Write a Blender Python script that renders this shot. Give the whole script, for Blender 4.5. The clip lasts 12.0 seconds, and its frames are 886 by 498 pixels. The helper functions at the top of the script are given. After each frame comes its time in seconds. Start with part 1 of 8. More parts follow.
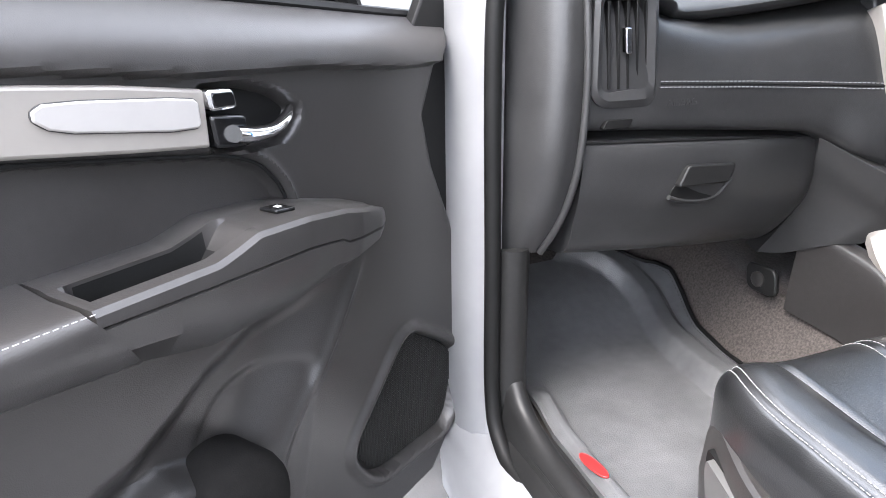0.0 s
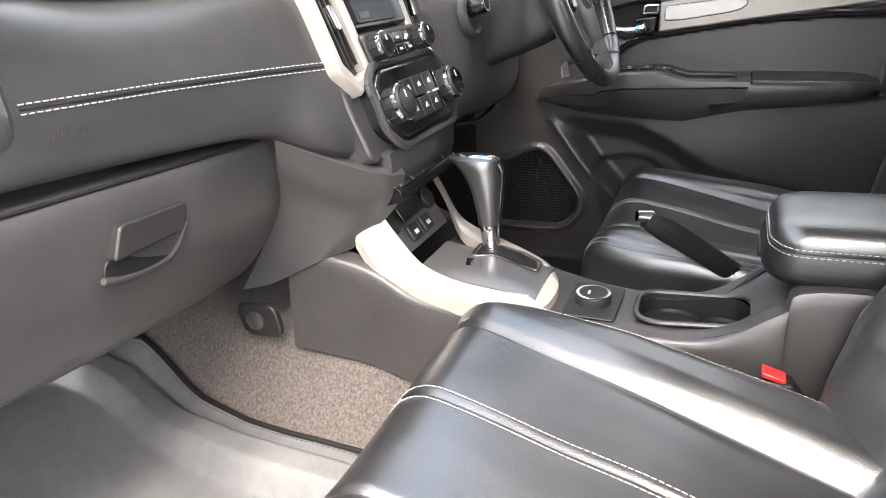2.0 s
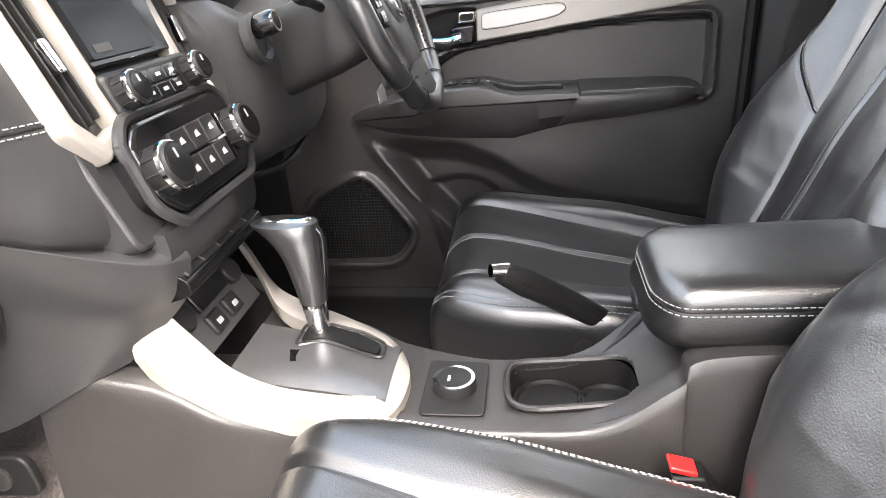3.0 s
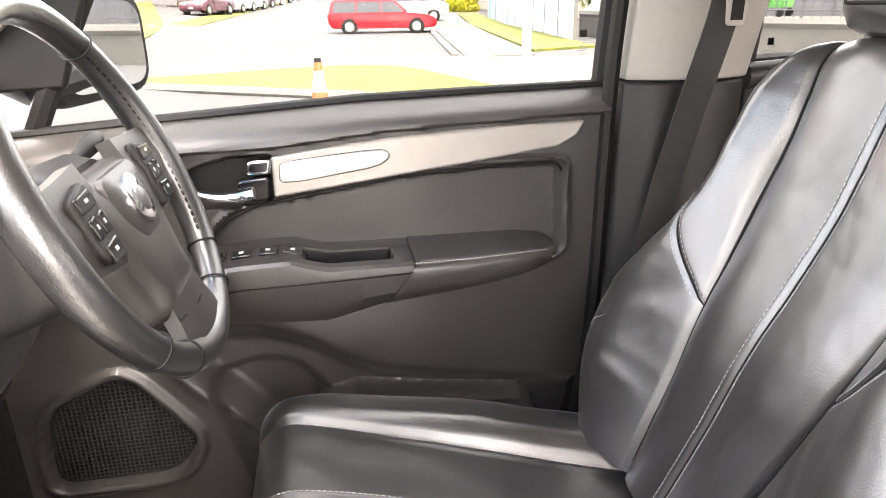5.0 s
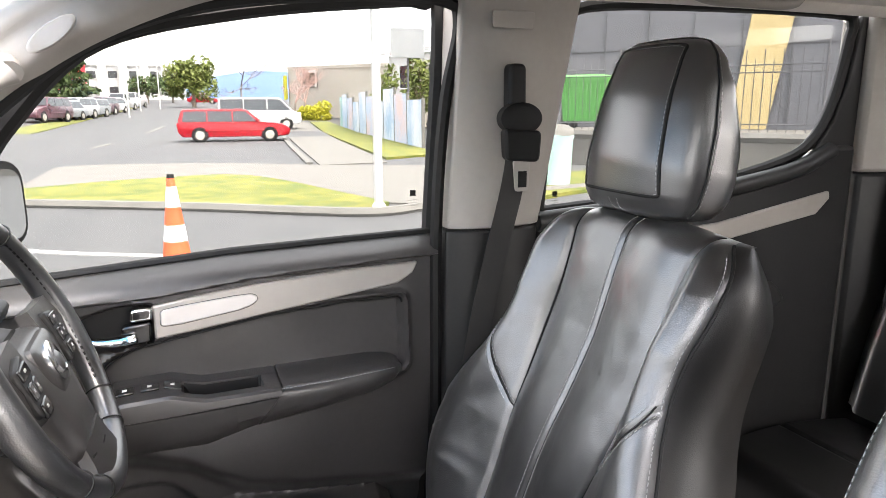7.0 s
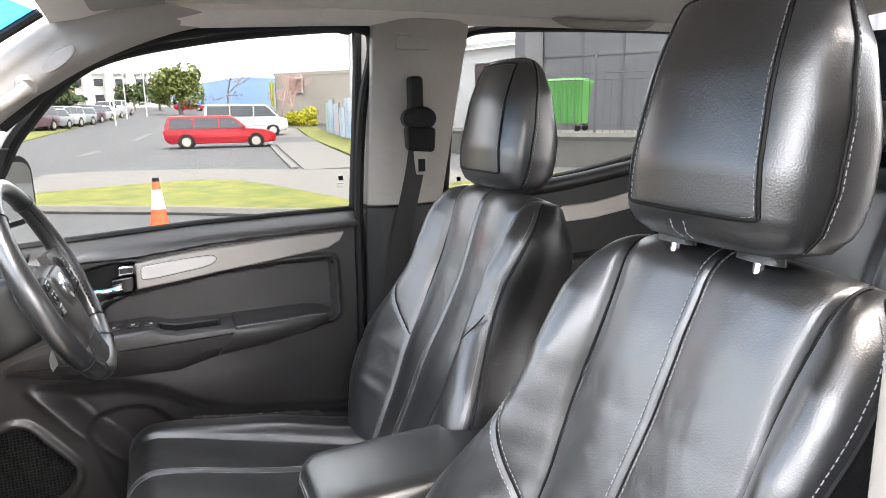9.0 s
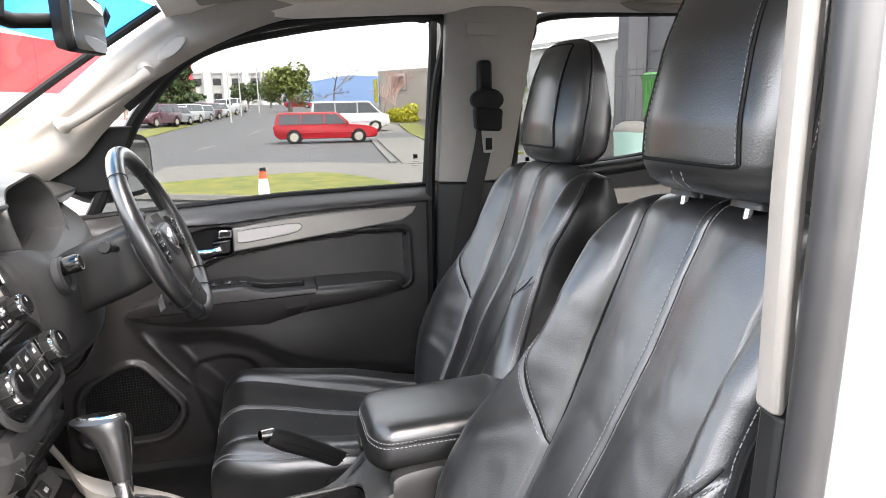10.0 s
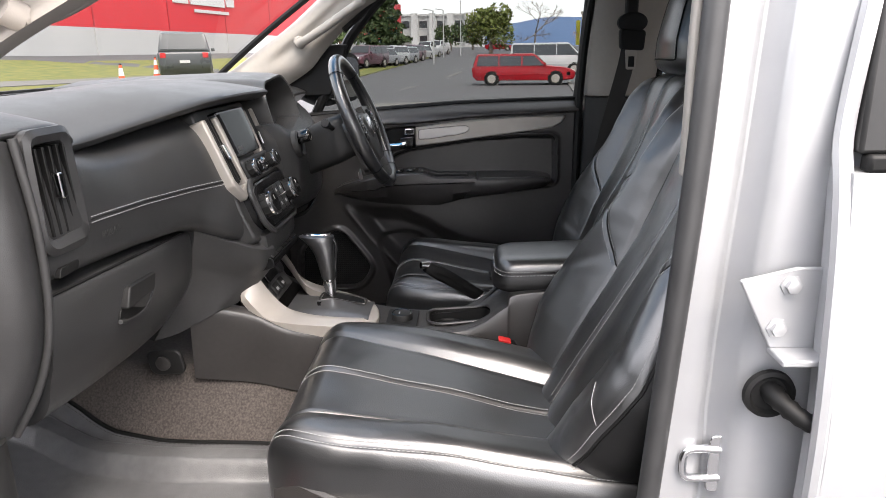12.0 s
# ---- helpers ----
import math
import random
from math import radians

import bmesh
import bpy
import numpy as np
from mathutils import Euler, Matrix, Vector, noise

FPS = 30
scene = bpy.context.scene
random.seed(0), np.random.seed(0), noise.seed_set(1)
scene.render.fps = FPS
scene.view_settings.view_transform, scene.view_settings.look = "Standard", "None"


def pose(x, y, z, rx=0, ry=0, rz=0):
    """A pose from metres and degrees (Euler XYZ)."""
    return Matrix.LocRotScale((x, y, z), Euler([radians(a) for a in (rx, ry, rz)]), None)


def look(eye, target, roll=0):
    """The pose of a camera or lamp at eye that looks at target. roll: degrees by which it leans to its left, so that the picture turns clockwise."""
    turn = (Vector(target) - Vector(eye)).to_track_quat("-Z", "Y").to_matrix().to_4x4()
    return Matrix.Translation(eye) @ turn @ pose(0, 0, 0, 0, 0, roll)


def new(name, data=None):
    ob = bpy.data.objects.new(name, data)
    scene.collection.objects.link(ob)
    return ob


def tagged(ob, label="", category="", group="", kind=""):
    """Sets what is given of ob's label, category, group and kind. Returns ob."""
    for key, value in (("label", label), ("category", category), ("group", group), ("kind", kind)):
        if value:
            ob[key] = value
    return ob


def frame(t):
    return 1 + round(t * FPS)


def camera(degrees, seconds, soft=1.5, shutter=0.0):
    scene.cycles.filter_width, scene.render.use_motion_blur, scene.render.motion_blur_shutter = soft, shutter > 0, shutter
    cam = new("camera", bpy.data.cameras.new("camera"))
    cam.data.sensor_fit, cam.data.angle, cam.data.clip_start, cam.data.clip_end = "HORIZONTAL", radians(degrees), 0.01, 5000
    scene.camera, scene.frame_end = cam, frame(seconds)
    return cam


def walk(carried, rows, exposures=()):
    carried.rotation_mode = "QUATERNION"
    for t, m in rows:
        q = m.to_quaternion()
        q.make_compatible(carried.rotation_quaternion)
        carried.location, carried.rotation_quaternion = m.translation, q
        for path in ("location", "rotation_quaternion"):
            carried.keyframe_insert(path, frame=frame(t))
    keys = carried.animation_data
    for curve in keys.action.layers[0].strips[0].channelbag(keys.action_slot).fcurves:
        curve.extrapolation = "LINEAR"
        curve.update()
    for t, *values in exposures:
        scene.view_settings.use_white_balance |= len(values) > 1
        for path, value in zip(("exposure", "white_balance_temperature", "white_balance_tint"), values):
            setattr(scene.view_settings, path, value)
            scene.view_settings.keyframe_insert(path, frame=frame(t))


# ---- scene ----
cam = camera(66.9, 12.0, soft=0.8)
# the camera brightens inside the cab and darkens again outside
EXPOSURES = ((0.0, 3.25, 6250, 13), (1.0, 3.55, 6500, 13), (2.0, 4.05, 6900, 13), (3.2, 4.35, 7100, 13), (4.8, 5.15, 7600, 17), (5.5, 4.98, 7700, 17), (6.5, 4.58, 7300, 15), (7.5, 4.4, 7000, 14), (9.3, 4.1, 6900, 13), (10.5, 3.5, 6900, 13), (12.0, 2.7, 6800, 14))
PATH = [
    (0, (-1.2470, 0.1976, 1.3186), (-0.6134, 1.9676, 0.6361), -0.79),
    (0.5, (-1.2289, 0.2679, 1.2820), (-0.2546, 1.8701, 0.5865), -1.53),
    (1, (-1.1388, 0.3680, 1.2673), (0.1670, 1.7059, 0.5568), -1.99),
    (1.5, (-1.0598, 0.4248, 1.2752), (0.4723, 1.4753, 0.5342), -2.39),
    (2, (-0.9689, 0.5018, 1.2965), (0.7188, 1.2508, 0.5281), -2.95),
    (2.5, (-0.8820, 0.5443, 1.3015), (0.8948, 1.0158, 0.5135), -3.18),
    (3, (-0.7420, 0.5667, 1.3062), (1.0738, 0.8290, 0.5100), -3.77),
    (3.2, (-0.6640, 0.5752, 1.2998), (1.1593, 0.7700, 0.5013), -3.95),
    (4.8, (-0.3504, 0.5816, 1.4179), (1.4850, 0.3257, 0.6658), -0.94),
    (5, (-0.3365, 0.5863, 1.4276), (1.5107, 0.2744, 0.7272), -0.81),
    (5.5, (-0.3357, 0.5759, 1.4856), (1.5201, 0.1563, 0.8691), -0.35),
    (6, (-0.3618, 0.5753, 1.5277), (1.4916, 0.0384, 1.0018), -0.10),
    (6.5, (-0.4459, 0.5982, 1.5507), (1.3913, -0.0466, 1.0935), -0.13),
    (7, (-0.5489, 0.6241, 1.5482), (1.2646, -0.1077, 1.1291), -0.23),
    (7.5, (-0.6319, 0.6200, 1.5472), (1.1609, -0.1681, 1.1414), -0.40),
    (7.7, (-0.6689, 0.6125, 1.5416), (1.1168, -0.1933, 1.1393), -0.52),
    (9.3, (-1.0269, 0.6007, 1.5432), (0.7932, -0.1196, 1.1330), -1.13),
    (9.5, (-1.0519, 0.5862, 1.5372), (0.7892, -0.0780, 1.1257), -1.07),
    (10, (-1.1248, 0.5705, 1.5041), (0.7713, 0.0849, 1.0926), -1.12),
    (10.5, (-1.2087, 0.5601, 1.4865), (0.7257, 0.2726, 1.0676), -1.11),
    (11, (-1.3316, 0.5477, 1.4700), (0.6144, 0.4316, 1.0235), -1.04),
    (11.5, (-1.4526, 0.5276, 1.4561), (0.4851, 0.5310, 0.9606), -0.99),
    (12, (-1.5595, 0.5031, 1.4375), (0.3600, 0.5758, 0.8804), -0.85),
]
walk(cam, [(t, look(eye, target, roll)) for t, eye, target, roll in PATH], EXPOSURES)

# ---- world and light ----
world = bpy.data.worlds.new("sky_world")
scene.world = world
world.use_nodes = True
wn = world.node_tree.nodes
sky = wn.new("ShaderNodeTexSky")
sky.sky_type, sky.sun_disc = "NISHITA", False
SUN_EL, SUN_AZ = radians(58), radians(245)
sky.sun_elevation, sky.sun_rotation = SUN_EL, SUN_AZ
sky.dust_density, sky.air_density, sky.ozone_density = 4.0, 1.0, 1.0
tint = wn.new("ShaderNodeMix")
tint.data_type, tint.inputs[0].default_value = "RGBA", 0.62
tint.inputs[7].default_value = (7.2, 7.35, 7.6, 1)
world.node_tree.links.new(sky.outputs[0], tint.inputs[6])
world.node_tree.links.new(tint.outputs[2], wn["Background"].inputs[0])
wn["Background"].inputs[1].default_value = 0.125
sun = new("sun", bpy.data.lights.new("sun", "SUN"))
sun.data.energy, sun.data.angle, sun.data.color = 1.3, radians(40), (1, 0.96, 0.9)
sun.matrix_world = look((0, 0, 30), (-30 * math.sin(SUN_AZ) * math.cos(SUN_EL), -30 * math.cos(SUN_AZ) * math.cos(SUN_EL), 30 - 30 * math.sin(SUN_EL)))


# ---- materials ----
def material(name, base, rough=0.5, metal=0.0, second=None, scale=20, amount=0.5, bump=0.0, bscale=200, spec=0.5, kind="noise", coat=0.0, stretch=None, sheen=0.0, random_value=0.0, coat_rough=0.1):
    m = bpy.data.materials.new(name)
    m.use_nodes = True
    n, l = m.node_tree.nodes, m.node_tree.links
    b = n["Principled BSDF"]
    b.inputs["Base Color"].default_value = (*base, 1)
    b.inputs["Roughness"].default_value, b.inputs["Metallic"].default_value = rough, metal
    b.inputs["Specular IOR Level"].default_value = spec
    b.inputs["Coat Weight"].default_value, b.inputs["Coat Roughness"].default_value = coat, coat_rough
    b.inputs["Sheen Weight"].default_value = sheen
    co = n.new("ShaderNodeTexCoord").outputs["Object"]
    if stretch:
        mp = n.new("ShaderNodeMapping")
        mp.inputs["Scale"].default_value = stretch
        l.new(co, mp.inputs[0])
        co = mp.outputs[0]
    if second:
        t = n.new("ShaderNodeTexNoise")
        t.inputs["Scale"].default_value, t.inputs["Detail"].default_value = scale, 6
        l.new(co, t.inputs["Vector"])
        t2 = n.new("ShaderNodeTexNoise")
        t2.inputs["Scale"].default_value, t2.inputs["Detail"].default_value = scale * 9, 3
        l.new(co, t2.inputs["Vector"])
        ad = n.new("ShaderNodeMath")
        ad.operation = "MULTIPLY_ADD"
        l.new(t2.outputs[0], ad.inputs[0])
        ad.inputs[1].default_value = 0.5
        l.new(t.outputs[0], ad.inputs[2])
        r = n.new("ShaderNodeMapRange")
        r.inputs["From Min"].default_value, r.inputs["From Max"].default_value = 0.75 - 0.3 / max(amount, 0.05) * 0.5, 0.75 + 0.3 / max(amount, 0.05) * 0.5
        l.new(ad.outputs[0], r.inputs["Value"])
        mx = n.new("ShaderNodeMix")
        mx.data_type = "RGBA"
        mx.inputs[6].default_value, mx.inputs[7].default_value = (*base, 1), (*second, 1)
        l.new(r.outputs[0], mx.inputs[0])
        out = mx.outputs[2]
        if random_value:
            oi = n.new("ShaderNodeObjectInfo")
            hs = n.new("ShaderNodeHueSaturation")
            rr = n.new("ShaderNodeMapRange")
            rr.inputs["To Min"].default_value, rr.inputs["To Max"].default_value = 1 - random_value, 1 + random_value
            l.new(oi.outputs["Random"], rr.inputs["Value"])
            l.new(rr.outputs[0], hs.inputs["Value"])
            l.new(out, hs.inputs["Color"])
            out = hs.outputs[0]
        l.new(out, b.inputs["Base Color"])
        rg = n.new("ShaderNodeMapRange")
        rg.inputs["To Min"].default_value, rg.inputs["To Max"].default_value = max(rough - 0.09, 0.02), min(rough + 0.13, 1)
        l.new(t.outputs[0], rg.inputs["Value"])
        l.new(rg.outputs[0], b.inputs["Roughness"])
    if bump:
        bt = n.new("ShaderNodeTexVoronoi" if kind == "cells" else "ShaderNodeTexNoise")
        bt.inputs["Scale"].default_value = bscale
        l.new(co, bt.inputs["Vector"])
        bp = n.new("ShaderNodeBump")
        bp.inputs["Strength"].default_value, bp.inputs["Distance"].default_value = bump, min(0.002, 0.25 / bscale)
        l.new(bt.outputs[0], bp.inputs["Height"])
        l.new(bp.outputs[0], b.inputs["Normal"])
        l.new(bp.outputs[0], b.inputs["Coat Normal"])
    return m


def glass_material(name, colour=(1, 1, 1), rough=0.0, mixed=0.06):
    m = bpy.data.materials.new(name)
    m.use_nodes = True
    n, l = m.node_tree.nodes, m.node_tree.links
    n.remove(n["Principled BSDF"])
    tr, gl, mx = n.new("ShaderNodeBsdfTransparent"), n.new("ShaderNodeBsdfGlossy"), n.new("ShaderNodeMixShader")
    tr.inputs[0].default_value = (*colour, 1)
    gl.inputs["Roughness"].default_value = rough
    fr = n.new("ShaderNodeFresnel")
    fr.inputs[0].default_value = 1.35
    sc = n.new("ShaderNodeMath")
    sc.operation = "MULTIPLY"
    sc.inputs[1].default_value = mixed * 4
    l.new(fr.outputs[0], sc.inputs[0])
    l.new(sc.outputs[0], mx.inputs[0])
    l.new(tr.outputs[0], mx.inputs[1])
    l.new(gl.outputs[0], mx.inputs[2])
    l.new(mx.outputs[0], n["Material Output"].inputs[0])
    return m


LEATHER = material("black_leather", (0.0080, 0.0083, 0.0088), 0.33, second=(0.0140, 0.0143, 0.0149), scale=11, amount=0.8, bump=0.30, bscale=520, kind="cells", spec=1.0, coat=1.0, coat_rough=0.28)
LEATHER_SIDE = material("black_vinyl", (0.0056, 0.0056, 0.0058), 0.36, second=(0.0096, 0.0096, 0.0098), scale=12, bump=0.4, bscale=600, kind="cells", spec=0.4)
DASH = material("dash_plastic", (0.0232, 0.0232, 0.0237), 0.38, second=(0.0348, 0.0348, 0.0353), scale=14, bump=0.42, bscale=760, kind="cells", spec=0.6)
PANEL = material("door_plastic", (0.0229, 0.0214, 0.0208), 0.35, second=(0.0354, 0.0333, 0.0322), scale=10, bump=0.42, bscale=720, kind="cells", spec=0.65)
PANEL_DARK = material("dark_plastic", (0.0121, 0.0121, 0.0121), 0.42, second=(0.019, 0.019, 0.019), scale=14, bump=0.2, bscale=1000, spec=0.3)
BLACK = material("black_rubber", (0.0052, 0.0052, 0.0052), 0.55, second=(0.0084, 0.0084, 0.0084), scale=30, spec=0.25)
# black rubber with a paler base: daylight on the pillar seal put into colour
RUBBER_LIT = material("seal_rubber_lit", (0.022, 0.022, 0.023), 0.42, second=(0.030, 0.030, 0.031), scale=30, spec=0.7)
GLOSS = material("gloss_black", (0.006, 0.006, 0.007), 0.12, second=(0.009, 0.009, 0.009), scale=20)
SATIN = material("satin_silver", (0.3339, 0.3102, 0.2822), 0.36, 0.3, second=(0.377, 0.3501, 0.3178), scale=6)
SATIN_LIGHT = material("satin_inlay", (0.4871, 0.4667, 0.4465), 0.34, 0.35, second=(0.5412, 0.5209, 0.5006), scale=6)
CHROME = material("chrome", (0.82, 0.82, 0.83), 0.09, 1.0, second=(0.75, 0.75, 0.76), scale=30)
PAINT = material("silver_paint", (0.3177, 0.324, 0.3363), 0.36, 0.35, second=(0.372, 0.3766, 0.3844), scale=3, coat=0.4)
BEIGE = material("grey_beige_trim", (0.2805, 0.2601, 0.2355), 0.62, second=(0.323, 0.2992, 0.272), scale=8, bump=0.4, bscale=500)
LINER = material("headliner_cloth", (0.651, 0.6045, 0.5503), 0.9, second=(0.7285, 0.682, 0.62), scale=14, bump=0.3, bscale=900, sheen=0.2)
CARPET = material("brown_carpet", (0.0324, 0.027, 0.0238), 0.95, second=(0.0918, 0.0788, 0.0713), scale=210, amount=0.8, bump=1.0, bscale=520, sheen=0.2)
MAT = material("rubber_mat", (0.067, 0.0685, 0.0702), 0.32, second=(0.1355, 0.1372, 0.1404), scale=5, bump=0.6, bscale=420, kind="cells", spec=0.8)
THREAD = material("grey_thread", (0.29, 0.29, 0.29), 0.7)
BELT = material("belt_webbing", (0.020, 0.019, 0.018), 0.75, second=(0.032, 0.030, 0.028), scale=60, bump=0.4, bscale=600)
RED = material("red_plastic", (0.55, 0.02, 0.02), 0.35)
SCREEN = material("screen_glass", (0.008, 0.009, 0.011), 0.22, spec=0.2)
GEAR = material("satin_graphite", (0.1125, 0.1125, 0.114), 0.34, 0.6, second=(0.1425, 0.1425, 0.144), scale=10)
SATIN_DARK = material("grey_lever_plastic", (0.075, 0.074, 0.073), 0.42, second=(0.095, 0.094, 0.092), scale=14, spec=0.5)
FELT = material("dark_felt", (0.0088, 0.0084, 0.008), 0.95, second=(0.016, 0.0152, 0.0144), scale=60, bump=0.6, bscale=500, spec=0.1)
WHITE = material("white_print", (0.45, 0.45, 0.45), 0.5)
# grey tint put into plain glass so the outdoors looks less bright
GLASS = glass_material("window_glass", (0.49, 0.503, 0.50), mixed=0.022)
TINT_GLASS = glass_material("tinted_glass", (0.10, 0.11, 0.11))
SHADE_GLASS = glass_material("blue_shade_glass", (0.02, 0.13, 0.26), mixed=0.02)
STEEL_ARM = material("bare_steel", (0.16, 0.16, 0.165), 0.4, 0.8, second=(0.20, 0.20, 0.205), scale=20)
KHAKI = material("faint_print", (0.22, 0.21, 0.20), 0.6)
MIRROR = material("mirror", (0.85, 0.87, 0.88), 0.02, 1.0)


# ---- mesh tools ----
def link(name, bm, mat, parent=None, label="", smooth=38, bevel=0.0, seg=2):
    bmesh.ops.recalc_face_normals(bm, faces=bm.faces)
    me = bpy.data.meshes.new(name)
    bm.to_mesh(me)
    bm.free()
    me.materials.append(mat)
    if smooth:
        me.polygons.foreach_set("use_smooth", [True] * len(me.polygons))
        me.set_sharp_from_angle(angle=radians(smooth))
    ob = new(name, me)
    if bevel:
        md = ob.modifiers.new("bevel", "BEVEL")
        md.width, md.segments, md.limit_method, md.angle_limit = bevel, seg, "ANGLE", radians(35)
        md.harden_normals = False
    if parent:
        ob.parent = parent
    if label:
        tagged(ob, label)
    return ob


part = link


def thing(name, label, category, group="", at=None):
    ob = tagged(new(name), label, category, group)
    ob.empty_display_size = 0.05
    if at is not None:
        ob.matrix_basis = at
    return ob


def setting(name, bm, mat, label="", smooth=38, bevel=0.0, category=""):
    return tagged(link(name, bm, mat, None, label, smooth, bevel), kind="structure", category=category)


def box(x0, y0, z0, x1, y1, z1, bm=None):
    bm = bm or bmesh.new()
    v = [bm.verts.new((x, y, z)) for x in (x0, x1) for y in (y0, y1) for z in (z0, z1)]
    for f in ((0, 1, 3, 2), (4, 6, 7, 5), (0, 4, 5, 1), (2, 3, 7, 6), (0, 2, 6, 4), (1, 5, 7, 3)):
        bm.faces.new([v[i] for i in f])
    return bm


def prism(points, push, bm=None):
    """A closed outline of 3D points pushed along a vector."""
    bm = bm or bmesh.new()
    push = Vector(push)
    a = [bm.verts.new(Vector(p)) for p in points]
    b = [bm.verts.new(Vector(p) + push) for p in points]
    bm.faces.new(a)
    bm.faces.new(b[::-1])
    for i in range(len(a)):
        j = (i + 1) % len(a)
        bm.faces.new((a[i], b[i], b[j], a[j]))
    return bm


def loft(rings, closed=True, caps=True, bm=None):
    bm = bm or bmesh.new()
    rows = [[bm.verts.new(Vector(p)) for p in ring] for ring in rings]
    n = len(rows[0])
    for a, b in zip(rows, rows[1:]):
        for i in range(n if closed else n - 1):
            j = (i + 1) % n
            bm.faces.new((a[i], a[j], b[j], b[i]))
    if caps and closed:
        bm.faces.new(rows[0][::-1])
        bm.faces.new(rows[-1])
    return bm


def sheet(f, nu, nv, back=None, bm=None):
    """A grid of f(u, v); back: a vector or function of the point by which a second, closing sheet lies behind."""
    bm = bm or bmesh.new()
    front = [[Vector(f(i / nu, j / nv)) for i in range(nu + 1)] for j in range(nv + 1)]
    a = [[bm.verts.new(p) for p in row] for row in front]
    for j in range(nv):
        for i in range(nu):
            bm.faces.new((a[j][i], a[j][i + 1], a[j + 1][i + 1], a[j + 1][i]))
    if back is not None:
        off = Vector(back)
        rim = [(0, i) for i in range(nu)] + [(j, nu) for j in range(nv)] + [(nv, i) for i in range(nu, 0, -1)] + [(j, 0) for j in range(nv, 0, -1)]
        b = {k: bm.verts.new(front[k[0]][k[1]] + off) for k in rim}
        for k, q in zip(rim, rim[1:] + rim[:1]):
            bm.faces.new((a[k[0]][k[1]], b[k], b[q], a[q[0]][q[1]]))
    return bm


def tube(path, radius, n=10, bm=None, caps=True, flat=1.0, up=(0, 0, 1)):
    path = [Vector(p) for p in path]
    rings, s = [], None
    for k, p in enumerate(path):
        d = (path[min(k + 1, len(path) - 1)] - path[max(k - 1, 0)]).normalized()
        s = d.cross(Vector(up)) if s is None else s - d * s.dot(d)
        if s.length < 1e-4:
            s = d.cross(Vector((1, 0, 0)))
        s.normalize()
        q = s.cross(d)
        r = radius[k] if isinstance(radius, (list, tuple)) else radius
        rings.append([p + s * r * math.cos(2 * math.pi * i / n) + q * r * flat * math.sin(2 * math.pi * i / n) for i in range(n)])
    return loft(rings, True, caps, bm)


def curve_points(points, n=24):
    """A smooth line through the points."""
    pts = [Vector(p) for p in points]
    pts = [pts[0] * 2 - pts[1]] + pts + [pts[-1] * 2 - pts[-2]]
    out = []
    m = len(pts) - 3
    for k in range(n + 1):
        s = k / n * m
        i = min(int(s), m - 1)
        t = s - i
        a, b, c, d = pts[i:i + 4]
        out.append(0.5 * ((2 * b) + (c - a) * t + (2 * a - 5 * b + 4 * c - d) * t * t + (3 * b - a - 3 * c + d) * t ** 3))
    return out


def disc_ring(centre, axis, radius, n=32, squash=1.0, up=(0, 0, 1)):
    axis = Vector(axis).normalized()
    s = axis.cross(Vector(up))
    if s.length < 1e-4:
        s = axis.cross(Vector((0, 1, 0)))
    s.normalize()
    q = s.cross(axis)
    c = Vector(centre)
    return [c + s * radius * math.cos(2 * math.pi * i / n) + q * radius * squash * math.sin(2 * math.pi * i / n) for i in range(n)]


def turned(centre, axis, profile, n=32, bm=None):
    """A turned solid: profile rows of (distance along axis, radius)."""
    axis = Vector(axis).normalized()
    return loft([disc_ring(Vector(centre) + axis * h, axis, max(r, 1e-4), n) for h, r in profile], True, True, bm)


def stitch(points, length=0.0048, gap=0.0028, r=0.0007, lift=(0, 0, 0.001), bm=None):
    """Thread dashes along a line."""
    bm = bm or bmesh.new()
    pts = [Vector(p) + Vector(lift) for p in points]
    acc, k, pos = 0.0, 0, pts[0]
    seglens = [(b - a).length for a, b in zip(pts, pts[1:])]
    total = sum(seglens)

    def at(s):
        for a, b, d in zip(pts, pts[1:], seglens):
            if s <= d:
                return a + (b - a) * (s / max(d, 1e-6))
            s -= d
        return pts[-1]
    s = 0.0
    while s + length < total:
        tube([at(s), at(s + length)], r, 5, bm)
        s += length + gap
    return bm


def lerp(a, b, t):
    return a + (b - a) * t


def interp(x, pts):
    return float(np.interp(x, [p[0] for p in pts], [p[1] for p in pts]))


def smooth01(t):
    t = min(max(t, 0.0), 1.0)
    return t * t * (3 - 2 * t)


def poly_distance(p, poly):
    """Signed distance to a polygon in the plane, negative inside."""
    x, y = p
    best, inside = 1e9, False
    n = len(poly)
    for i in range(n):
        x0, y0 = poly[i]
        x1, y1 = poly[(i + 1) % n]
        dx, dy = x1 - x0, y1 - y0
        t = max(0.0, min(1.0, ((x - x0) * dx + (y - y0) * dy) / (dx * dx + dy * dy + 1e-12)))
        best = min(best, (x - x0 - t * dx) ** 2 + (y - y0 - t * dy) ** 2)
        if (y0 > y) != (y1 > y) and x < dx * (y - y0) / (dy if abs(dy) > 1e-12 else 1e-12) + x0:
            inside = not inside
    return -math.sqrt(best) if inside else math.sqrt(best)


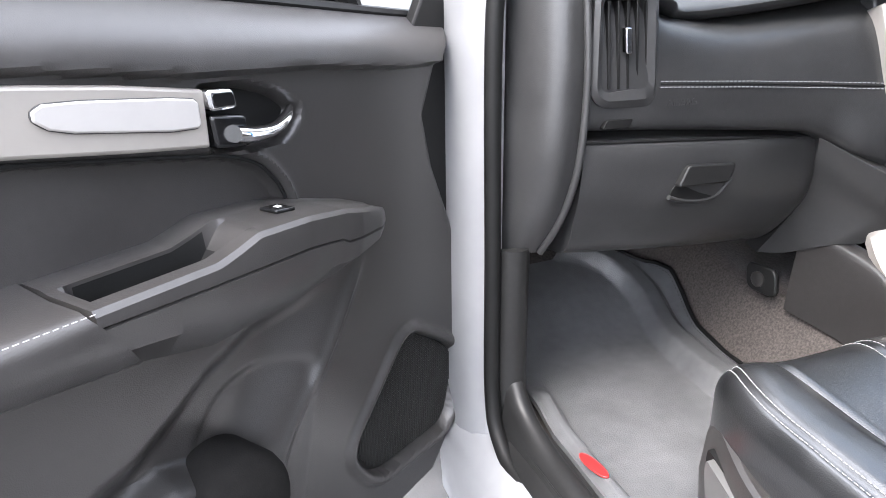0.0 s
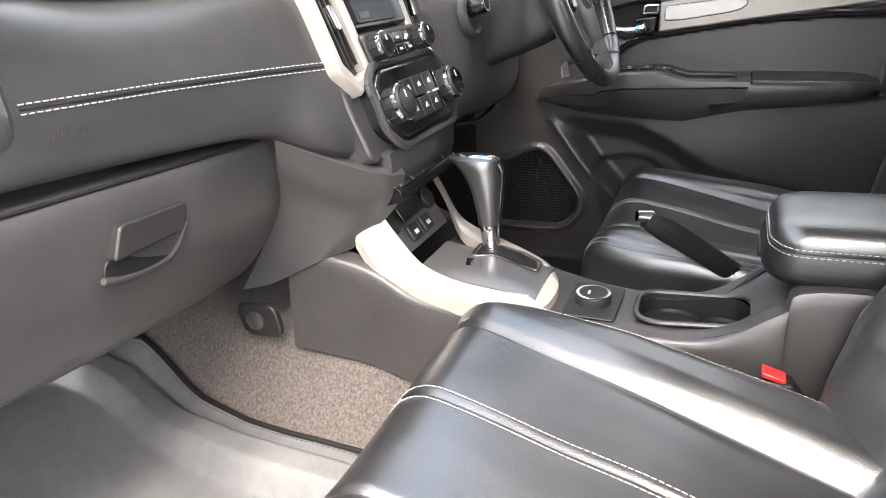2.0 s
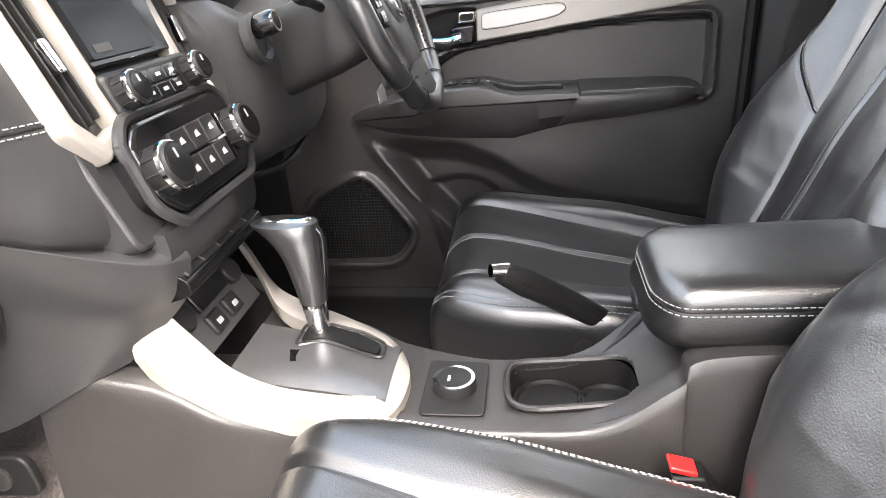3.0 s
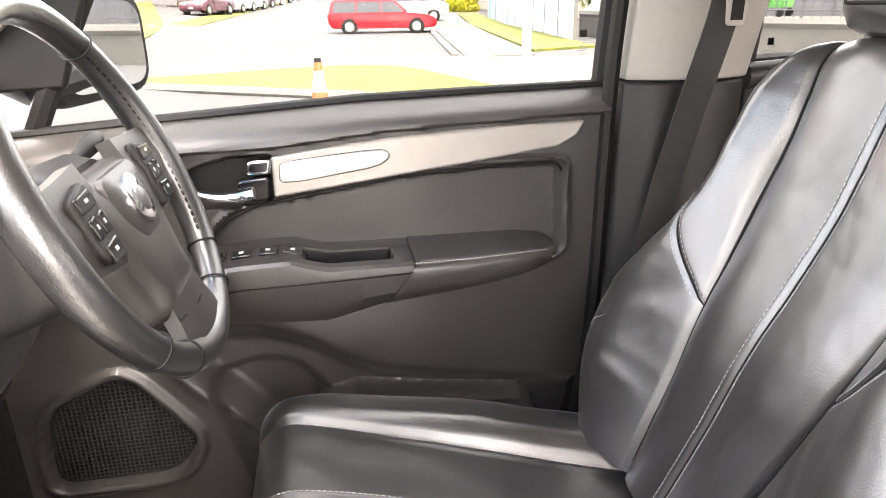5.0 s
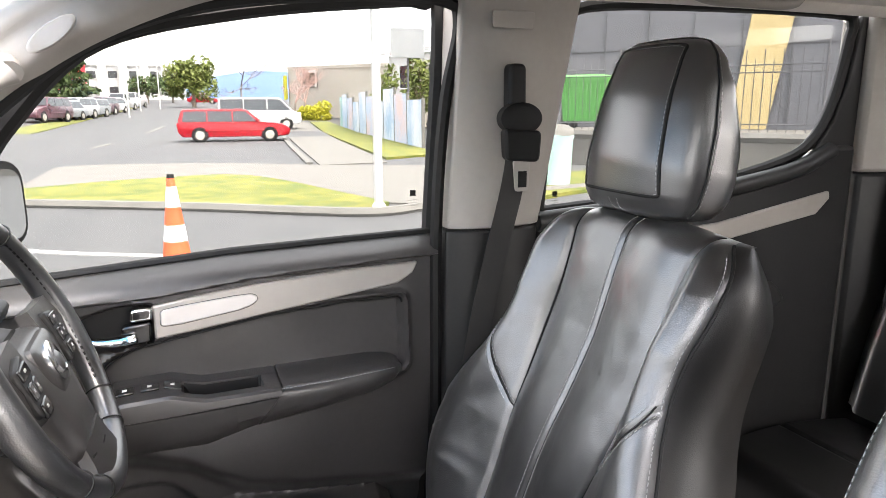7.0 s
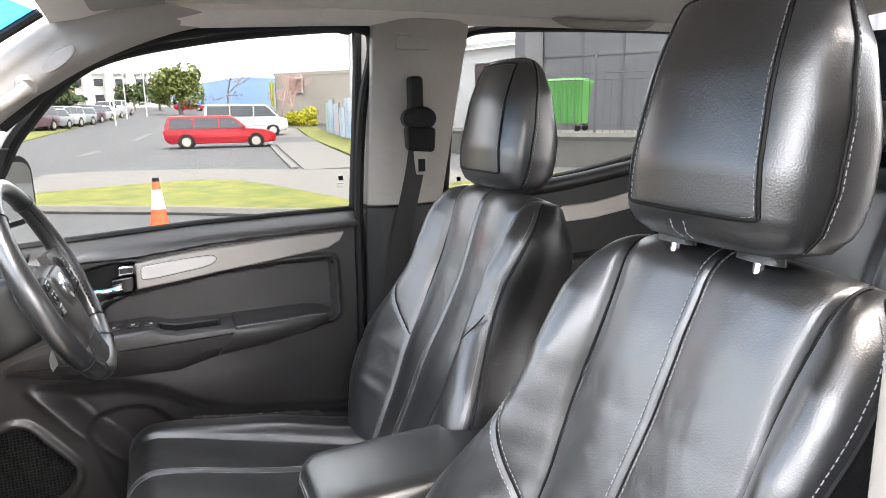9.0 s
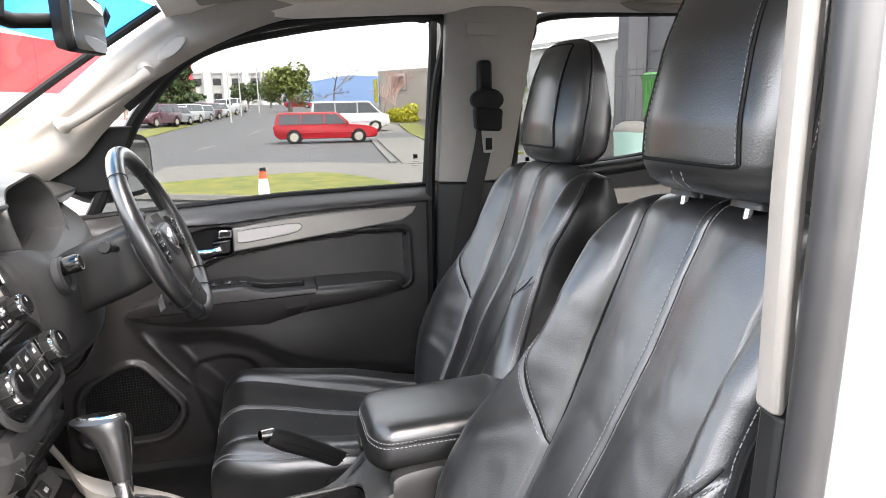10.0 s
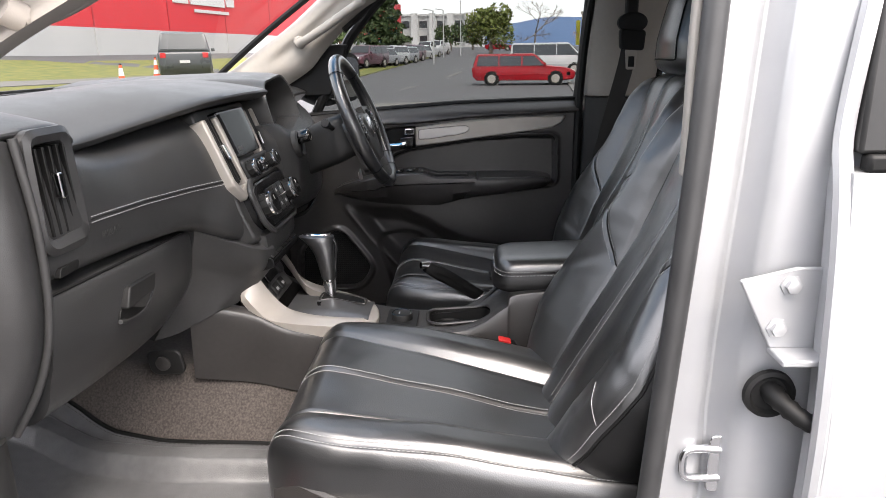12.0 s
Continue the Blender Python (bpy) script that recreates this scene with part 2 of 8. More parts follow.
def rounded(poly, r, n=5):
    """The outline with rounded corners (2D)."""
    out = []
    m = len(poly)
    for i in range(m):
        a, b, c = Vector(poly[i - 1]), Vector(poly[i]), Vector(poly[(i + 1) % m])
        u, v = (a - b), (c - b)
        d = min(r, u.length * 0.45, v.length * 0.45)
        p, q = b + u.normalized() * d, b + v.normalized() * d
        for k in range(n + 1):
            t = k / n
            out.append(((1 - t) ** 2 * p + 2 * t * (1 - t) * b + t * t * q)[:])
    return out


def surface(stations, nu, nv, back=None, bm=None):
    """A smooth skin through profile stations; each station is a list of points of one length."""
    fine = [curve_points(st, nv) for st in stations]
    cols = [curve_points([f[j] for f in fine], nu) for j in range(nv + 1)]
    return sheet(lambda a, b: cols[round(b * nv)][round(a * nu)], nu, nv, back, bm)


# ---- the cab: floor, pillars, roof ----
def floor_z(x, y):
    tunnel = 0.17 * (1 - smooth01((abs(x) - 0.13) / 0.13))
    toe = 0.30 * smooth01((y - 1.30) / 0.55)
    return 0.57 + max(tunnel, 0) + toe + 0.004 * noise.noise((x * 9, y * 9, 0))


carpet = setting("floor", sheet(lambda u, v: (lerp(-0.74, 0.74, u), lerp(-1.5, 1.95, v), floor_z(lerp(-0.74, 0.74, u), lerp(-1.5, 1.95, v))), 90, 130, (0, 0, -0.03)), CARPET, "dark brown-grey loop carpet covering the cab floor and tunnel", category="floor")

roof = setting("ceiling", sheet(lambda u, v: (lerp(-0.66, 0.66, u), lerp(-1.35, 0.78, v), 1.775 + 0.035 * (1 - (2 * u - 1) ** 2) - 0.05 * smooth01((v - 0.85) / 0.15) ** 2), 40, 40, (0, 0, 0.02)), LINER, "light beige-grey cloth headliner", category="ceiling")
skin = setting("car_roof", sheet(lambda u, v: (lerp(-0.72, 0.72, u), lerp(-1.5, 0.80, v), 1.80 + 0.06 * (1 - (2 * u - 1) ** 2)), 20, 20, (0, 0, 0.02)), PAINT, "silver painted steel cab roof", category="roof")


def side_pillars(side):
    """The trims of one side of the cab; side is 1 for the driver's, -1 for the passenger's."""
    s = side
    tag = "driver" if s > 0 else "passenger"
    # front pillar: a broad moulded band between the windscreen and the side window
    lines = [((1.36, 1.345), (1.10, 1.345)), ((1.298, 1.385), (1.02, 1.395)), ((1.192, 1.455), (0.965, 1.455)), ((1.07, 1.535), (0.895, 1.520)), ((0.947, 1.634), (0.810, 1.590)), ((0.84, 1.720), (0.700, 1.655)), ((0.775, 1.765), (0.56, 1.712)), ((0.70, 1.80), (0.42, 1.745))]
    stations = []
    for k, ((ye, ze), (yw, zw)) in enumerate(lines):
        t = k / 7
        xo = lerp(0.725, 0.665, t)
        if s < 0:
            q = (0.45, 0.5, 0.58, 0.78, 0.92, 1, 1, 1)[k]
            yw, zw = lerp(ye, yw, q), lerp(ze, zw, q)
        pts = []
        for j in range(7):
            f = j / 6
            bulge = 0.045 * math.sin(math.pi * f) ** 0.7
            if 0.25 < t < 0.75:
                bulge -= 0.016 * math.exp(-((f - 0.55) / 0.16) ** 2)
            pts.append((s * (xo - bulge), lerp(ye, yw, f), lerp(ze, zw, f)))
        stations.append(pts)
    setting("front_pillar_" + tag, surface(stations, 60, 24, (s * 0.03, 0, 0.004)), BEIGE, "beige-grey moulded plastic windscreen pillar trim", category="pillar")
    # roof rail above the doors
    rail = [(s * 0.675, y, z) for y, z in ((0.66, 1.752), (0.4, 1.765), (0.1, 1.778), (-0.4, 1.79), (-1.3, 1.79))]
    setting("roof_rail_" + tag, tube(curve_points(rail, 16), 0.045, 12, flat=0.7), LINER, "beige cloth covered roof rail above the doors", category="trim")


for s in (1, -1):
    side_pillars(s)

# driver's middle pillar: light upper trim, dark lower trim
def pillar_section(x_in, y0, y1, z, bulge, s):
    pts = []
    for k in range(9):
        t = k / 8
        y = lerp(y0, y1, t)
        pts.append((s * (x_in - bulge * math.sin(math.pi * t) ** 0.6), y, z))
    pts += [(s * (x_in + 0.10), y1 - 0.0, z), (s * (x_in + 0.10), y0, z)]
    return pts


upper = [pillar_section(lerp(0.69, 0.665, t), lerp(0.115, 0.09, t), lerp(-0.095, -0.17, t), lerp(1.302, 1.765, t), 0.03, 1) for t in (0, 0.25, 0.5, 0.75, 1)]
setting("middle_pillar_upper", loft(upper), BEIGE, "beige-grey moulded upper trim of the door pillar", category="pillar", bevel=0.004)
lower = [pillar_section(lerp(0.66, 0.69, t), lerp(0.135, 0.118, t), lerp(-0.06, -0.092, t), lerp(0.60, 1.299, t), 0.032, 1) for t in (0, 0.3, 0.6, 1)]
setting("middle_pillar_lower", loft(lower), PANEL_DARK, "black moulded lower trim of the door pillar", category="pillar", bevel=0.004)
# plate added to stop light leaking past the door's rear edge
setting("door_gap_cover", box(0.790, 0.0, 0.52, 0.800, 0.32, 1.27), PANEL_DARK, "dark plate added behind the door edge against a light leak", category="pillar")
# black rubber seal up the pillar's front edge
setting("door_seal", tube(curve_points([(0.70, 0.165, 0.62), (0.70, 0.140, 0.9), (0.70, 0.135, 1.30), (0.70, 0.115, 1.55), (0.70, 0.085, 1.70), (0.70, 0.12, 1.745), (0.70, 0.3, 1.745), (0.70, 0.55, 1.715), (0.70, 0.74, 1.645), (0.70, 0.9, 1.52)], 50), 0.013, 8), BLACK, "black rubber door seal round the window opening", category="trim")

# passenger's middle pillar: painted steel jamb
jam = []
for z, y0, y1, xo in ((0.50, 0.275, 0.06, 0.0), (0.65, 0.265, 0.055, 0.0), (0.80, 0.255, 0.05, 0.0), (0.9, 0.25, 0.05, 0.0), (1.0, 0.245, 0.05, 0.0), (1.1, 0.238, 0.05, 0.0), (1.3, 0.225, 0.05, 0.0), (1.55, 0.215, 0.02, 0.0), (1.78, 0.19, -0.03, 0.03)):
    wave = 0.020 * math.exp(-((z - 0.80) / 0.22) ** 2)
    jam.append([(-0.783 + xo, y0 - 0.06, z), (-0.785 + xo, y0 + 0.016, z), (-0.790 + xo, y0 + 0.021, z), (-0.797 + xo, y0 + 0.017, z), (-0.803 + xo, y0 - 0.012, z), (-0.802 + xo, y0 - 0.022 - wave, z), (-0.788 + xo, y0 - 0.034 - wave, z), (-0.803 + xo, y0 - 0.046 - wave, z), (-0.822 + xo, y0 - 0.052 - wave, z), (-0.832 + xo, y0 - 0.066 - wave, z), (-0.834 + xo, y0 - 0.078 - wave, z), (-0.845 + xo, y1 + 0.02, z), (-0.845 + xo, y1 - 0.10, z), (-0.77 + xo, y1 - 0.10, z), (-0.78 + xo, y0 - 0.10, z)])
setting("middle_pillar_passenger", loft(jam), PAINT, "silver painted steel door pillar with stepped jamb", category="pillar", bevel=0.008, smooth=60)
setting("passenger_pillar_seal", tube(curve_points([(-0.795, 0.284, 0.55), (-0.795, 0.266, 0.9), (-0.795, 0.243, 1.3), (-0.79, 0.233, 1.6), (-0.76, 0.205, 1.76)], 24), 0.014, 16), RUBBER_LIT, "thick black rubber door seal", category="trim")
setting("passenger_pillar_trim", loft([[(-0.744, y - 0.03, z), (-0.748, y - 0.004, z), (-0.754, y, z), (-0.771, y + 0.002, z), (-0.776, y - 0.003, z), (-0.770, y - 0.010, z), (-0.752, y - 0.03, z)] for z, y in ((1.295, 0.250), (1.45, 0.252), (1.60, 0.250), (1.76, 0.225))]), BEIGE, "beige pillar trim beside the passenger seat", category="pillar", bevel=0.003)
setting("passenger_pillar_foot", loft([[(-0.744, y - 0.03, z), (-0.748, y - 0.004, z), (-0.771, y, z), (-0.776, y - 0.004, z), (-0.770, y - 0.010, z), (-0.752, y - 0.03, z)] for z, y in ((0.58, 0.285), (0.9, 0.268), (1.292, 0.246))]), PANEL_DARK, "black lower pillar trim beside the passenger seat", category="pillar", bevel=0.003)



# ---- doors ----
FRONT_EDGE = [(0.42, 0.21), (0.53, 0.08), (0.77, 0.05), (0.88, 0.10), (1.03, 0.175), (1.12, 0.20), (1.21, 0.155), (1.29, 0.06), (1.31, 0.055)]
SILL = [(0.0, 1.225), (0.30, 1.245), (0.48, 1.258), (0.79, 1.279), (1.0, 1.285), (1.20, 1.289)]


def door(name, label, at, s, spk):
    """A front door in its own frame: u runs to the rear, w into the cab, z up. s mirrors it."""
    root = thing(name, label, "car door", "front doors", at)

    def P(u, w, z):
        return Vector((u, w * s, z))

    pad = rounded([(0.535, 1.03), (0.55, 1.075), (0.58, 1.110), (0.624, 1.128), (0.728, 1.144), (0.854, 1.162), (1.004, 1.171), (1.118, 1.172), (1.122, 1.02), (0.9, 1.0)], 0.016)
    spk = rounded(spk, 0.05)
    cup = rounded([(0.497, 1.165), (0.535, 1.128), (0.652, 1.134), (0.660, 1.208), (0.59, 1.207), (0.535, 1.192)], 0.018)
    dish = rounded([(0.50, 0.83), (0.60, 0.85), (0.665, 0.838), (0.725, 0.77), (0.70, 0.55), (0.58, 0.55)], 0.04)
    ledge = [(0.3, 1.195), (0.5, 1.212), (0.655, 1.215), (0.84, 1.234), (1.15, 1.248), (1.2, 1.248)]
    over = [(0.40, 0.95), (0.60, 0.935), (0.69, 0.902), (0.744, 0.866), (0.80, 0.836), (0.90, 0.813), (1.11, 0.782), (1.2, 0.775)]
    bin_top = [(0.60, 0.50), (0.66, 0.70), (0.70, 0.765), (0.76, 0.785), (0.80, 0.778), (1.06, 0.748), (1.09, 0.72), (1.12, 0.60)]

    def height(u, z):
        w = 0.0
        lz = interp(u, ledge)
        w += 0.016 * smooth01((z - lz) / 0.007)
        w -= 0.055 * max(0.0, (z - lz) / max(interp(u, SILL) + (0.030 if s < 0 else 0.0) - lz, 0.03)) ** 2.3
        if z > 0.98:
            dp = poly_distance((u, z), pad)
            w -= 0.019 * smooth01((0.004 - dp) / 0.011)
            w += 0.008 * math.exp(-((dp - 0.010) / 0.0055) ** 2)
            w -= 0.032 * smooth01((0.004 - poly_distance((u, z), cup)) / 0.016)
        # hollow under the armrest, ending at a slanting ridge
        ru = interp(z, [(0.45, 0.70), (0.60, 0.66), (0.72, 0.585), (0.825, 0.49), (0.93, 0.415)])
        hollow = smooth01((interp(u, over) - z) / 0.06) * smooth01((u - ru) / (0.055 if s > 0 else 0.13))
        w -= (0.040 if s > 0 else 0.034) * hollow
        w += 0.007 * math.exp(-((u - ru + 0.006) / 0.010) ** 2) * smooth01((0.95 - z) / 0.05)
        if z < 0.9:
            w += 0.046 * smooth01((interp(u, bin_top) - z) / (0.020 if s > 0 else 0.03)) * smooth01((u - 0.60) / 0.05)
            w -= (0.016 if s > 0 else 0.006) * smooth01(-poly_distance((u, z), dish) / 0.02) * (1 - smooth01((interp(u, bin_top) - z) / 0.012))
        w += 0.0012 * noise.noise((u * 4, z * 4, s))
        d = poly_distance((u, z), spk)
        w += 0.010 * smooth01((0.014 - abs(d + 0.002)) / 0.012)
        w -= 0.030 * smooth01((-d - 0.010) / 0.006)
        uf = interp(z, FRONT_EDGE)
        w -= 0.04 * smooth01((0.05 - (u - uf)) / 0.05) ** 2
        return w

    def f(a, b):
        z = lerp(0.44, 1.31, b)
        u0 = interp(z, FRONT_EDGE)
        sill_drop = 1.31 - interp(lerp(u0, 1.19, a), SILL) - (0.03 if s < 0 else 0)
        u1 = interp(z, [(0.44, 1.10), (0.7, 1.165), (1.31, 1.195)])
        u = lerp(u0, u1, a)
        z -= sill_drop * smooth01((z - 1.15) / 0.16)
        return P(u, height(u, z), z)

    part("door_panel", sheet(f, 240, 190, P(0, -0.03, 0)), PANEL, root, "charcoal moulded plastic door lining with map pocket")
    # black tube along the insert's edge paints the shade in its crease
    rim = [q for q in pad if q[1] > 1.055]
    k = max(range(len(rim)), key=lambda i: math.dist(rim[i], rim[i - 1]))
    rim = rim[k:] + rim[:k]
    rim = [(lerp(a[0], b[0], f), lerp(a[1], b[1], f)) for a, b in zip(rim, rim[1:]) for f in (0, 0.25, 0.5, 0.75)]
    part("pad_crease_shade", tube([P(u, height(u, z) + 0.0045, z) for u, z in rim], 0.0024, 6), BLACK, root, "dark line for the shade in the padded insert's crease")
    # steel shell behind the lining
    shell = [(0.03, 0.42), (0.03, 1.17), (0.10, 1.212), (0.48, 1.240), (1.215, 1.272), (1.215, 0.42)]
    part("shell", prism([P(u, -0.105, z) for u, z in rounded(shell, 0.04)], P(0, -0.05, 0)), PAINT, root, "silver painted steel door shell", bevel=0.012)
    # window seal strip
    part("window_seal", tube([P(u, -0.043, interp(u, SILL) + (0.031 if s < 0 else 0.001)) for u in (0.10, 0.3, 0.48, 0.65, 0.8, 1.0, 1.2)], 0.009, 8), BLACK, root, "black rubber window seal")
    # satin strip
    top = [(0.655, 1.205), (0.75, 1.218), (0.84, 1.227), (1.0, 1.237), (1.152, 1.241)]
    bot = [(1.140, 1.218), (1.108, 1.200), (1.0, 1.186), (0.84, 1.166), (0.75, 1.154), (0.655, 1.143)]
    part("trim_strip", prism([P(u, 0.0105, z) for u, z in top + bot], P(0, -0.024, 0)), SATIN, root, "satin silver trim strip", bevel=0.004)
    inlay = [(0.667, 1.193), (0.666, 1.171), (0.670, 1.167), (0.70, 1.168), (0.80, 1.182), (0.822, 1.188), (0.834, 1.197), (0.834, 1.205), (0.824, 1.210), (0.79, 1.209), (0.70, 1.201), (0.672, 1.197)]
    part("strip_inlay", prism([P(u, 0.0145, z) for u, z in inlay], P(0, -0.008, 0)), SATIN_LIGHT, root, "raised pale silver inlay", bevel=0.002)
    line = rounded(inlay, 0.004, 2)
    part("inlay_line", tube([P(u, 0.0115, z) for u, z in line + line[:1]], 0.0011, 6), PANEL, root, "dark line round the inlay")
    # handle: lever and lock button
    part("handle_cup", prism([P(u, -0.026, z) for u, z in cup], P(0, -0.006, 0)), BLACK, root, "black handle recess")
    lever = [P(u, w, z) for u, w, z in ((0.513, -0.010, 1.168), (0.535, 0.002, 1.158), (0.565, 0.010, 1.150), (0.60, 0.013, 1.150), (0.625, 0.013, 1.154))]
    lv = tube(curve_points(lever, 12), [0.005, 0.006, 0.007, 0.008, 0.009, 0.010, 0.011, 0.012, 0.013, 0.014, 0.015, 0.015, 0.014], 12, flat=0.7)
    part("door_handle", lv, CHROME, root, "chrome interior door lever")
    part("handle_plate", prism([P(u, 0.012, z) for u, z in rounded([(0.602, 1.172), (0.652, 1.178), (0.648, 1.140), (0.60, 1.136)], 0.008)], P(0, -0.024, 0)), GLOSS, root, "gloss black lever plate", bevel=0.004)
    part("lock_button", prism([P(u, 0.016, z) for u, z in rounded([(0.620, 1.203), (0.656, 1.205), (0.653, 1.181), (0.616, 1.181)], 0.007)], P(0, -0.02, 0)), CHROME, root, "chrome lock button", bevel=0.004)
    part("button_face", prism([P(u, 0.0175, z) for u, z in rounded([(0.624, 1.199), (0.651, 1.200), (0.649, 1.186), (0.622, 1.186)], 0.004)], P(0, -0.003, 0)), GLOSS, root, "gloss black button face")
    # armrest with a hollow pull grip in its top
    tops = [(0.37, 0.992), (0.385, 1.006), (0.41, 1.020), (0.45, 1.034), (0.53, 1.054), (0.60, 1.064), (0.675, 1.067), (0.705, 1.058), (0.73, 1.052), (0.90, 1.051)]
    lows = [(0.37, 0.985), (0.40, 0.978), (0.467, 0.964), (0.53, 0.956), (0.62, 0.950), (0.726, 0.947), (0.80, 0.965), (0.90, 0.985)]
    outs = [(0.37, 0.008), (0.38, 0.024), (0.40, 0.045), (0.44, 0.070), (0.50, 0.086), (0.60, 0.096), (0.74, 0.098), (0.90, 0.094)]
    seam = [(0.37, 0.990), (0.45, 1.004), (0.53, 1.012), (0.545, 1.020), (0.60, 1.028), (0.86, 1.035)]
    deep = [(0.40, 0), (0.655, 0.0), (0.67, 0.006), (0.745, 0.075), (0.838, 0.075), (0.842, 0.0), (0.9, 0)] if s < 0 else [(0.40, 0), (0.690, 0.0), (0.725, 0.055), (0.826, 0.055), (0.830, 0.0), (0.9, 0)]
    rings = []
    for k in range(91):
        u = lerp(0.37, 0.858, k / 90)
        zt, zl, wo = interp(u, tops), interp(u, lows), interp(u, outs)
        zs, dz = interp(u, seam), interp(u, deep)
        wi = wo - 0.030
        rings.append([P(u, -0.03, zt + 0.002), P(u, min(0.012, wi), zt + 0.002), P(u, min(0.018, wi), zt + 0.001), P(u, min(0.022, wi), zt - dz), P(u, max(wi, 0) * 0.96, zt - dz), P(u, wi + 0.004, zt), P(u, wo * 0.93, zt), P(u, wo * 0.985, zt - 0.005), P(u, wo, zt - 0.014), P(u, wo, zs + 0.002), P(u, wo - 0.004, zs), P(u, wo - 0.001, zs - 0.002), P(u, wo * 0.92, lerp(zs, zl, 0.5)), P(u, wo * 0.62, zl + 0.005), P(u, -0.03, zl)])
    part("armrest", loft(rings), PANEL, root, "charcoal moulded armrest with hollow pull grip", smooth=32)
    # black skin inside the grip stands in for the hollow's shade
    tray = []
    for u in np.linspace(0.690, 0.835, 30):
        zt, dz, wi = interp(u, tops), interp(u, deep), interp(u, outs) - 0.030
        if dz > 0.004:
            tray.append([P(u, 0.0205, zt - 0.002), P(u, 0.0235, zt - dz + 0.003), P(u, wi * 0.94, zt - dz + 0.003), P(u, wi + 0.001, zt - 0.003)])
    part("grip_shade", loft(tray, False, False), BLACK, root, "black surface standing in for shade inside the pull grip")
    slots = (0.585,) if s < 0 else (0.545, 0.585, 0.625, 0.662)
    for u0 in slots:
        za, zb = interp(u0, tops), interp(u0 + 0.034, tops)
        sw = part("window_switch", prism([P(u0, 0.028, za), P(u0 + 0.030, 0.028, zb), P(u0 + 0.030, 0.056, zb), P(u0, 0.056, za)], (0, 0, 0.005)), GLOSS, root, "black window switch", bevel=0.002)
        part("switch_mark", prism([P(u0 + 0.011, 0.038, lerp(za, zb, 0.5) + 0.0035), P(u0 + 0.018, 0.038, lerp(za, zb, 0.5) + 0.0035), P(u0 + 0.018, 0.046, lerp(za, zb, 0.5) + 0.0035), P(u0 + 0.011, 0.046, lerp(za, zb, 0.5) + 0.0035)], (0, 0, 0.0022)), WHITE, sw, "small white switch mark")
    # padded rear half of the armrest
    rings = []
    for k in range(25):
        t = k / 24
        u = lerp(0.862, 1.108, t)
        zt = interp(t, [(0, 1.051), (0.75, 1.050), (0.92, 1.044), (1, 1.034)])
        zl = interp(t, [(0, 0.980), (0.45, 0.993), (0.80, 1.006), (0.93, 1.014), (1, 1.024)])
        wo = interp(t, [(0, 0.096), (0.4, 0.092), (0.75, 0.080), (0.92, 0.058), (1, 0.025)])
        sk = -0.045 * (1 - t)
        rings.append([P(u, -0.02, zt + 0.004), P(u, wo * 0.35, zt - 0.002), P(u, wo * 0.80, zt - 0.001), P(u, wo * 0.95, zt - 0.005), P(u + sk * 0.15, wo, zt - 0.014), P(u + sk * 0.55, wo * 0.98, lerp(zt, zl, 0.55)), P(u + sk * 0.9, wo * 0.90, lerp(zt, zl, 0.9)), P(u + sk, wo * 0.80, zl), P(u + sk, -0.02, zl)])
    part("armrest_pad", loft(rings), PANEL, root, "black padded vinyl elbow rest", smooth=50)
    fold = [P(lerp(0.858, 1.10, t), interp(t, [(0, 0.094), (0.4, 0.090), (0.75, 0.078), (0.92, 0.058), (1, 0.03)]), interp(t, [(0, 1.050), (0.75, 1.049), (0.92, 1.043), (1, 1.034)])) for t in np.linspace(0, 0.97, 30)]
    tagged(part("pad_stitching", stitch(fold, lift=(0, 0, 0), length=0.0048, gap=0.0026, r=0.0006), THREAD, root, "grey seam stitching", smooth=0), kind="stuff")
    # bottle well lined with felt
    if s < 0:
        part("bottle_well", loft([[P(0.690 + 0.075 * g * math.cos(a), 0.026 + h, 0.690 + 0.085 * g * math.sin(a)) for a in np.linspace(0, 2 * math.pi, 29)[:-1]] for g, h in ((1.0, -0.06), (1.0, -0.004), (0.95, 0.008), (0.82, 0.016), (0.5, 0.022), (0.15, 0.024))]), FELT, root, "dark felt bottle well")
    # return of the lining towards the hinges, its shadow side painted black
    part("lining_return", prism([P(u, -0.016, z) for u, z in ((0.085, 1.30), (0.20, 1.30), (0.27, 1.2), (0.29, 1.1), (0.24, 1.0), (0.17, 0.88), (0.10, 0.78), (0.075, 0.78), (0.085, 0.95), (0.125, 1.10), (0.105, 1.22))], P(0, -0.02, 0)), BLACK, root, "return edge of the lining, black for its shadow side", bevel=0.004)
    # speaker grille
    mid = (sum(u for u, z in spk) / len(spk), sum(z for u, z in spk) / len(spk))
    inner = [(lerp(mid[0], u, 0.92), lerp(mid[1], z, 0.92)) for u, z in spk]
    part("speaker_grille", prism([P(u, -0.016, z) for u, z in inner], P(0, -0.006, 0)), BLACK, root, "black perforated speaker grille")
    mesh = bmesh.new()
    zs = np.arange(0.44, 0.90, 0.0075)
    for k, z in enumerate(zs):
        xs = [u for u in np.arange(0.05, 0.55, 0.0025) if poly_distance((u, z), inner) < -0.006]
        if len(xs) > 3:
            tube([P(xs[0], -0.0145, z), P(xs[-1], -0.0145, z)], 0.0016, 5, mesh)
    us = np.arange(0.06, 0.54, 0.0075)
    for u in us:
        xs = [z for z in np.arange(0.43, 0.90, 0.0025) if poly_distance((u, z), inner) < -0.006]
        if len(xs) > 3:
            tube([P(u, -0.014, xs[0]), P(u, -0.014, xs[-1])], 0.0016, 5, mesh, up=(1, 0, 0))
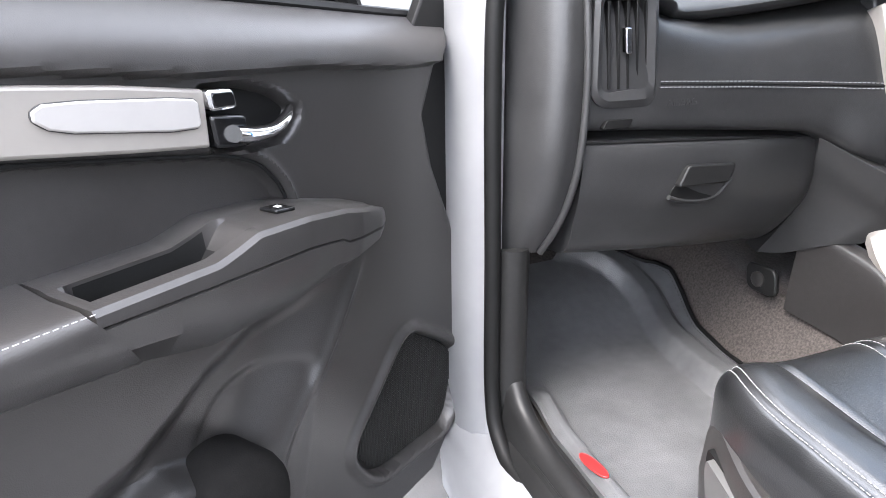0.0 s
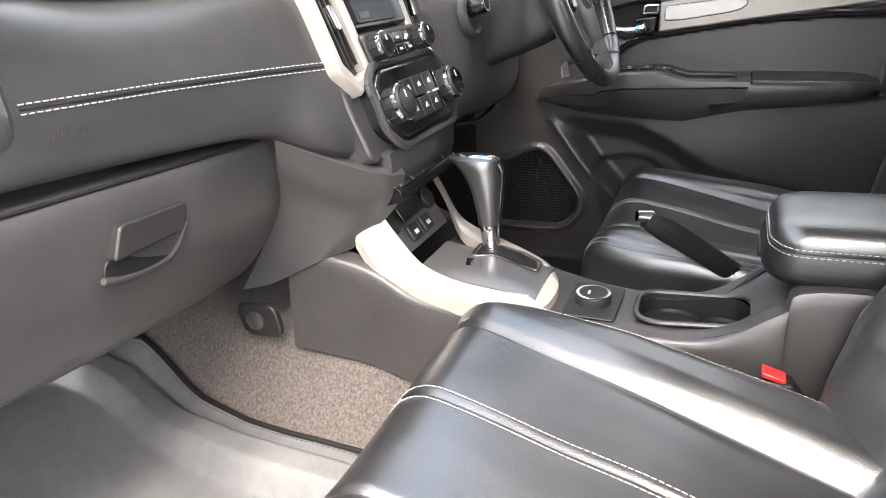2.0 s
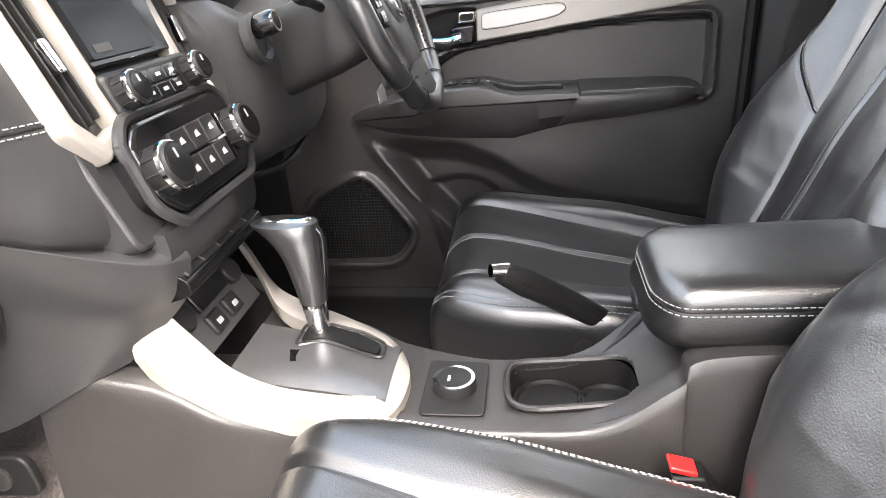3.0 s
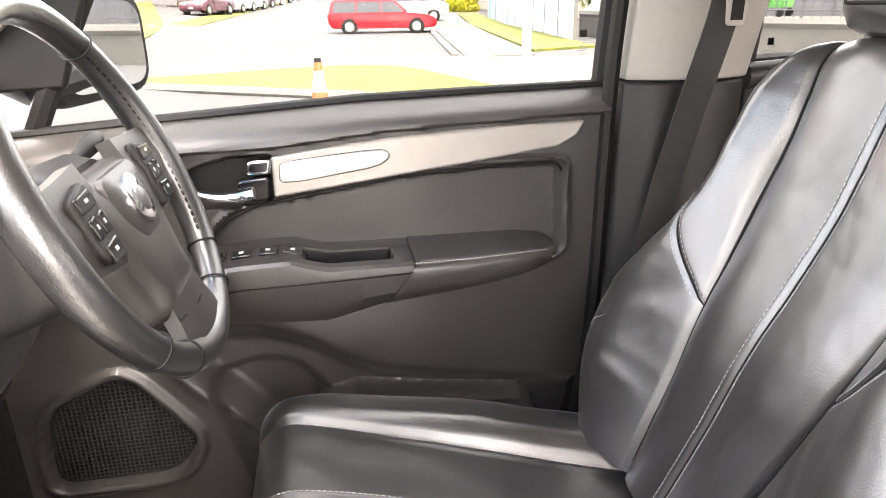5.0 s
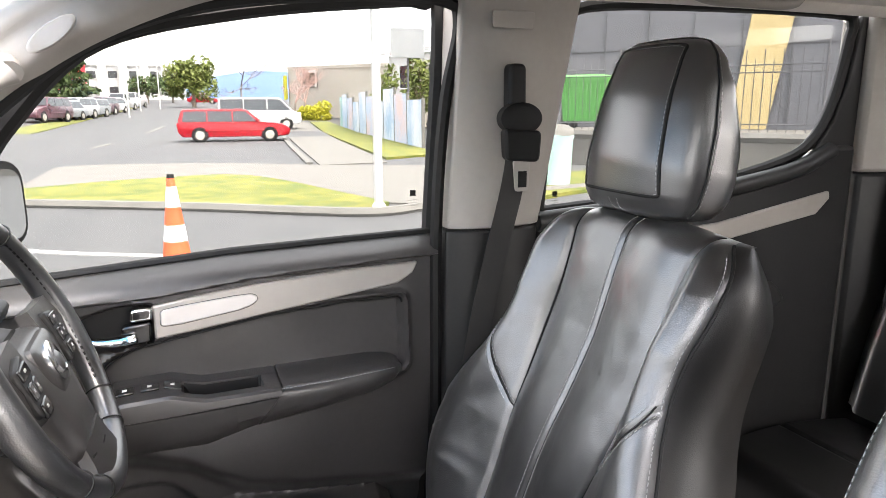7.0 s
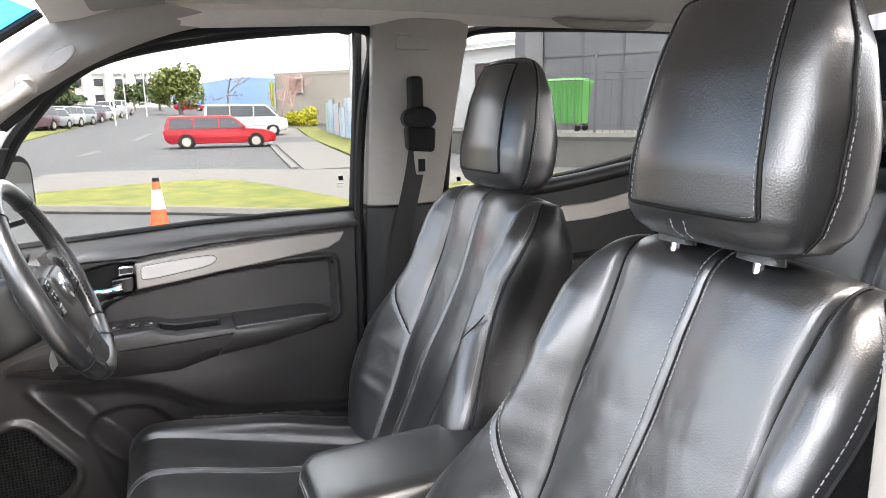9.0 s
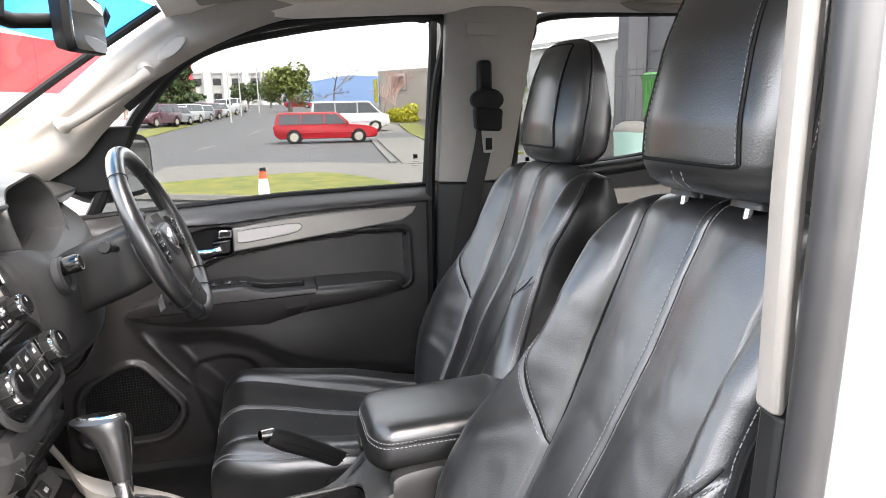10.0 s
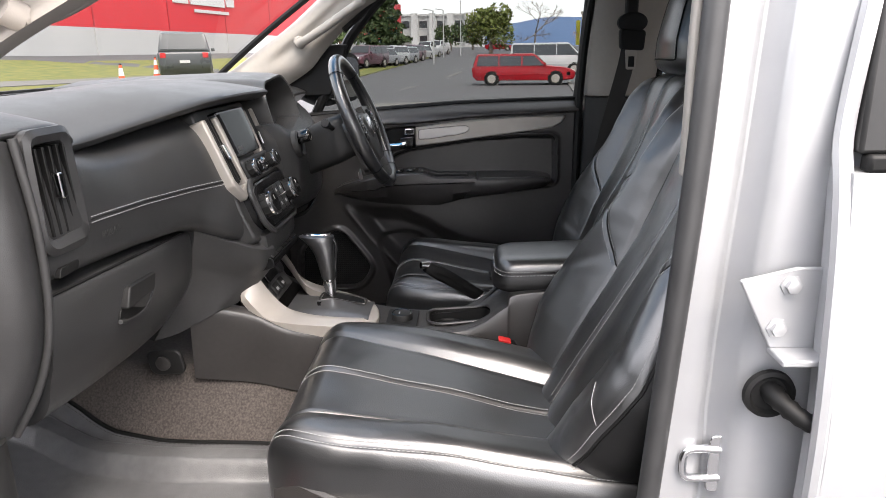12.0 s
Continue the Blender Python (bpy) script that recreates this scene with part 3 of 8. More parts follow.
    tagged(part("grille_mesh", mesh, PANEL_DARK, root, "woven black grille mesh", smooth=0), kind="stuff")
    # glass and upper frame
    frame_line = [(0.31, 1.245), (0.40, 1.42), (0.46, 1.52), (0.60, 1.655), (0.84, 1.718), (1.12, 1.752), (1.20, 1.752), (1.235, 1.72), (1.20, 1.285)]
    part("window_frame", tube(curve_points([P(u, -0.055 - 0.10 * max(z - 1.315, 0) * 0.6, z) for u, z in frame_line], 50), 0.017, 8), BLACK, root, "black window frame and seal")
    pane = prism([P(u, -0.062 - 0.10 * max(z - 1.315, 0) * 0.6, z) for u, z in frame_line], P(0, -0.004, 0))
    g = part("window_pane", pane, GLASS, root, "side window glass darkened to dim the outdoors", smooth=0)
    g.visible_shadow = False
    # sail panel and mirror
    part("sail_panel", prism([P(u, -0.04, z) for u, z in ((0.05, 1.30), (0.37, 1.31), (0.435, 1.475), (0.345, 1.475), (0.26, 1.38))], P(0, -0.02, 0)), BLACK, root, "black mirror sail panel", bevel=0.006)
    part("mirror_housing", mirror_shell(P), PANEL_DARK, root, "black door mirror housing")
    part("mirror_arm", tube([P(0.33, -0.05, 1.31), P(0.35, -0.18, 1.315)], 0.022, 8), BLACK, root, "black mirror arm")
    part("mirror_glass", prism([P(0.332 + 0.5 * (-w - 0.13), -0.13 + 0.87 * (w + 0.13), z) for w, z in rounded([(-0.140, 1.285), (-0.140, 1.440), (-0.315, 1.430), (-0.315, 1.295)], 0.035)], P(0.004, 0, 0)), MIRROR, root, "mirror glass")
    # door latch and check strap live on the shell's front edge
    part("check_strap", box(0.012, -0.085 * s if s < 0 else -0.11, 0.855, 0.03, -0.11 * s if s < 0 else -0.085, 0.885), BLACK, root, "black door check bracket", bevel=0.003)
    return root


def mirror_shell(P):
    rings = []
    for k, (du, sc) in enumerate(((0.0, 1.0), (-0.02, 1.05), (-0.06, 1.0), (-0.10, 0.8), (-0.125, 0.45))):
        out = rounded([(-0.125, 1.268), (-0.125, 1.458), (-0.335, 1.445), (-0.335, 1.28)], 0.05)
        rings.append([P(0.326 + du + 0.5 * (-w - 0.13), -0.13 + 0.87 * (lerp(-0.23, w, sc) + 0.13), lerp(1.36, z, sc)) for w, z in out])
    return loft(rings)


# driver's door is shut; the passenger's swings wide open
driver_frame = Matrix(((0, -1, 0, 0.70), (-1, 0, 0, 1.33), (0, 0, 1, 0), (0, 0, 0, 1)))
door("driver_door", "shut driver door with charcoal lining and silver strip", driver_frame, 1, [(0.385, 0.875), (0.235, 0.80), (0.225, 0.630), (0.45, 0.635), (0.505, 0.715)])
du_, dn_ = Vector((-0.789, -0.615, 0)), Vector((0.615, -0.789, 0))
passenger_frame = Matrix(((du_.x, -dn_.x, 0, -0.728), (du_.y, -dn_.y, 0, 1.364), (0, 0, 1, 0.035), (0, 0, 0, 1)))
door("passenger_door", "wide open passenger door with charcoal lining and silver strip", passenger_frame, -1, [(0.30, 0.785), (0.16, 0.695), (0.105, 0.635), (0.16, 0.495), (0.405, 0.520), (0.478, 0.622)])


# ---- seats ----
def arc(q, half, r):
    """Across a rounded edge by arc length: (offset outward, drop)."""
    sg, q = (1 if q >= 0 else -1), abs(q)
    if q < half - r:
        return sg * q, 0.0
    a = (q - half + r) / r
    if a < math.pi / 2:
        return sg * (half - r + r * math.sin(a)), r * (1 - math.cos(a))
    return sg * half, r + (q - half + r - r * math.pi / 2)


def across(a, c, edge):
    """From -1..1 to -edge..edge, with the creases at half way on each side."""
    sg, a = (1 if a >= 0 else -1), abs(a)
    return sg * (c * a / 0.44 if a < 0.44 else c + (edge - c) * (a - 0.44) / 0.56)


FINE = dict(length=0.0048, gap=0.0026, r=0.00065)


def front_seat(label, cx, profile, cushion_cx, inner, head, rise=0.0, drop=0.0, head_x=0.0, slide=0.0):
    """A front seat; inner is the sign of x on the console side."""
    root = thing("car_seat", label, "car seat", "front seats")
    Y0, Y1, HALF = 0.20 - slide, 0.830 - slide, 0.262

    def bolster_x(v):
        return lerp(0.092, 0.176, min(v / 0.85, 1))

    def half_at(v):
        return HALF - 0.045 * (1 - v) ** 2 - 0.085 * smooth01((v - 0.60) / 0.38)

    def seam_at(v):
        return max(bolster_x(v) + 0.006, half_at(v) - 0.022)

    def cushion(q, v, up=0.0):
        x, dz = arc(q, half_at(v), 0.050)
        y, dy = arc(v * 0.83, Y1 - Y0, 0.070)
        z = 0.806 - drop + 0.066 * smooth01(y / 0.58)
        ax = abs(x)
        z += 0.030 * smooth01((ax - bolster_x(v) + 0.02) / 0.06) * (1 - 0.75 * smooth01((y - 0.25) / 0.35)) - 0.010 * (1 - (ax / HALF) ** 2) * (1 - smooth01((y - 0.4) / 0.2))
        fade = 1 - smooth01((v - 0.80) / 0.1)
        z -= 0.004 * math.exp(-(x / 0.0045) ** 2) * fade
        z -= 0.008 * math.exp(-((ax - bolster_x(v)) / 0.006) ** 2)
        z -= 0.004 * math.exp(-((abs(q) - seam_at(v) - 0.005) / 0.006) ** 2)
        z += 0.005 * noise.noise((x * 7 + cx * 9, y * 7, cx * 5)) + 0.0008 * noise.noise((x * 22, y * 14, cx * 7))
        # creases on the bolster
        z -= 0.0010 * abs(math.sin(30 * y + 12 * x + 4 * noise.noise((x * 6, y * 6, 2)))) * smooth01((ax - 0.19) / 0.04) * math.exp(-((y - 0.42) / 0.12) ** 2)
        return Vector((cushion_cx + x + lerp(-0.055, 0.025, y / 0.63), Y0 + y, max(z - math.hypot(dz, dy), 0.615) + up))

    LQ = 0.44
    part("cushion", sheet(lambda a, b: cushion(across(2 * a - 1, bolster_x(b), LQ), b), 220, 100), LEATHER, root, "black leather seat cushion with stitched seams")
    th = bmesh.new()
    for d in (-0.0105, 0.0105):
        stitch([cushion(d, v, 0.0012) for v in np.linspace(0.03, 0.80, 50)], bm=th, lift=(0, 0, 0), **FINE)
    for sgn in (-1, 1):
        stitch([cushion(sgn * seam_at(v), v, 0.0012) for v in np.linspace(0.03, 0.95, 50)], bm=th, lift=(0, 0, 0), **FINE)
        stitch([cushion(sgn * (seam_at(v) + 0.011), v, 0.0012) for v in np.linspace(0.03, 0.95, 50)], bm=th, lift=(0, 0, 0), **FINE)
    tagged(part("cushion_stitching", th, THREAD, root, "pale grey seam stitching", smooth=0), kind="stuff")
    for sgn in (-1, 1):
        if sgn != inner:
            def edge(y):
                v = (y + 0.07) / 0.83
                return cushion_cx + sgn * (half_at(v) + 0.026) + lerp(-0.055, 0.025, y / 0.63)

            rings = []
            for y in np.linspace(-0.09, 0.618, 40):
                e = edge(max(y, 0.0))
                zt = interp(y, [(-0.09, 0.80), (0.05, 0.775), (0.30, 0.770), (0.50, 0.785 - drop), (0.595, 0.795 - drop), (0.618, 0.77 - drop)])
                zl = interp(y, [(-0.09, 0.60), (0.50, 0.60), (0.60, 0.615), (0.618, 0.65)])
                rings.append([(e - sgn * 0.040, Y0 + y, zt - 0.010), (e - sgn * 0.010, Y0 + y, zt), (e - sgn * 0.003, Y0 + y, zt - 0.004), (e, Y0 + y, zt - 0.016), (e + sgn * 0.006, Y0 + y, lerp(zt, zl, 0.6)), (e, Y0 + y, zl), (e - sgn * 0.040, Y0 + y, zl)])
            sh = part("side_shield", loft(rings), PANEL, root, "black plastic seat side shield", smooth=40)
            for nm, grow, w, mt, lb in (("lever_recess", 1.0, 0.0065, BLACK, "dark lever recess"), ("seat_lever", 0.86, 0.014, SATIN_DARK, "grey seat adjuster lever")):
                outline = rounded([(0.36, 0.742), (0.585, 0.760), (0.590, 0.735), (0.57, 0.700), (0.36, 0.712)], 0.010)
                my, mz = 0.48, 0.731
                pts = [(my + (y - my) * grow, mz - drop + (z - mz) * grow) for y, z in outline]
                part(nm, loft([[(edge(y) + sgn * (d + 0.003), Y0 + y, z) for y, z in pts] for d in (-0.004, w - 0.002, w)]), mt, sh, lb, smooth=30)
            continue
        x0 = cushion_cx + sgn * 0.252
        rail = [(x0, y - slide, z) for y, z in ((0.10, 0.60), (0.10, 0.75), (0.30, 0.735), (0.60, 0.715), (0.765, 0.700), (0.80, 0.672), (0.79, 0.63), (0.55, 0.60))]
        part("side_shield", prism(rail, (sgn * 0.032, 0, 0)), PANEL_DARK, root, "black plastic seat side shield", bevel=0.012)
    for sgn in (-1, 1):
        part("seat_rail", box(cushion_cx + sgn * 0.18 - 0.02, 0.12 - slide, 0.575, cushion_cx + sgn * 0.18 + 0.02, 0.78 - slide, 0.625), PANEL_DARK, root, "black steel seat slide rail", bevel=0.004)
    part("seat_pan", box(cushion_cx - 0.23, 0.16 - slide, 0.615, cushion_cx + 0.23, 0.78 - slide, 0.70), BLACK, root, "black seat pan", bevel=0.02)

    # backrest: a leaning profile, wide bolsters and a rounded top
    LEAN = radians(22)
    outv = Vector((0, math.cos(LEAN), math.sin(LEAN)))
    ZB, HIGH = 0.80, 0.592 + rise
    widths = [(-0.02, 0.19), (0.0, 0.205), (0.03, 0.238), (0.07, 0.266), (0.12, 0.286), (0.17, 0.297), (0.22, 0.285), (0.28, 0.250), (0.34, 0.222), (0.40, 0.214), (0.47, 0.222), (0.51, 0.222), (0.545, 0.212), (0.572, 0.190), (0.592, 0.165)]
    widths = [(h, sum(interp(h + k * 0.010, widths) for k in range(-3, 4)) / 7) for h in np.linspace(-0.02, 0.66, 103)]
    creases = [(0.0, 0.088), (0.12, 0.104), (0.23, 0.120), (0.38, 0.138), (0.48, 0.134), (0.592, 0.150)]
    creases = [(h, sum(interp(h + k * 0.012, creases) for k in range(-3, 4)) / 7) for h in np.linspace(-0.02, 0.66, 69)]

    def back(q, h, extra=0.0):
        half = interp(h, widths)
        x, d = arc(q * half, half, 0.042)
        ax = abs(x)
        top = HIGH - 0.012 * (ax / 0.2) ** 2
        if h < top - 0.05:
            z, dt = h, 0.0
        else:
            a = min((h - top + 0.05) / 0.05, 1.57)
            z, dt = top - 0.05 + 0.05 * math.sin(a), 0.05 * (1 - math.cos(a))
        c = interp(h, creases)
        bol = interp(h, [(0, 0.035), (0.10, 0.055), (0.28, 0.052), (0.42, 0.046), (0.50, 0.032), (0.56, 0.012), (0.62, 0.0)])
        w = bol * smooth01((ax - c + 0.012) / (0.75 * (half - c))) ** 0.9
        w += 0.010 * math.exp(-((ax - c * 0.5) / (c * 0.42)) ** 2)
        w -= 0.0055 * math.exp(-(x / 0.0040) ** 2)
        w -= 0.010 * math.exp(-((ax - c) / 0.0055) ** 2) + 0.006 * math.exp(-((ax - c) / 0.020) ** 2)
        # the short seam that crosses each bolster
        f = (h - 0.235) / 0.125
        if -0.15 < f < 1.15:
            sx = lerp(c + 0.002, half - 0.004, f)
            fade = smooth01((f + 0.05) / 0.15) * smooth01((1.05 - f) / 0.15)
            w -= 0.0040 * fade * math.exp(-((ax - sx) / 0.0035) ** 2)
        # slack folds in the hide
        fold = math.sin(46 * h + 16 * ax + 5 * noise.noise((x * 5, h * 5, cx * 11)))
        w -= 0.0016 * max(0, fold) ** 3 * smooth01((ax - c) / 0.03) * math.exp(-((h - 0.20) / 0.12) ** 2)
        w += 0.0045 * noise.noise((x * 6 + cx * 4, h * 6, cx * 3)) + 0.0009 * noise.noise((x * 24, h * 16, cx)) + 0.0004 * noise.noise((x * 70, h * 50, cx))
        return Vector((cx + x, interp(z, profile), ZB + z)) + outv * (w - math.hypot(d, dt) + extra)

    def side_point(sgn, a, h):
        p = back(sgn * 1.06, h)
        half = interp(h, widths)
        r = Vector((cx + sgn * (half - 0.012), interp(h, profile), ZB + min(h, HIGH - 0.012))) - outv * interp(h, [(0, 0.13), (0.3, 0.135), (0.5, 0.115), (0.592, 0.075)])
        return p.lerp(r, a) + Vector((sgn * 0.016 * math.sin(math.pi * a ** 0.8), 0, 0))

    TALL = HIGH + 0.022
    part("backrest", sheet(lambda a, b: back(across(2 * a - 1, interp(b * TALL, creases) / interp(b * TALL, widths), 1.06), b * TALL), 220, 150), LEATHER, root, "black leather backrest with raised bolsters")
    for sgn in (-1, 1):
        part("backrest_side", sheet(lambda a, b: side_point(sgn, a, b * TALL), 16, 90), LEATHER_SIDE, root, "black vinyl backrest side")
        part("side_welt", tube([back(sgn * 1.06, h, 0.001) for h in np.linspace(0.01, HIGH - 0.01, 70)], 0.0028, 6), BLACK, root, "dark welt along the bolster")
    shell = []
    for k in range(21):
        h = lerp(-0.02, HIGH, k / 20)
        half = interp(h, widths) - 0.014
        c = Vector((cx, interp(h, profile), ZB + h - (0.012 if k == 20 else 0)))
        dep = interp(h, [(0, 0.12), (0.3, 0.13), (0.5, 0.11), (0.592, 0.075)])
        ring = [(-1, -0.06), (-0.985, -dep * 0.8), (-0.9, -dep), (-0.5, -dep - 0.02), (0.5, -dep - 0.02), (0.9, -dep), (0.985, -dep * 0.8), (1, -0.06), (0.8, -0.05), (-0.8, -0.05)]
        shell.append([c + Vector((sx * half, 0, 0)) + outv * o for sx, o in ring])
    part("back_shell", loft(shell), LEATHER_SIDE, root, "black vinyl backrest rear", smooth=60)
    th, dark = bmesh.new(), bmesh.new()
    hs = np.linspace(0.02, HIGH + 0.005, 70)
    tube([back(0, h, 0.0012) for h in hs], 0.0016, 5, dark)
    for d in (-0.0095, 0.0095):
        stitch([back(d / interp(h, widths), h, 0.0012) for h in hs], lift=(0, 0, 0), bm=th, **FINE)
    for sgn in (-1, 1):
        tube([back(sgn * interp(h, creases) / interp(h, widths), h, 0.0030) for h in hs], 0.0018, 5, dark)
        stitch([back(sgn * 1.012, h, 0.0012) for h in np.linspace(0.03, HIGH - 0.03, 70)], lift=(0, 0, 0), bm=th, **FINE)
        cross = [(lerp(interp(0.235 + 0.125 * f, creases) + 0.002, interp(0.235 + 0.125 * f, widths) - 0.004, f), 0.235 + 0.125 * f) for f in np.linspace(0.0, 1.0, 26)]
        tube([back(sgn * x / interp(h, widths), h, 0.0012) for x, h in cross], 0.0014, 5, dark)
        for dx in (-0.008, 0.008):
            stitch([back(sgn * (x + dx) / interp(h, widths), h, 0.0012) for x, h in cross[1:-1]], lift=(0, 0, 0), bm=th, **FINE)
        if sgn == inner:
            continue
        tuck = [back(sgn * lerp(0.80, 1.0, f), lerp(0.155, 0.115, f), 0.0012) for f in np.linspace(0, 1, 14)]
        tube(tuck, 0.0006, 5, th)
    tagged(part("back_stitching", th, THREAD, root, "pale grey seam stitching", smooth=0), kind="stuff")
    tagged(part("seam_welt", dark, BLACK, root, "dark sunken seam lines"), kind="stuff")

    upv = Vector((0, -math.sin(LEAN), math.cos(LEAN)))
    B0 = Vector((cx, interp(0, profile), ZB))
    pv = B0 + upv * 0.40 + outv * -0.06 + Vector((-inner * (interp(0.40, widths) + 0.006), 0, 0))
    part("fold_lever", loft([[pv + upv * a + outv * o + Vector((-inner * x, 0, 0)) for a, o in rounded([(-0.045, -0.012), (-0.045, 0.012), (0.045, 0.010), (0.045, -0.010)], 0.006)] for x in (-0.01, 0.014)]), BLACK, root, "black backrest release lever", bevel=0.003)

    # headrest: a wedge, thick below and thin above
    HC = Vector((cx + head_x, *head))
    upv = Vector((0, -math.sin(radians(8)), math.cos(radians(8))))
    outv = Vector((0, math.cos(radians(8)), math.sin(radians(8))))
    HH = 0.136

    def head(a, t, grow=1.0):
        hw = interp(t, [(-1, 0.090), (-0.93, 0.114), (-0.8, 0.126), (-0.5, 0.132), (0, 0.130), (0.5, 0.119), (0.8, 0.104), (0.93, 0.088), (1, 0.055)])
        f = interp(t, [(-1, 0.015), (-0.93, 0.036), (-0.8, 0.048), (-0.4, 0.056), (0.3, 0.052), (0.8, 0.038), (0.93, 0.028), (1, 0.005)])
        b = interp(t, [(-1, 0.035), (-0.93, 0.066), (-0.7, 0.084), (-0.2, 0.080), (0.5, 0.044), (0.85, 0.020), (1, 0.004)])
        c, q = math.cos(a), math.sin(a)
        x = hw * math.copysign(abs(c) ** 0.50, c)
        o = (f if q > 0 else b) * math.copysign(abs(q) ** 0.62, q) - 0.022 * (x / 0.132) ** 2
        lean_in = -0.006 * t
        return HC + Vector((x * grow, 0, 0)) + upv * (HH * t) + outv * (o * grow + lean_in)

    ts = [-1, -0.97, -0.93, -0.87, -0.8, -0.7] + list(np.linspace(-0.6, 0.7, 22)) + [0.78, 0.85, 0.90, 0.94, 0.97, 0.99, 1]
    hr = part("headrest", loft([[head(a, t) for a in np.linspace(0, 2 * math.pi, 61)[:-1]] for t in ts]), LEATHER, root, "black leather headrest", smooth=60)
    th, welt = bmesh.new(), bmesh.new()

    def front_of(x, t):
        best = min(np.linspace(0.02, math.pi - 0.02, 240), key=lambda a: abs((head(a, t) - HC).x - x))
        return head(best, t, 1.008)
    loop = rounded([(-0.092, -0.76), (0.092, -0.76), (0.073, 0.88), (-0.073, 0.88)], 0.03, 4)
    dense = []
    for (x0, t0), (x1, t1) in zip(loop, loop[1:] + loop[:1]):
        n = max(1, int(max(abs(x1 - x0) / 0.02, abs(t1 - t0) / 0.12)))
        dense += [(lerp(x0, x1, k / n), lerp(t0, t1, k / n)) for k in range(n)]
    line = [front_of(x, t) for x, t in dense]
    part("headrest_welt", tube(line + line[:1], 0.0026, 6), BLACK, hr, "dark seam round the headrest panel")
    out = [front_of(x * 0.955, t * 0.985) for x, t in dense]
    stitch(out + out[:1], lift=(0, 0.0005, 0), bm=th, **FINE)
    # second seam, further back round the sides and over the top
    A0 = 0.10
    side = [head(A0, t, 1.006) for t in np.linspace(-0.93, 0.93, 40)]
    over = [head(lerp(A0, math.pi - A0, k / 30), 0.955, 1.01) for k in range(31)]
    down = [head(math.pi - A0, t, 1.006) for t in np.linspace(0.93, -0.93, 40)]
    part("gusset_welt", tube(side + over + down, 0.0018, 6), BLACK, hr, "dark seam along the headrest gusset")
    stitch([head(A0 - 0.06, t, 1.006) for t in np.linspace(-0.90, 0.90, 40)], lift=(0, 0, 0), bm=th, **FINE)
    stitch([head(math.pi - A0 + 0.06, t, 1.006) for t in np.linspace(-0.90, 0.90, 40)], lift=(0, 0, 0), bm=th, **FINE)
    for dx in (-0.011, 0.011):
        stitch([front_of(dx, t) for t in np.linspace(-0.97, -0.80, 8)], lift=(0, 0.0005, 0), bm=th, **FINE)
    tagged(part("headrest_stitching", th, THREAD, hr, "pale grey seam stitching", smooth=0), kind="stuff")
    for sgn in (-1, 1):
        c = HC - upv * 0.165 + Vector((sgn * 0.060, 0, 0)) + outv * -0.012
        part("headrest_post", tube([c, c + upv * 0.10], 0.006, 8), CHROME, root, "chrome headrest post")
        part("post_guide", loft([[c + upv * h + Vector((0.026 * g * math.cos(a), 0, 0)) + outv * (0.014 * g * math.sin(a)) for a in np.linspace(0, 2 * math.pi, 17)[:-1]] for h, g in ((0.020, 1.1), (0.036, 1.0), (0.040, 0.8))]), PANEL, root, "grey plastic post guide")
    return root


DRIVER_BACK = [(-0.02, 0.224), (0.15, 0.145), (0.20, 0.124), (0.25, 0.100), (0.30, 0.074), (0.35, 0.050), (0.40, 0.029), (0.45, 0.011), (0.50, -0.006), (0.55, -0.025), (0.62, -0.052)]
PASSENGER_BACK = [(-0.02, 0.364), (0.15, 0.269), (0.20, 0.240), (0.25, 0.211), (0.30, 0.182), (0.35, 0.156), (0.40, 0.133), (0.45, 0.113), (0.50, 0.093), (0.55, 0.070), (0.62, 0.040)]
front_seat("black leather driver seat with pale stitching", 0.294, DRIVER_BACK, 0.345, -1, (-0.080, 1.512), 0.0, 0.022, 0.028, 0.105)
front_seat("black leather front passenger seat with pale stitching", -0.432, PASSENGER_BACK, -0.43, 1, (0.045, 1.533), 0.010)


# ---- dashboard ----
dash = thing("dashboard", "charcoal soft-touch dashboard with a stitched seam", "dashboard")
TOP = [(-0.715, [(1.17, 1.325), (1.115, 1.335), (1.12, 1.352), (1.30, 1.368), (1.66, 1.335)]),
       (-0.60, [(1.16, 1.325), (1.105, 1.335), (1.115, 1.354), (1.30, 1.372), (1.68, 1.335)]),
       (-0.53, [(1.18, 1.300), (1.125, 1.310), (1.135, 1.332), (1.30, 1.370), (1.69, 1.335)]),
       (-0.48, [(1.20, 1.285), (1.150, 1.294), (1.160, 1.318), (1.32, 1.368), (1.70, 1.335)]),
       (-0.32, [(1.18, 1.298), (1.120, 1.310), (1.130, 1.334), (1.32, 1.375), (1.71, 1.335)]),
       (-0.16, [(1.12, 1.325), (1.055, 1.336), (1.065, 1.360), (1.30, 1.382), (1.72, 1.335)]),
       (0.0, [(1.10, 1.332), (1.025, 1.344), (1.035, 1.368), (1.30, 1.388), (1.72, 1.335)]),
       (0.15, [(1.10, 1.330), (1.020, 1.342), (1.030, 1.366), (1.30, 1.388), (1.72, 1.335)]),
       (0.215, [(1.12, 1.325), (1.05, 1.335), (1.06, 1.355), (1.30, 1.380), (1.72, 1.335)])]
part("top_pad", surface([[(x, y, z) for y, z in st] for x, st in TOP], 90, 26, (0, 0.03, -0.03)), DASH, dash, "dark soft dash top pad with overhanging lip")
part("defrost_slot", box(-0.50, 1.60, 1.352, 0.50, 1.625, 1.360), BLACK, dash, "black defroster slot", bevel=0.003)

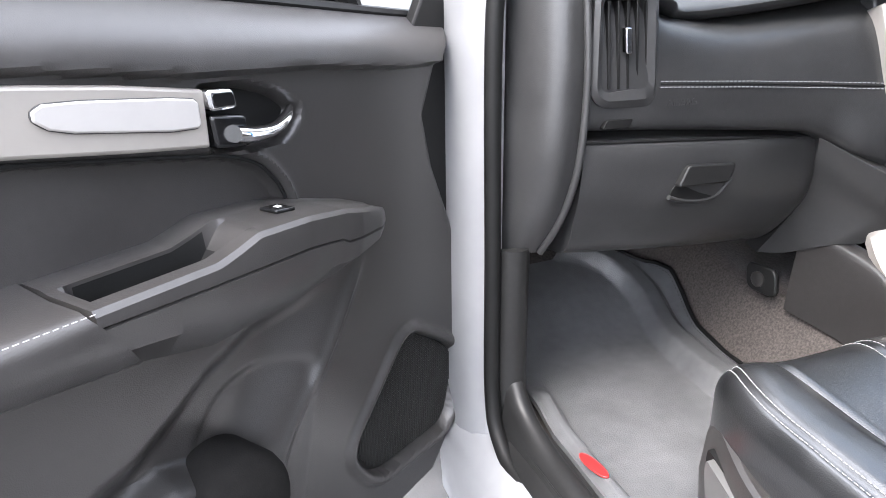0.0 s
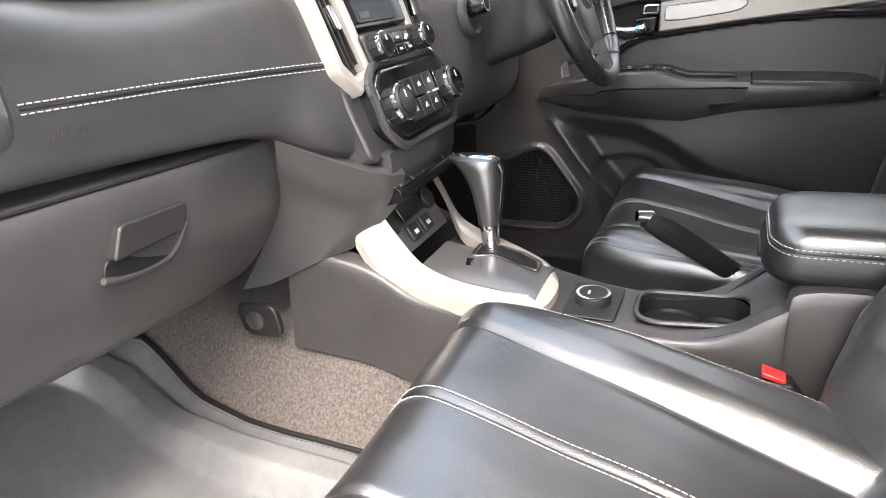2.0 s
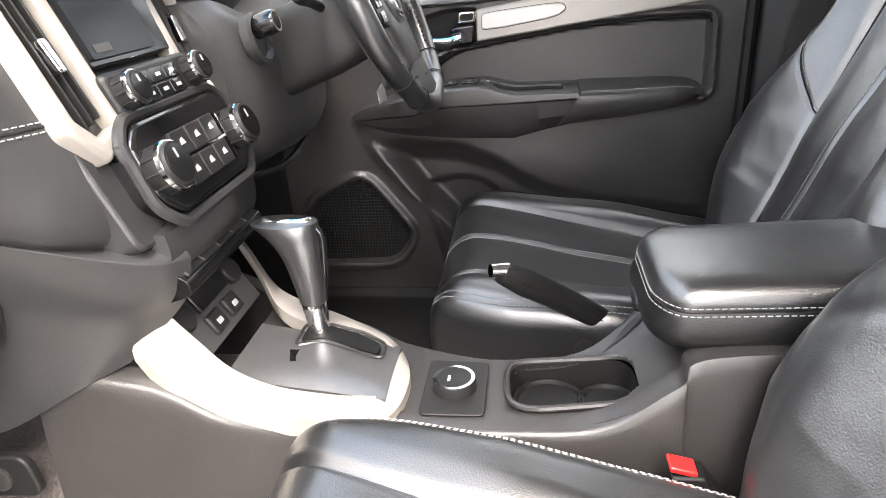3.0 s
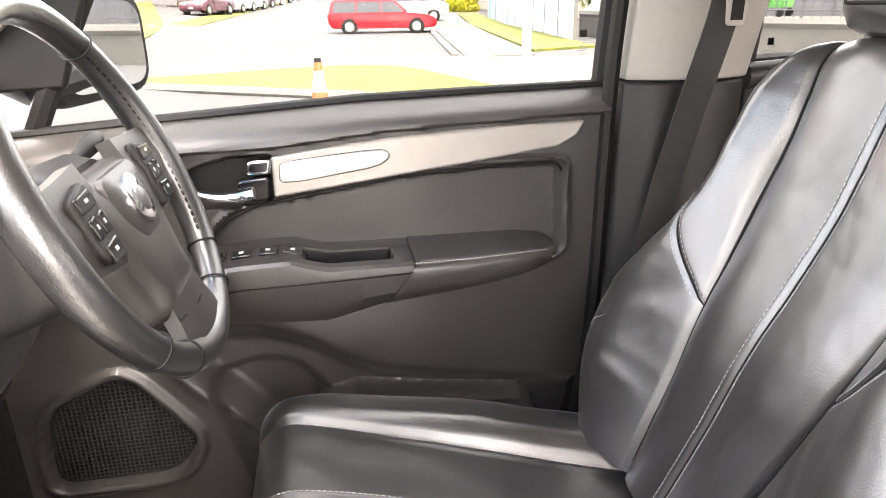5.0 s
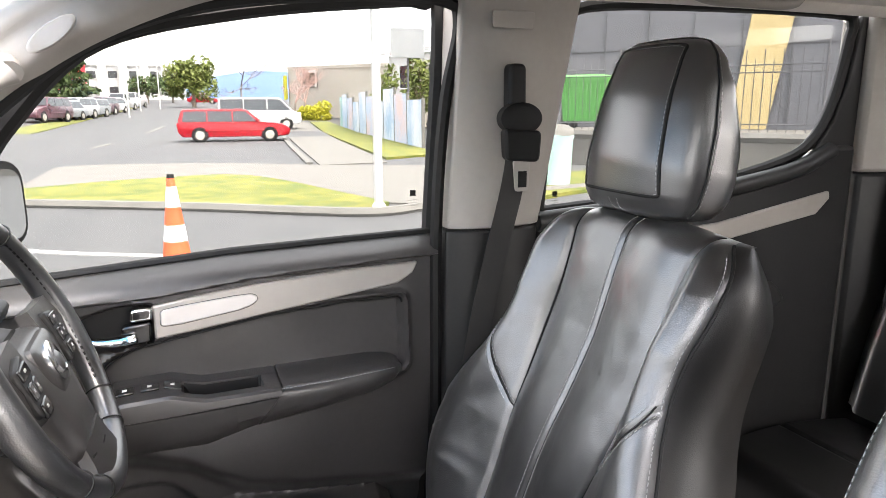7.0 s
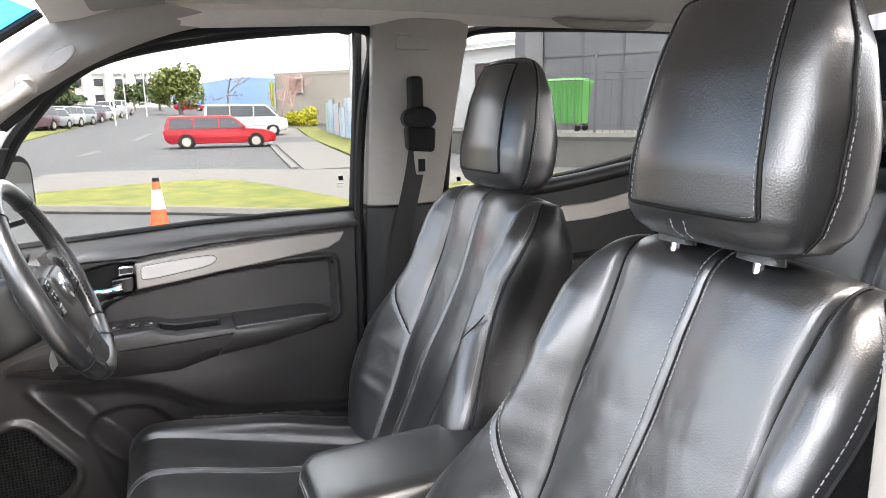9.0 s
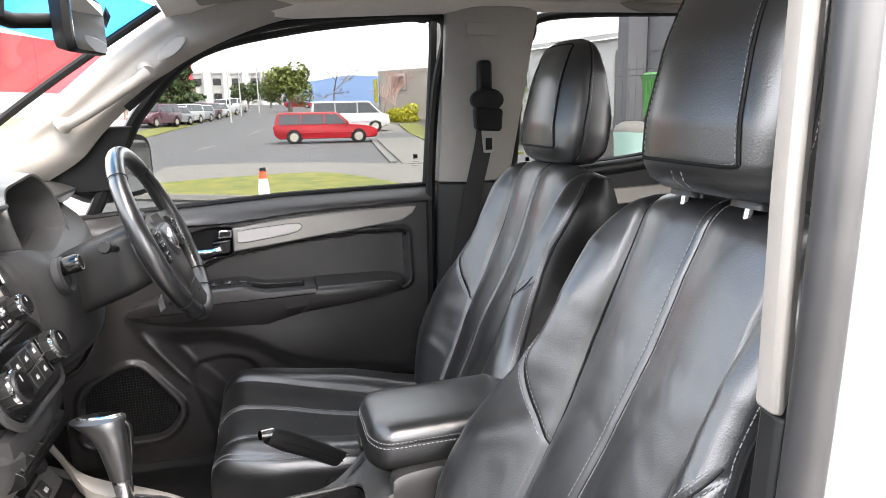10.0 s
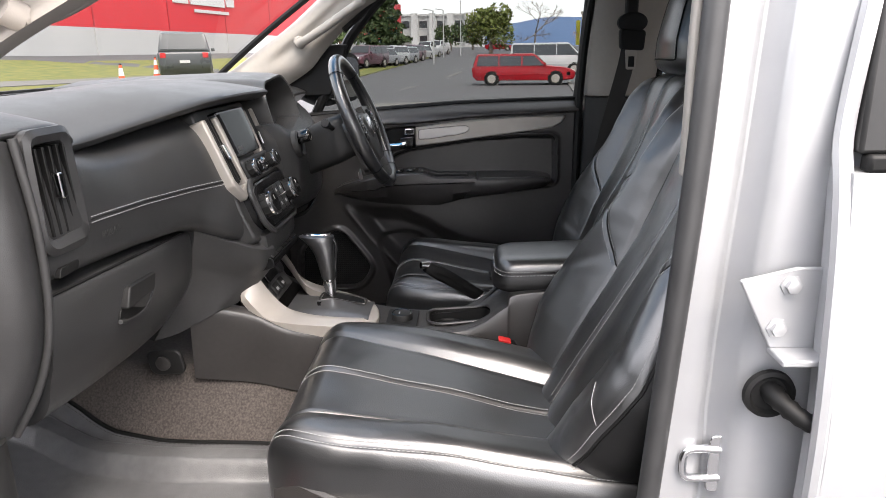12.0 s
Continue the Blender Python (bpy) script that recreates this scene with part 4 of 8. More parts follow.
FACE = [(-0.715, [(1.16, 1.335), (1.115, 1.31), (1.100, 1.23), (1.100, 1.175), (1.108, 1.135), (1.15, 1.128)]),
        (-0.60, [(1.16, 1.335), (1.105, 1.31), (1.090, 1.23), (1.090, 1.175), (1.098, 1.132), (1.14, 1.124)]),
        (-0.53, [(1.18, 1.31), (1.110, 1.28), (1.088, 1.22), (1.086, 1.17), (1.094, 1.128), (1.14, 1.120)]),
        (-0.40, [(1.19, 1.298), (1.110, 1.265), (1.080, 1.20), (1.078, 1.155), (1.084, 1.120), (1.13, 1.110)]),
        (-0.26, [(1.16, 1.312), (1.085, 1.275), (1.055, 1.20), (1.048, 1.150), (1.058, 1.108), (1.11, 1.098)]),
        (-0.19, [(1.13, 1.325), (1.070, 1.285), (1.035, 1.20), (1.018, 1.140), (1.014, 1.075), (1.07, 1.055)]),
        (-0.14, [(1.12, 1.330), (1.065, 1.290), (1.020, 1.19), (0.998, 1.130), (0.990, 1.060), (1.04, 1.030)])]
part("face_panel", surface([[(x, y, z) for y, z in st] for x, st in FACE], 70, 30, (0, 0.04, 0)), DASH, dash, "charcoal soft dash face")
# stitched double seam across the face
seam_a, seam_b = bmesh.new(), bmesh.new()


def face_at(x, zt):
    """The face's y at x and height."""
    ys = []
    for xs, st in FACE:
        ys.append((xs, float(np.interp(-zt, [-p[1] for p in st], [p[0] for p in st]))))
    return float(np.interp(x, [a for a, b in ys], [b for a, b in ys]))


seam_line = [(x, lerp(1.199, 1.182, (x + 0.565) / 0.42)) for x in np.linspace(-0.565, -0.150, 40)]
part("seam_groove", tube([(x, face_at(x, z) - 0.0005, z) for x, z in seam_line], 0.0022, 8), PANEL_DARK, dash, "dark welt along the dash seam")
for k, dz in enumerate((0.0045, -0.0045)):
    tagged(part("seam_stitching", stitch([(x, face_at(x, z + dz) - 0.0015, z + dz) for x, z in seam_line], lift=(0, -0.001, 0), length=0.005, gap=0.003, r=0.0008), THREAD, dash, "pale grey seam stitching", smooth=0), kind="stuff")
# embossed word on the face, above the glovebox
fc = bpy.data.curves.new("airbag_word", "FONT")
fc.body, fc.size, fc.extrude = "AIRBAG", 0.016, 0.0004
fo = new("airbag_word", fc)
fo.data.materials.append(DASH)
fo.matrix_basis = pose(-0.555, 1.0795, 1.165, 86, 0, -3)
fo.parent = dash

# side vent: frame, slats and tab
vent_out = rounded([(-0.690, 1.348), (-0.582, 1.348), (-0.567, 1.18), (-0.578, 1.165), (-0.668, 1.168), (-0.688, 1.185)], 0.02)
vent_in = rounded([(-0.676, 1.328), (-0.600, 1.328), (-0.590, 1.195), (-0.660, 1.190), (-0.672, 1.20)], 0.012)


def ring_frame(outer, inner, y_front, y_back, bm=None):
    """A moulded frame between two outlines in x and z."""
    n = 48

    def even(o):
        pts = [Vector((x, 0, z)) for x, z in o] + [Vector((o[0][0], 0, o[0][1]))]
        d = [0]
        for a, b in zip(pts, pts[1:]):
            d.append(d[-1] + (b - a).length)
        out = []
        for k in range(n):
            s = d[-1] * k / n
            out.append((float(np.interp(s, d, [p.x for p in pts])), float(np.interp(s, d, [p.z for p in pts]))))
        return out
    o, i = even(outer), even(inner)
    c = (sum(p[0] for p in o) / n, sum(p[1] for p in o) / n)
    o.sort(key=lambda p: math.atan2(p[1] - c[1], p[0] - c[0]))
    i.sort(key=lambda p: math.atan2(p[1] - c[1], p[0] - c[0]))
    mid = [(lerp(a[0], b[0], 0.45), lerp(a[1], b[1], 0.45)) for a, b in zip(o, i)]
    yf = y_front if callable(y_front) else (lambda x, z: y_front)
    return loft([[(x, yf(x, z) + 0.018, z) for x, z in o], [(x, yf(x, z) + 0.002, z) for x, z in o], [(x, yf(x, z) - 0.004, z) for x, z in mid], [(x, yf(x, z) + 0.001, z) for x, z in i], [(x, yf(x, z) + y_back, z) for x, z in i]], True, False, bm)


part("vent_frame", ring_frame(vent_out, vent_in, 1.088, 0.05), DASH, dash, "grey moulded vent frame")
part("vent_well", prism([(x, 1.14, z) for x, z in vent_in], (0, 0.006, 0)), BLACK, dash, "dark vent well")
for k in range(5):
    x0 = -0.668 + 0.0165 * k
    part("vent_slat", prism([(x0, 1.090, 1.322), (x0 + 0.004, 1.089, 1.322), (x0 + 0.016, 1.135, 1.322), (x0 + 0.012, 1.136, 1.322)], (0.010, 0, -0.127)), BLACK, dash, "black vent slat", bevel=0.001)
part("vent_tab", prism([(x, 1.079, z) for x, z in rounded([(-0.641, 1.285), (-0.630, 1.285), (-0.626, 1.247), (-0.637, 1.247)], 0.004)], (0, 0.012, 0)), CHROME, dash, "bright vent tab", bevel=0.002)
part("side_slot", prism([(x, 1.0905, z) for x, z in rounded([(-0.655, 1.148), (-0.607, 1.148), (-0.613, 1.134), (-0.662, 1.134)], 0.004)], (0, 0.01, 0)), BLACK, dash, "small black switch blank", bevel=0.001)

# glovebox
GLOVE = [(-0.690, [(1.13, 1.118), (1.100, 1.110), (1.098, 1.06), (1.112, 0.99), (1.150, 0.915), (1.30, 0.905)]),
         (-0.55, [(1.125, 1.112), (1.092, 1.104), (1.090, 1.055), (1.104, 0.98), (1.150, 0.902), (1.30, 0.89)]),
         (-0.40, [(1.12, 1.106), (1.086, 1.098), (1.083, 1.05), (1.098, 0.97), (1.155, 0.890), (1.30, 0.875)]),
         (-0.28, [(1.12, 1.102), (1.084, 1.094), (1.082, 1.05), (1.098, 0.97), (1.165, 0.882), (1.30, 0.865)]),
         (-0.225, [(1.12, 1.100), (1.086, 1.092), (1.084, 1.04), (1.105, 0.96), (1.19, 0.868), (1.30, 0.858)]),
         (-0.195, [(1.13, 1.085), (1.100, 1.070), (1.100, 1.02), (1.125, 0.95), (1.205, 0.862), (1.30, 0.855)])]
glovebox = part("glovebox", surface([[(x, y, z) for y, z in st] for x, st in GLOVE], 60, 30, (0, 0.03, 0.02)), DASH, dash, "charcoal textured glovebox lid")
part("glovebox_handle", prism([(x, 1.0765, z) for x, z in rounded([(-0.500, 1.066), (-0.402, 1.062), (-0.414, 1.030), (-0.517, 1.030)], 0.007)], (0, 0.02, 0)), PANEL_DARK, glovebox, "dark glovebox latch paddle", bevel=0.003)
# black plate below the paddle paints the recess's shade
part("latch_recess_shade", prism([(x, 1.0895, z) for x, z in rounded([(-0.517, 1.032), (-0.408, 1.034), (-0.425, 1.004), (-0.460, 0.998), (-0.527, 1.008)], 0.012)], (0, 0.015, 0)), BLACK, glovebox, "black plate for the shade in the latch recess", bevel=0.002)
part("recess_lip", tube(curve_points([(-0.527, 1.088, 1.012), (-0.50, 1.092, 1.004), (-0.455, 1.092, 0.999), (-0.425, 1.090, 1.006), (-0.404, 1.084, 1.036)], 16), 0.004, 8), DASH, glovebox, "rounded latch recess lip")
# thin black tube stands in for the shadow under the dash overhang
part("glovebox_shade_line", tube(curve_points([(-0.700, 1.100, 1.114), (-0.55, 1.094, 1.108), (-0.40, 1.088, 1.102), (-0.235, 1.086, 1.094)], 20), 0.0024, 8), BLACK, dash, "black line for the overhang's shadow above the glovebox")

# end cap towards the door
CAP = [[(-0.698, 1.105, 1.335), (-0.728, 1.108, 1.345), (-0.755, 1.135, 1.345), (-0.775, 1.20, 1.34)],
       [(-0.692, 1.098, 1.23), (-0.728, 1.094, 1.24), (-0.758, 1.120, 1.24), (-0.780, 1.20, 1.24)],
       [(-0.695, 1.098, 1.12), (-0.735, 1.090, 1.12), (-0.767, 1.120, 1.12), (-0.785, 1.20, 1.12)],
       [(-0.700, 1.105, 1.05), (-0.738, 1.102, 1.05), (-0.770, 1.132, 1.05), (-0.785, 1.20, 1.05)],
       [(-0.712, 1.125, 0.98), (-0.745, 1.128, 0.98), (-0.772, 1.148, 0.98), (-0.785, 1.20, 0.98)],
       [(-0.728, 1.155, 0.92), (-0.752, 1.158, 0.92), (-0.772, 1.168, 0.92), (-0.785, 1.20, 0.915)]]
part("end_cap", surface(CAP, 30, 14, (0.02, 0.05, 0)), DASH, dash, "charcoal moulded dash end panel")
part("end_step", tube(curve_points([(-0.70, 1.096, 1.34), (-0.696, 1.088, 1.23), (-0.697, 1.089, 1.13), (-0.703, 1.098, 1.05), (-0.714, 1.120, 0.98), (-0.730, 1.152, 0.92)], 30), 0.006, 12), DASH, dash, "rounded edge beside the vent")

# lower wing that runs from the glovebox to the console
WING = [[(-0.228, 1.090, 1.100), (-0.165, 1.030, 1.062), (-0.130, 0.995, 1.046), (-0.095, 0.962, 1.038)],
        [(-0.238, 1.069, 1.097), (-0.173, 1.000, 1.050), (-0.138, 0.964, 1.030), (-0.098, 0.946, 1.020)],
        [(-0.237, 1.068, 1.090), (-0.173, 0.998, 1.040), (-0.138, 0.962, 1.018), (-0.100, 0.945, 1.008)],
        [(-0.226, 1.078, 1.060), (-0.168, 1.012, 1.005), (-0.138, 0.975, 0.985), (-0.103, 0.952, 0.978)],
        [(-0.202, 1.105, 1.00), (-0.166, 1.050, 0.970), (-0.138, 1.006, 0.955), (-0.106, 0.975, 0.948)],
        [(-0.190, 1.135, 0.94), (-0.170, 1.085, 0.925), (-0.150, 1.040, 0.918), (-0.12, 1.012, 0.915)],
        [(-0.196, 1.205, 0.830), (-0.184, 1.15, 0.845), (-0.166, 1.08, 0.880), (-0.13, 1.03, 0.897)]]
part("lower_wing", surface(WING, 54, 24, (0.02, 0.05, 0)), DASH, dash, "charcoal moulded lower dash wing")


# centre stack, in a leaning frame of its own
def SF(a, b, w=0.0):
    return Vector((a, 0.955 + 0.36 * b - 0.93 * w, 1.10 + 0.93 * b + 0.36 * w))


def plate(outline, w0, w1, bm=None):
    return prism([SF(a, b, w0) for a, b in outline], SF(0, 0, w1) - SF(0, 0, w0), bm)


part("stack_backing", plate(rounded([(-0.15, -0.05), (0.15, -0.05), (0.165, 0.26), (-0.165, 0.26)], 0.02), -0.03, -0.10), DASH, dash, "charcoal centre housing", bevel=0.005)
for sg in (-1, 1):
    side = [(-0.168, 0.235), (-0.165, 0.085), (-0.135, 0.045), (-0.092, 0.062), (-0.092, 0.080), (-0.128, 0.070), (-0.148, 0.095), (-0.150, 0.235)]
    part("vent_surround", plate([(sg * a, b) for a, b in side], -0.012, -0.05), SATIN, dash, "satin silver centre vent surround", bevel=0.005)
    inner = [(-0.104, 0.235), (-0.098, 0.085), (-0.090, 0.062), (-0.080, 0.075), (-0.086, 0.235)]
    part("screen_pillar", plate([(sg * a, b) for a, b in inner], -0.010, -0.045), SATIN, dash, "satin grey pillar beside the screen", bevel=0.004)
    part("centre_vent_well", plate([(sg * a, b) for a, b in ((-0.150, 0.235), (-0.147, 0.095), (-0.128, 0.072), (-0.100, 0.080), (-0.104, 0.235))], -0.045, -0.05), BLACK, dash, "dark vent well")
    for k in range(3):
        a0 = -0.142 + 0.0125 * k
        part("centre_vent_slat", prism([SF(sg * a0, 0.235, -0.016), SF(sg * (a0 + 0.003), 0.235, -0.016), SF(sg * (a0 + 0.010), 0.235, -0.044), SF(sg * (a0 + 0.007), 0.235, -0.044)], SF(sg * 0.008, 0.082 + 0.004 * k) - SF(0, 0.235)), PANEL_DARK, dash, "black vent slat", bevel=0.001)
    part("centre_vent_tab", plate([(sg * a, b) for a, b in rounded([(-0.135, 0.175), (-0.124, 0.175), (-0.120, 0.140), (-0.131, 0.140)], 0.004)], -0.008, -0.02), CHROME, dash, "bright vent tab", bevel=0.002)
part("screen_bezel", plate(rounded([(-0.090, 0.245), (0.090, 0.245), (0.084, 0.135), (-0.084, 0.135)], 0.006), -0.010, -0.04), GLOSS, dash, "gloss black screen surround", bevel=0.003)
part("screen", plate(rounded([(-0.082, 0.238), (0.050, 0.238), (0.048, 0.143), (-0.077, 0.143)], 0.003), -0.006, -0.012), SCREEN, dash, "dark touchscreen switched off", smooth=0)
part("screen_notice", plate([(-0.068, 0.158), (-0.038, 0.158), (-0.038, 0.149), (-0.068, 0.149)], -0.0052, -0.0056), PANEL, dash, "faint grey screen notice")
part("radio_panel", plate(rounded([(-0.092, 0.128), (0.092, 0.128), (0.092, 0.076), (-0.088, 0.076)], 0.012), 0.0, -0.04), PANEL_DARK, dash, "charcoal radio control panel", bevel=0.006)
part("climate_panel", plate(rounded([(-0.118, 0.052), (-0.095, 0.072), (0.095, 0.072), (0.118, 0.052), (0.118, -0.01), (0.09, -0.036), (-0.09, -0.036), (-0.118, -0.01)], 0.012), 0.004, -0.05), GLOSS, dash, "gloss black climate control panel", bevel=0.006)
part("climate_rim", tube([SF(a, b, -0.004) for a, b in rounded([(-0.126, 0.055), (-0.10, 0.079), (0.10, 0.079), (0.126, 0.055), (0.126, -0.015), (0.095, -0.045), (-0.095, -0.045), (-0.126, -0.015)], 0.014) + [(-0.1235, 0.0575)]], 0.007, 8), DASH, dash, "rounded rim of the climate panel")
part("stack_chin", surface([[SF(a, -0.045, 0.0 - 0.02 * abs(a) / 0.14), SF(a, -0.062, -0.004 - 0.02 * abs(a) / 0.14), SF(a, -0.084, -0.014 - 0.02 * abs(a) / 0.14), SF(a, -0.098, -0.045)] for a in (-0.122, -0.08, 0, 0.08, 0.122)], 24, 12, (0, 0.03, 0)), DASH, dash, "charcoal chin under the climate panel")


def knob(a, b, r, deep, bright):
    c = SF(a, b, 0.0)
    ax = SF(0, 0, 1) - SF(0, 0, 0)
    k = part("knob", turned(c, ax, [(0, r * 0.95), (0.002, r), (deep * 0.75, r), (deep, r * 0.88)], 30), PANEL_DARK, dash, "black ribbed rotary knob")
    part("knob_rim", turned(c, ax, [(deep * 0.62, r * 1.0), (deep * 0.66, r * 1.04), (deep * 0.84, r * 1.04), (deep * 0.88, r * 1.0)], 30), CHROME, k, "chrome knob rim")
    part("knob_face", turned(c, ax, [(deep - 0.002, r * 0.80), (deep + 0.001, r * 0.78)], 30), GLOSS, k, "gloss knob face")
    part("knob_mark", plate([(a - 0.0015, b + r * 0.6), (a + 0.0015, b + r * 0.6), (a + 0.0015, b + r * 0.2), (a - 0.0015, b + r * 0.2)], deep + 0.0016, deep + 0.0008), WHITE, k, "white pointer mark")
    for i in range(20):
        t = 2 * math.pi * i / 20
        q = SF(a + r * math.cos(t), b + r * math.sin(t), 0.003)
        part("knob_rib", tube([q, q + ax * deep * 0.55], 0.0014, 5), PANEL_DARK, k) if i % 2 == 0 else None


knob(-0.096, 0.016, 0.027, 0.030, True)
knob(0.096, 0.016, 0.027, 0.030, True)
knob(-0.074, 0.102, 0.019, 0.024, False)
knob(0.074, 0.102, 0.019, 0.024, False)
for i in range(3):
    for j in range(2):
        a0, b0 = -0.055 + 0.037 * i, -0.018 + 0.034 * j
        bt = part("climate_button", plate(rounded([(a0, b0), (a0 + 0.034, b0), (a0 + 0.034, b0 + 0.031), (a0, b0 + 0.031)], 0.003), 0.009, 0.0), PANEL_DARK, dash, "black climate button", bevel=0.0015)
        part("button_mark", plate([(a0 + 0.012, b0 + 0.013), (a0 + 0.023, b0 + 0.013), (a0 + 0.020, b0 + 0.021), (a0 + 0.014, b0 + 0.019)], 0.0096, 0.0088), WHITE, bt, "white printed symbol")
part("climate_divider", plate([(0.058, -0.016), (0.061, -0.016), (0.061, 0.045), (0.058, 0.045)], 0.010, 0.0), CHROME, dash, "thin chrome divider")
for i in range(3):
    a0 = -0.046 + 0.031 * i
    for j in range(2):
        b0 = 0.084 + 0.018 * j
        bt = part("radio_button", plate(rounded([(a0, b0), (a0 + 0.029, b0), (a0 + 0.029, b0 + 0.016), (a0, b0 + 0.016)], 0.002), 0.004, -0.002), GLOSS, dash, "black radio button", bevel=0.001)
        part("button_mark", plate([(a0 + 0.010, b0 + 0.006), (a0 + 0.020, b0 + 0.006), (a0 + 0.020, b0 + 0.010), (a0 + 0.010, b0 + 0.010)], 0.0046, 0.0038), WHITE, bt, "white printed symbol")
# row of switches
SWY = 0.947
part("switch_bar", prism([(-0.118, y, z) for y, z in rounded([(SWY + 0.030, 1.016), (SWY - 0.004, 0.994), (SWY - 0.006, 0.978), (SWY + 0.030, 0.966)], 0.006)], (0.222, 0, 0)), GLOSS, dash, "gloss black switch bar", bevel=0.004)
SN = Vector((0, -0.54, 0.84))
for i in range(5):
    x0 = -0.110 + 0.0415 * i
    top, low = Vector((x0, SWY + 0.026, 1.0135)), Vector((x0, SWY - 0.001, 0.9960))
    w = Vector((0.039, 0, 0))
    bt = part("dash_switch", prism([top, top + w, low + w, low], SN * 0.0045), PANEL_DARK, dash, "black push switch", bevel=0.0015)
    mid = (top + low) / 2 + SN * 0.0046
    e = (top - low).normalized()
    if i == 2:
        part("hazard_mark", prism([mid + Vector((0.012, 0, 0)) - e * 0.005, mid + Vector((0.027, 0, 0)) - e * 0.005, mid + Vector((0.0195, 0, 0)) + e * 0.007], SN * 0.0006), RED, bt, "red hazard triangle")
    else:
        part("button_mark", prism([mid + Vector((0.013, 0, 0)) - e * 0.003, mid + Vector((0.026, 0, 0)) - e * 0.003, mid + Vector((0.026, 0, 0)) + e * 0.002, mid + Vector((0.013, 0, 0)) + e * 0.004], SN * 0.0006), WHITE, bt, "white printed symbol")

# instrument hood
hood = rounded([(0.212, 1.200), (0.212, 1.325), (0.245, 1.375), (0.44, 1.392), (0.505, 1.345), (0.515, 1.20)], 0.045)


def hood_ring(y, grow, lean=0.0):
    cx, cz = 0.36, 1.28
    return [(cx + (x - cx) * grow, y + lean * (z - 1.2), cz + (z - cz) * grow) for x, z in hood]


part("instrument_hood", loft([hood_ring(1.12, 0.84, 0.25), hood_ring(1.02, 0.90, 0.25), hood_ring(0.995, 0.95, 0.25), hood_ring(0.995, 1.0, 0.25), hood_ring(1.03, 1.05, 0.25), hood_ring(1.12, 1.07, 0.25), hood_ring(1.35, 1.02, 0.2), hood_ring(1.62, 0.9, 0.0)], True, False), DASH, dash, "charcoal instrument hood")
part("gauge_face", prism([(0.36 + (x - 0.36) * 0.86, 1.115 + 0.25 * (z - 1.2), 1.28 + (z - 1.28) * 0.86) for x, z in hood], (0, 0.02, 0)), SCREEN, dash, "dark unlit instrument face", smooth=0)
for gx in (0.29, 0.43):
    part("gauge_ring", loft([disc_ring((gx, 1.128, 1.285), (0, -1, 0.25), r, 32) for r in (0.052, 0.055)], True, False), PANEL, dash, "dark grey gauge ring")
# driver's lower dash and far end
DRV = [(0.14, [(1.02, 1.27), (0.985, 1.22), (0.975, 1.12), (0.985, 1.06), (1.06, 1.03)]),
       (0.20, [(1.00, 1.27), (0.950, 1.22), (0.945, 1.12), (0.960, 1.05), (1.05, 1.02)]),
       (0.34, [(1.00, 1.24), (0.945, 1.18), (0.935, 1.10), (0.950, 1.04), (1.05, 1.01)]),
       (0.52, [(1.02, 1.27), (0.975, 1.20), (0.960, 1.11), (0.970, 1.04), (1.05, 1.01)]),
       (0.66, [(1.06, 1.30), (1.010, 1.24), (1.000, 1.13), (1.010, 1.05), (1.08, 1.02)]),
       (0.72, [(1.10, 1.30), (1.060, 1.24), (1.050, 1.13), (1.060, 1.05), (1.10, 1.02)])]
part("driver_lower_dash", surface([[(x, y, z) for y, z in st] for x, st in DRV], 50, 22, (0, 0.06, 0)), DASH, dash, "charcoal dash below the instruments")
part("driver_top", surface([[(x, y, z) for y, z in ((1.06, 1.30), (1.05, 1.33), (1.2, 1.355), (1.66, 1.335))] for x in (0.50, 0.60, 0.73)], 14, 14, (0, 0.05, -0.03)), DASH, dash, "charcoal dash top beside the window")
part("under_tray", prism([(0.14, 0.975, 1.035), (0.50, 0.965, 1.03), (0.50, 1.10, 0.985), (0.14, 1.10, 0.975)], (0, 0, 0.012)), PANEL_DARK, dash, "black trim under the column", bevel=0.005)
part("tray_strip", tube(curve_points([(0.15, 0.968, 1.030), (0.25, 0.955, 1.022), (0.36, 0.955, 1.034), (0.45, 0.965, 1.058)], 16), 0.006, 8), GLOSS, dash, "gloss lower trim edge")
# ignition barrel
part("ignition_well", turned((0.205, 0.955, 1.215), (0, -1, 0.25), [(0, 0.036), (0.012, 0.036), (0.016, 0.031), (0.012, 0.027), (-0.004, 0.026)], 28), DASH, dash, "round ignition well")
part("ignition_knob", turned((0.208, 0.95, 1.232), (0, -1, 0.25), [(0, 0.017), (0.03, 0.017), (0.034, 0.015)], 24), GLOSS, dash, "black ignition knob")
part("ignition_rim", loft([disc_ring(Vector((0.208, 0.95, 1.232)) + Vector((0, -0.97, 0.24)) * 0.0342, (0, -1, 0.25), r, 24) for r in (0.015, 0.0125)], True, False), SATIN, dash, "pale ignition ring")
# front bulkhead closing the space under the dash
# side panel added against a light leak, black for the footwell's shade
setting("kick_panel_driver", box(0.688, 1.13, 0.55, 0.72, 1.72, 1.06), FELT, "footwell side panel added against light, black for the shade there", bevel=0.01, category="trim")
setting("firewall", box(-0.74, 1.72, 0.5, 0.74, 1.75, 1.36), BLACK, "black firewall behind the dash", category="wall")
setting("dash_underside", box(-0.70, 1.30, 0.86, 0.70, 1.72, 0.875), BLACK, "dark felt under the dash", category="trim")

# ---- steering wheel ----
wheel = thing("steering_wheel", "black leather multifunction steering wheel with chrome badge", "steering wheel")
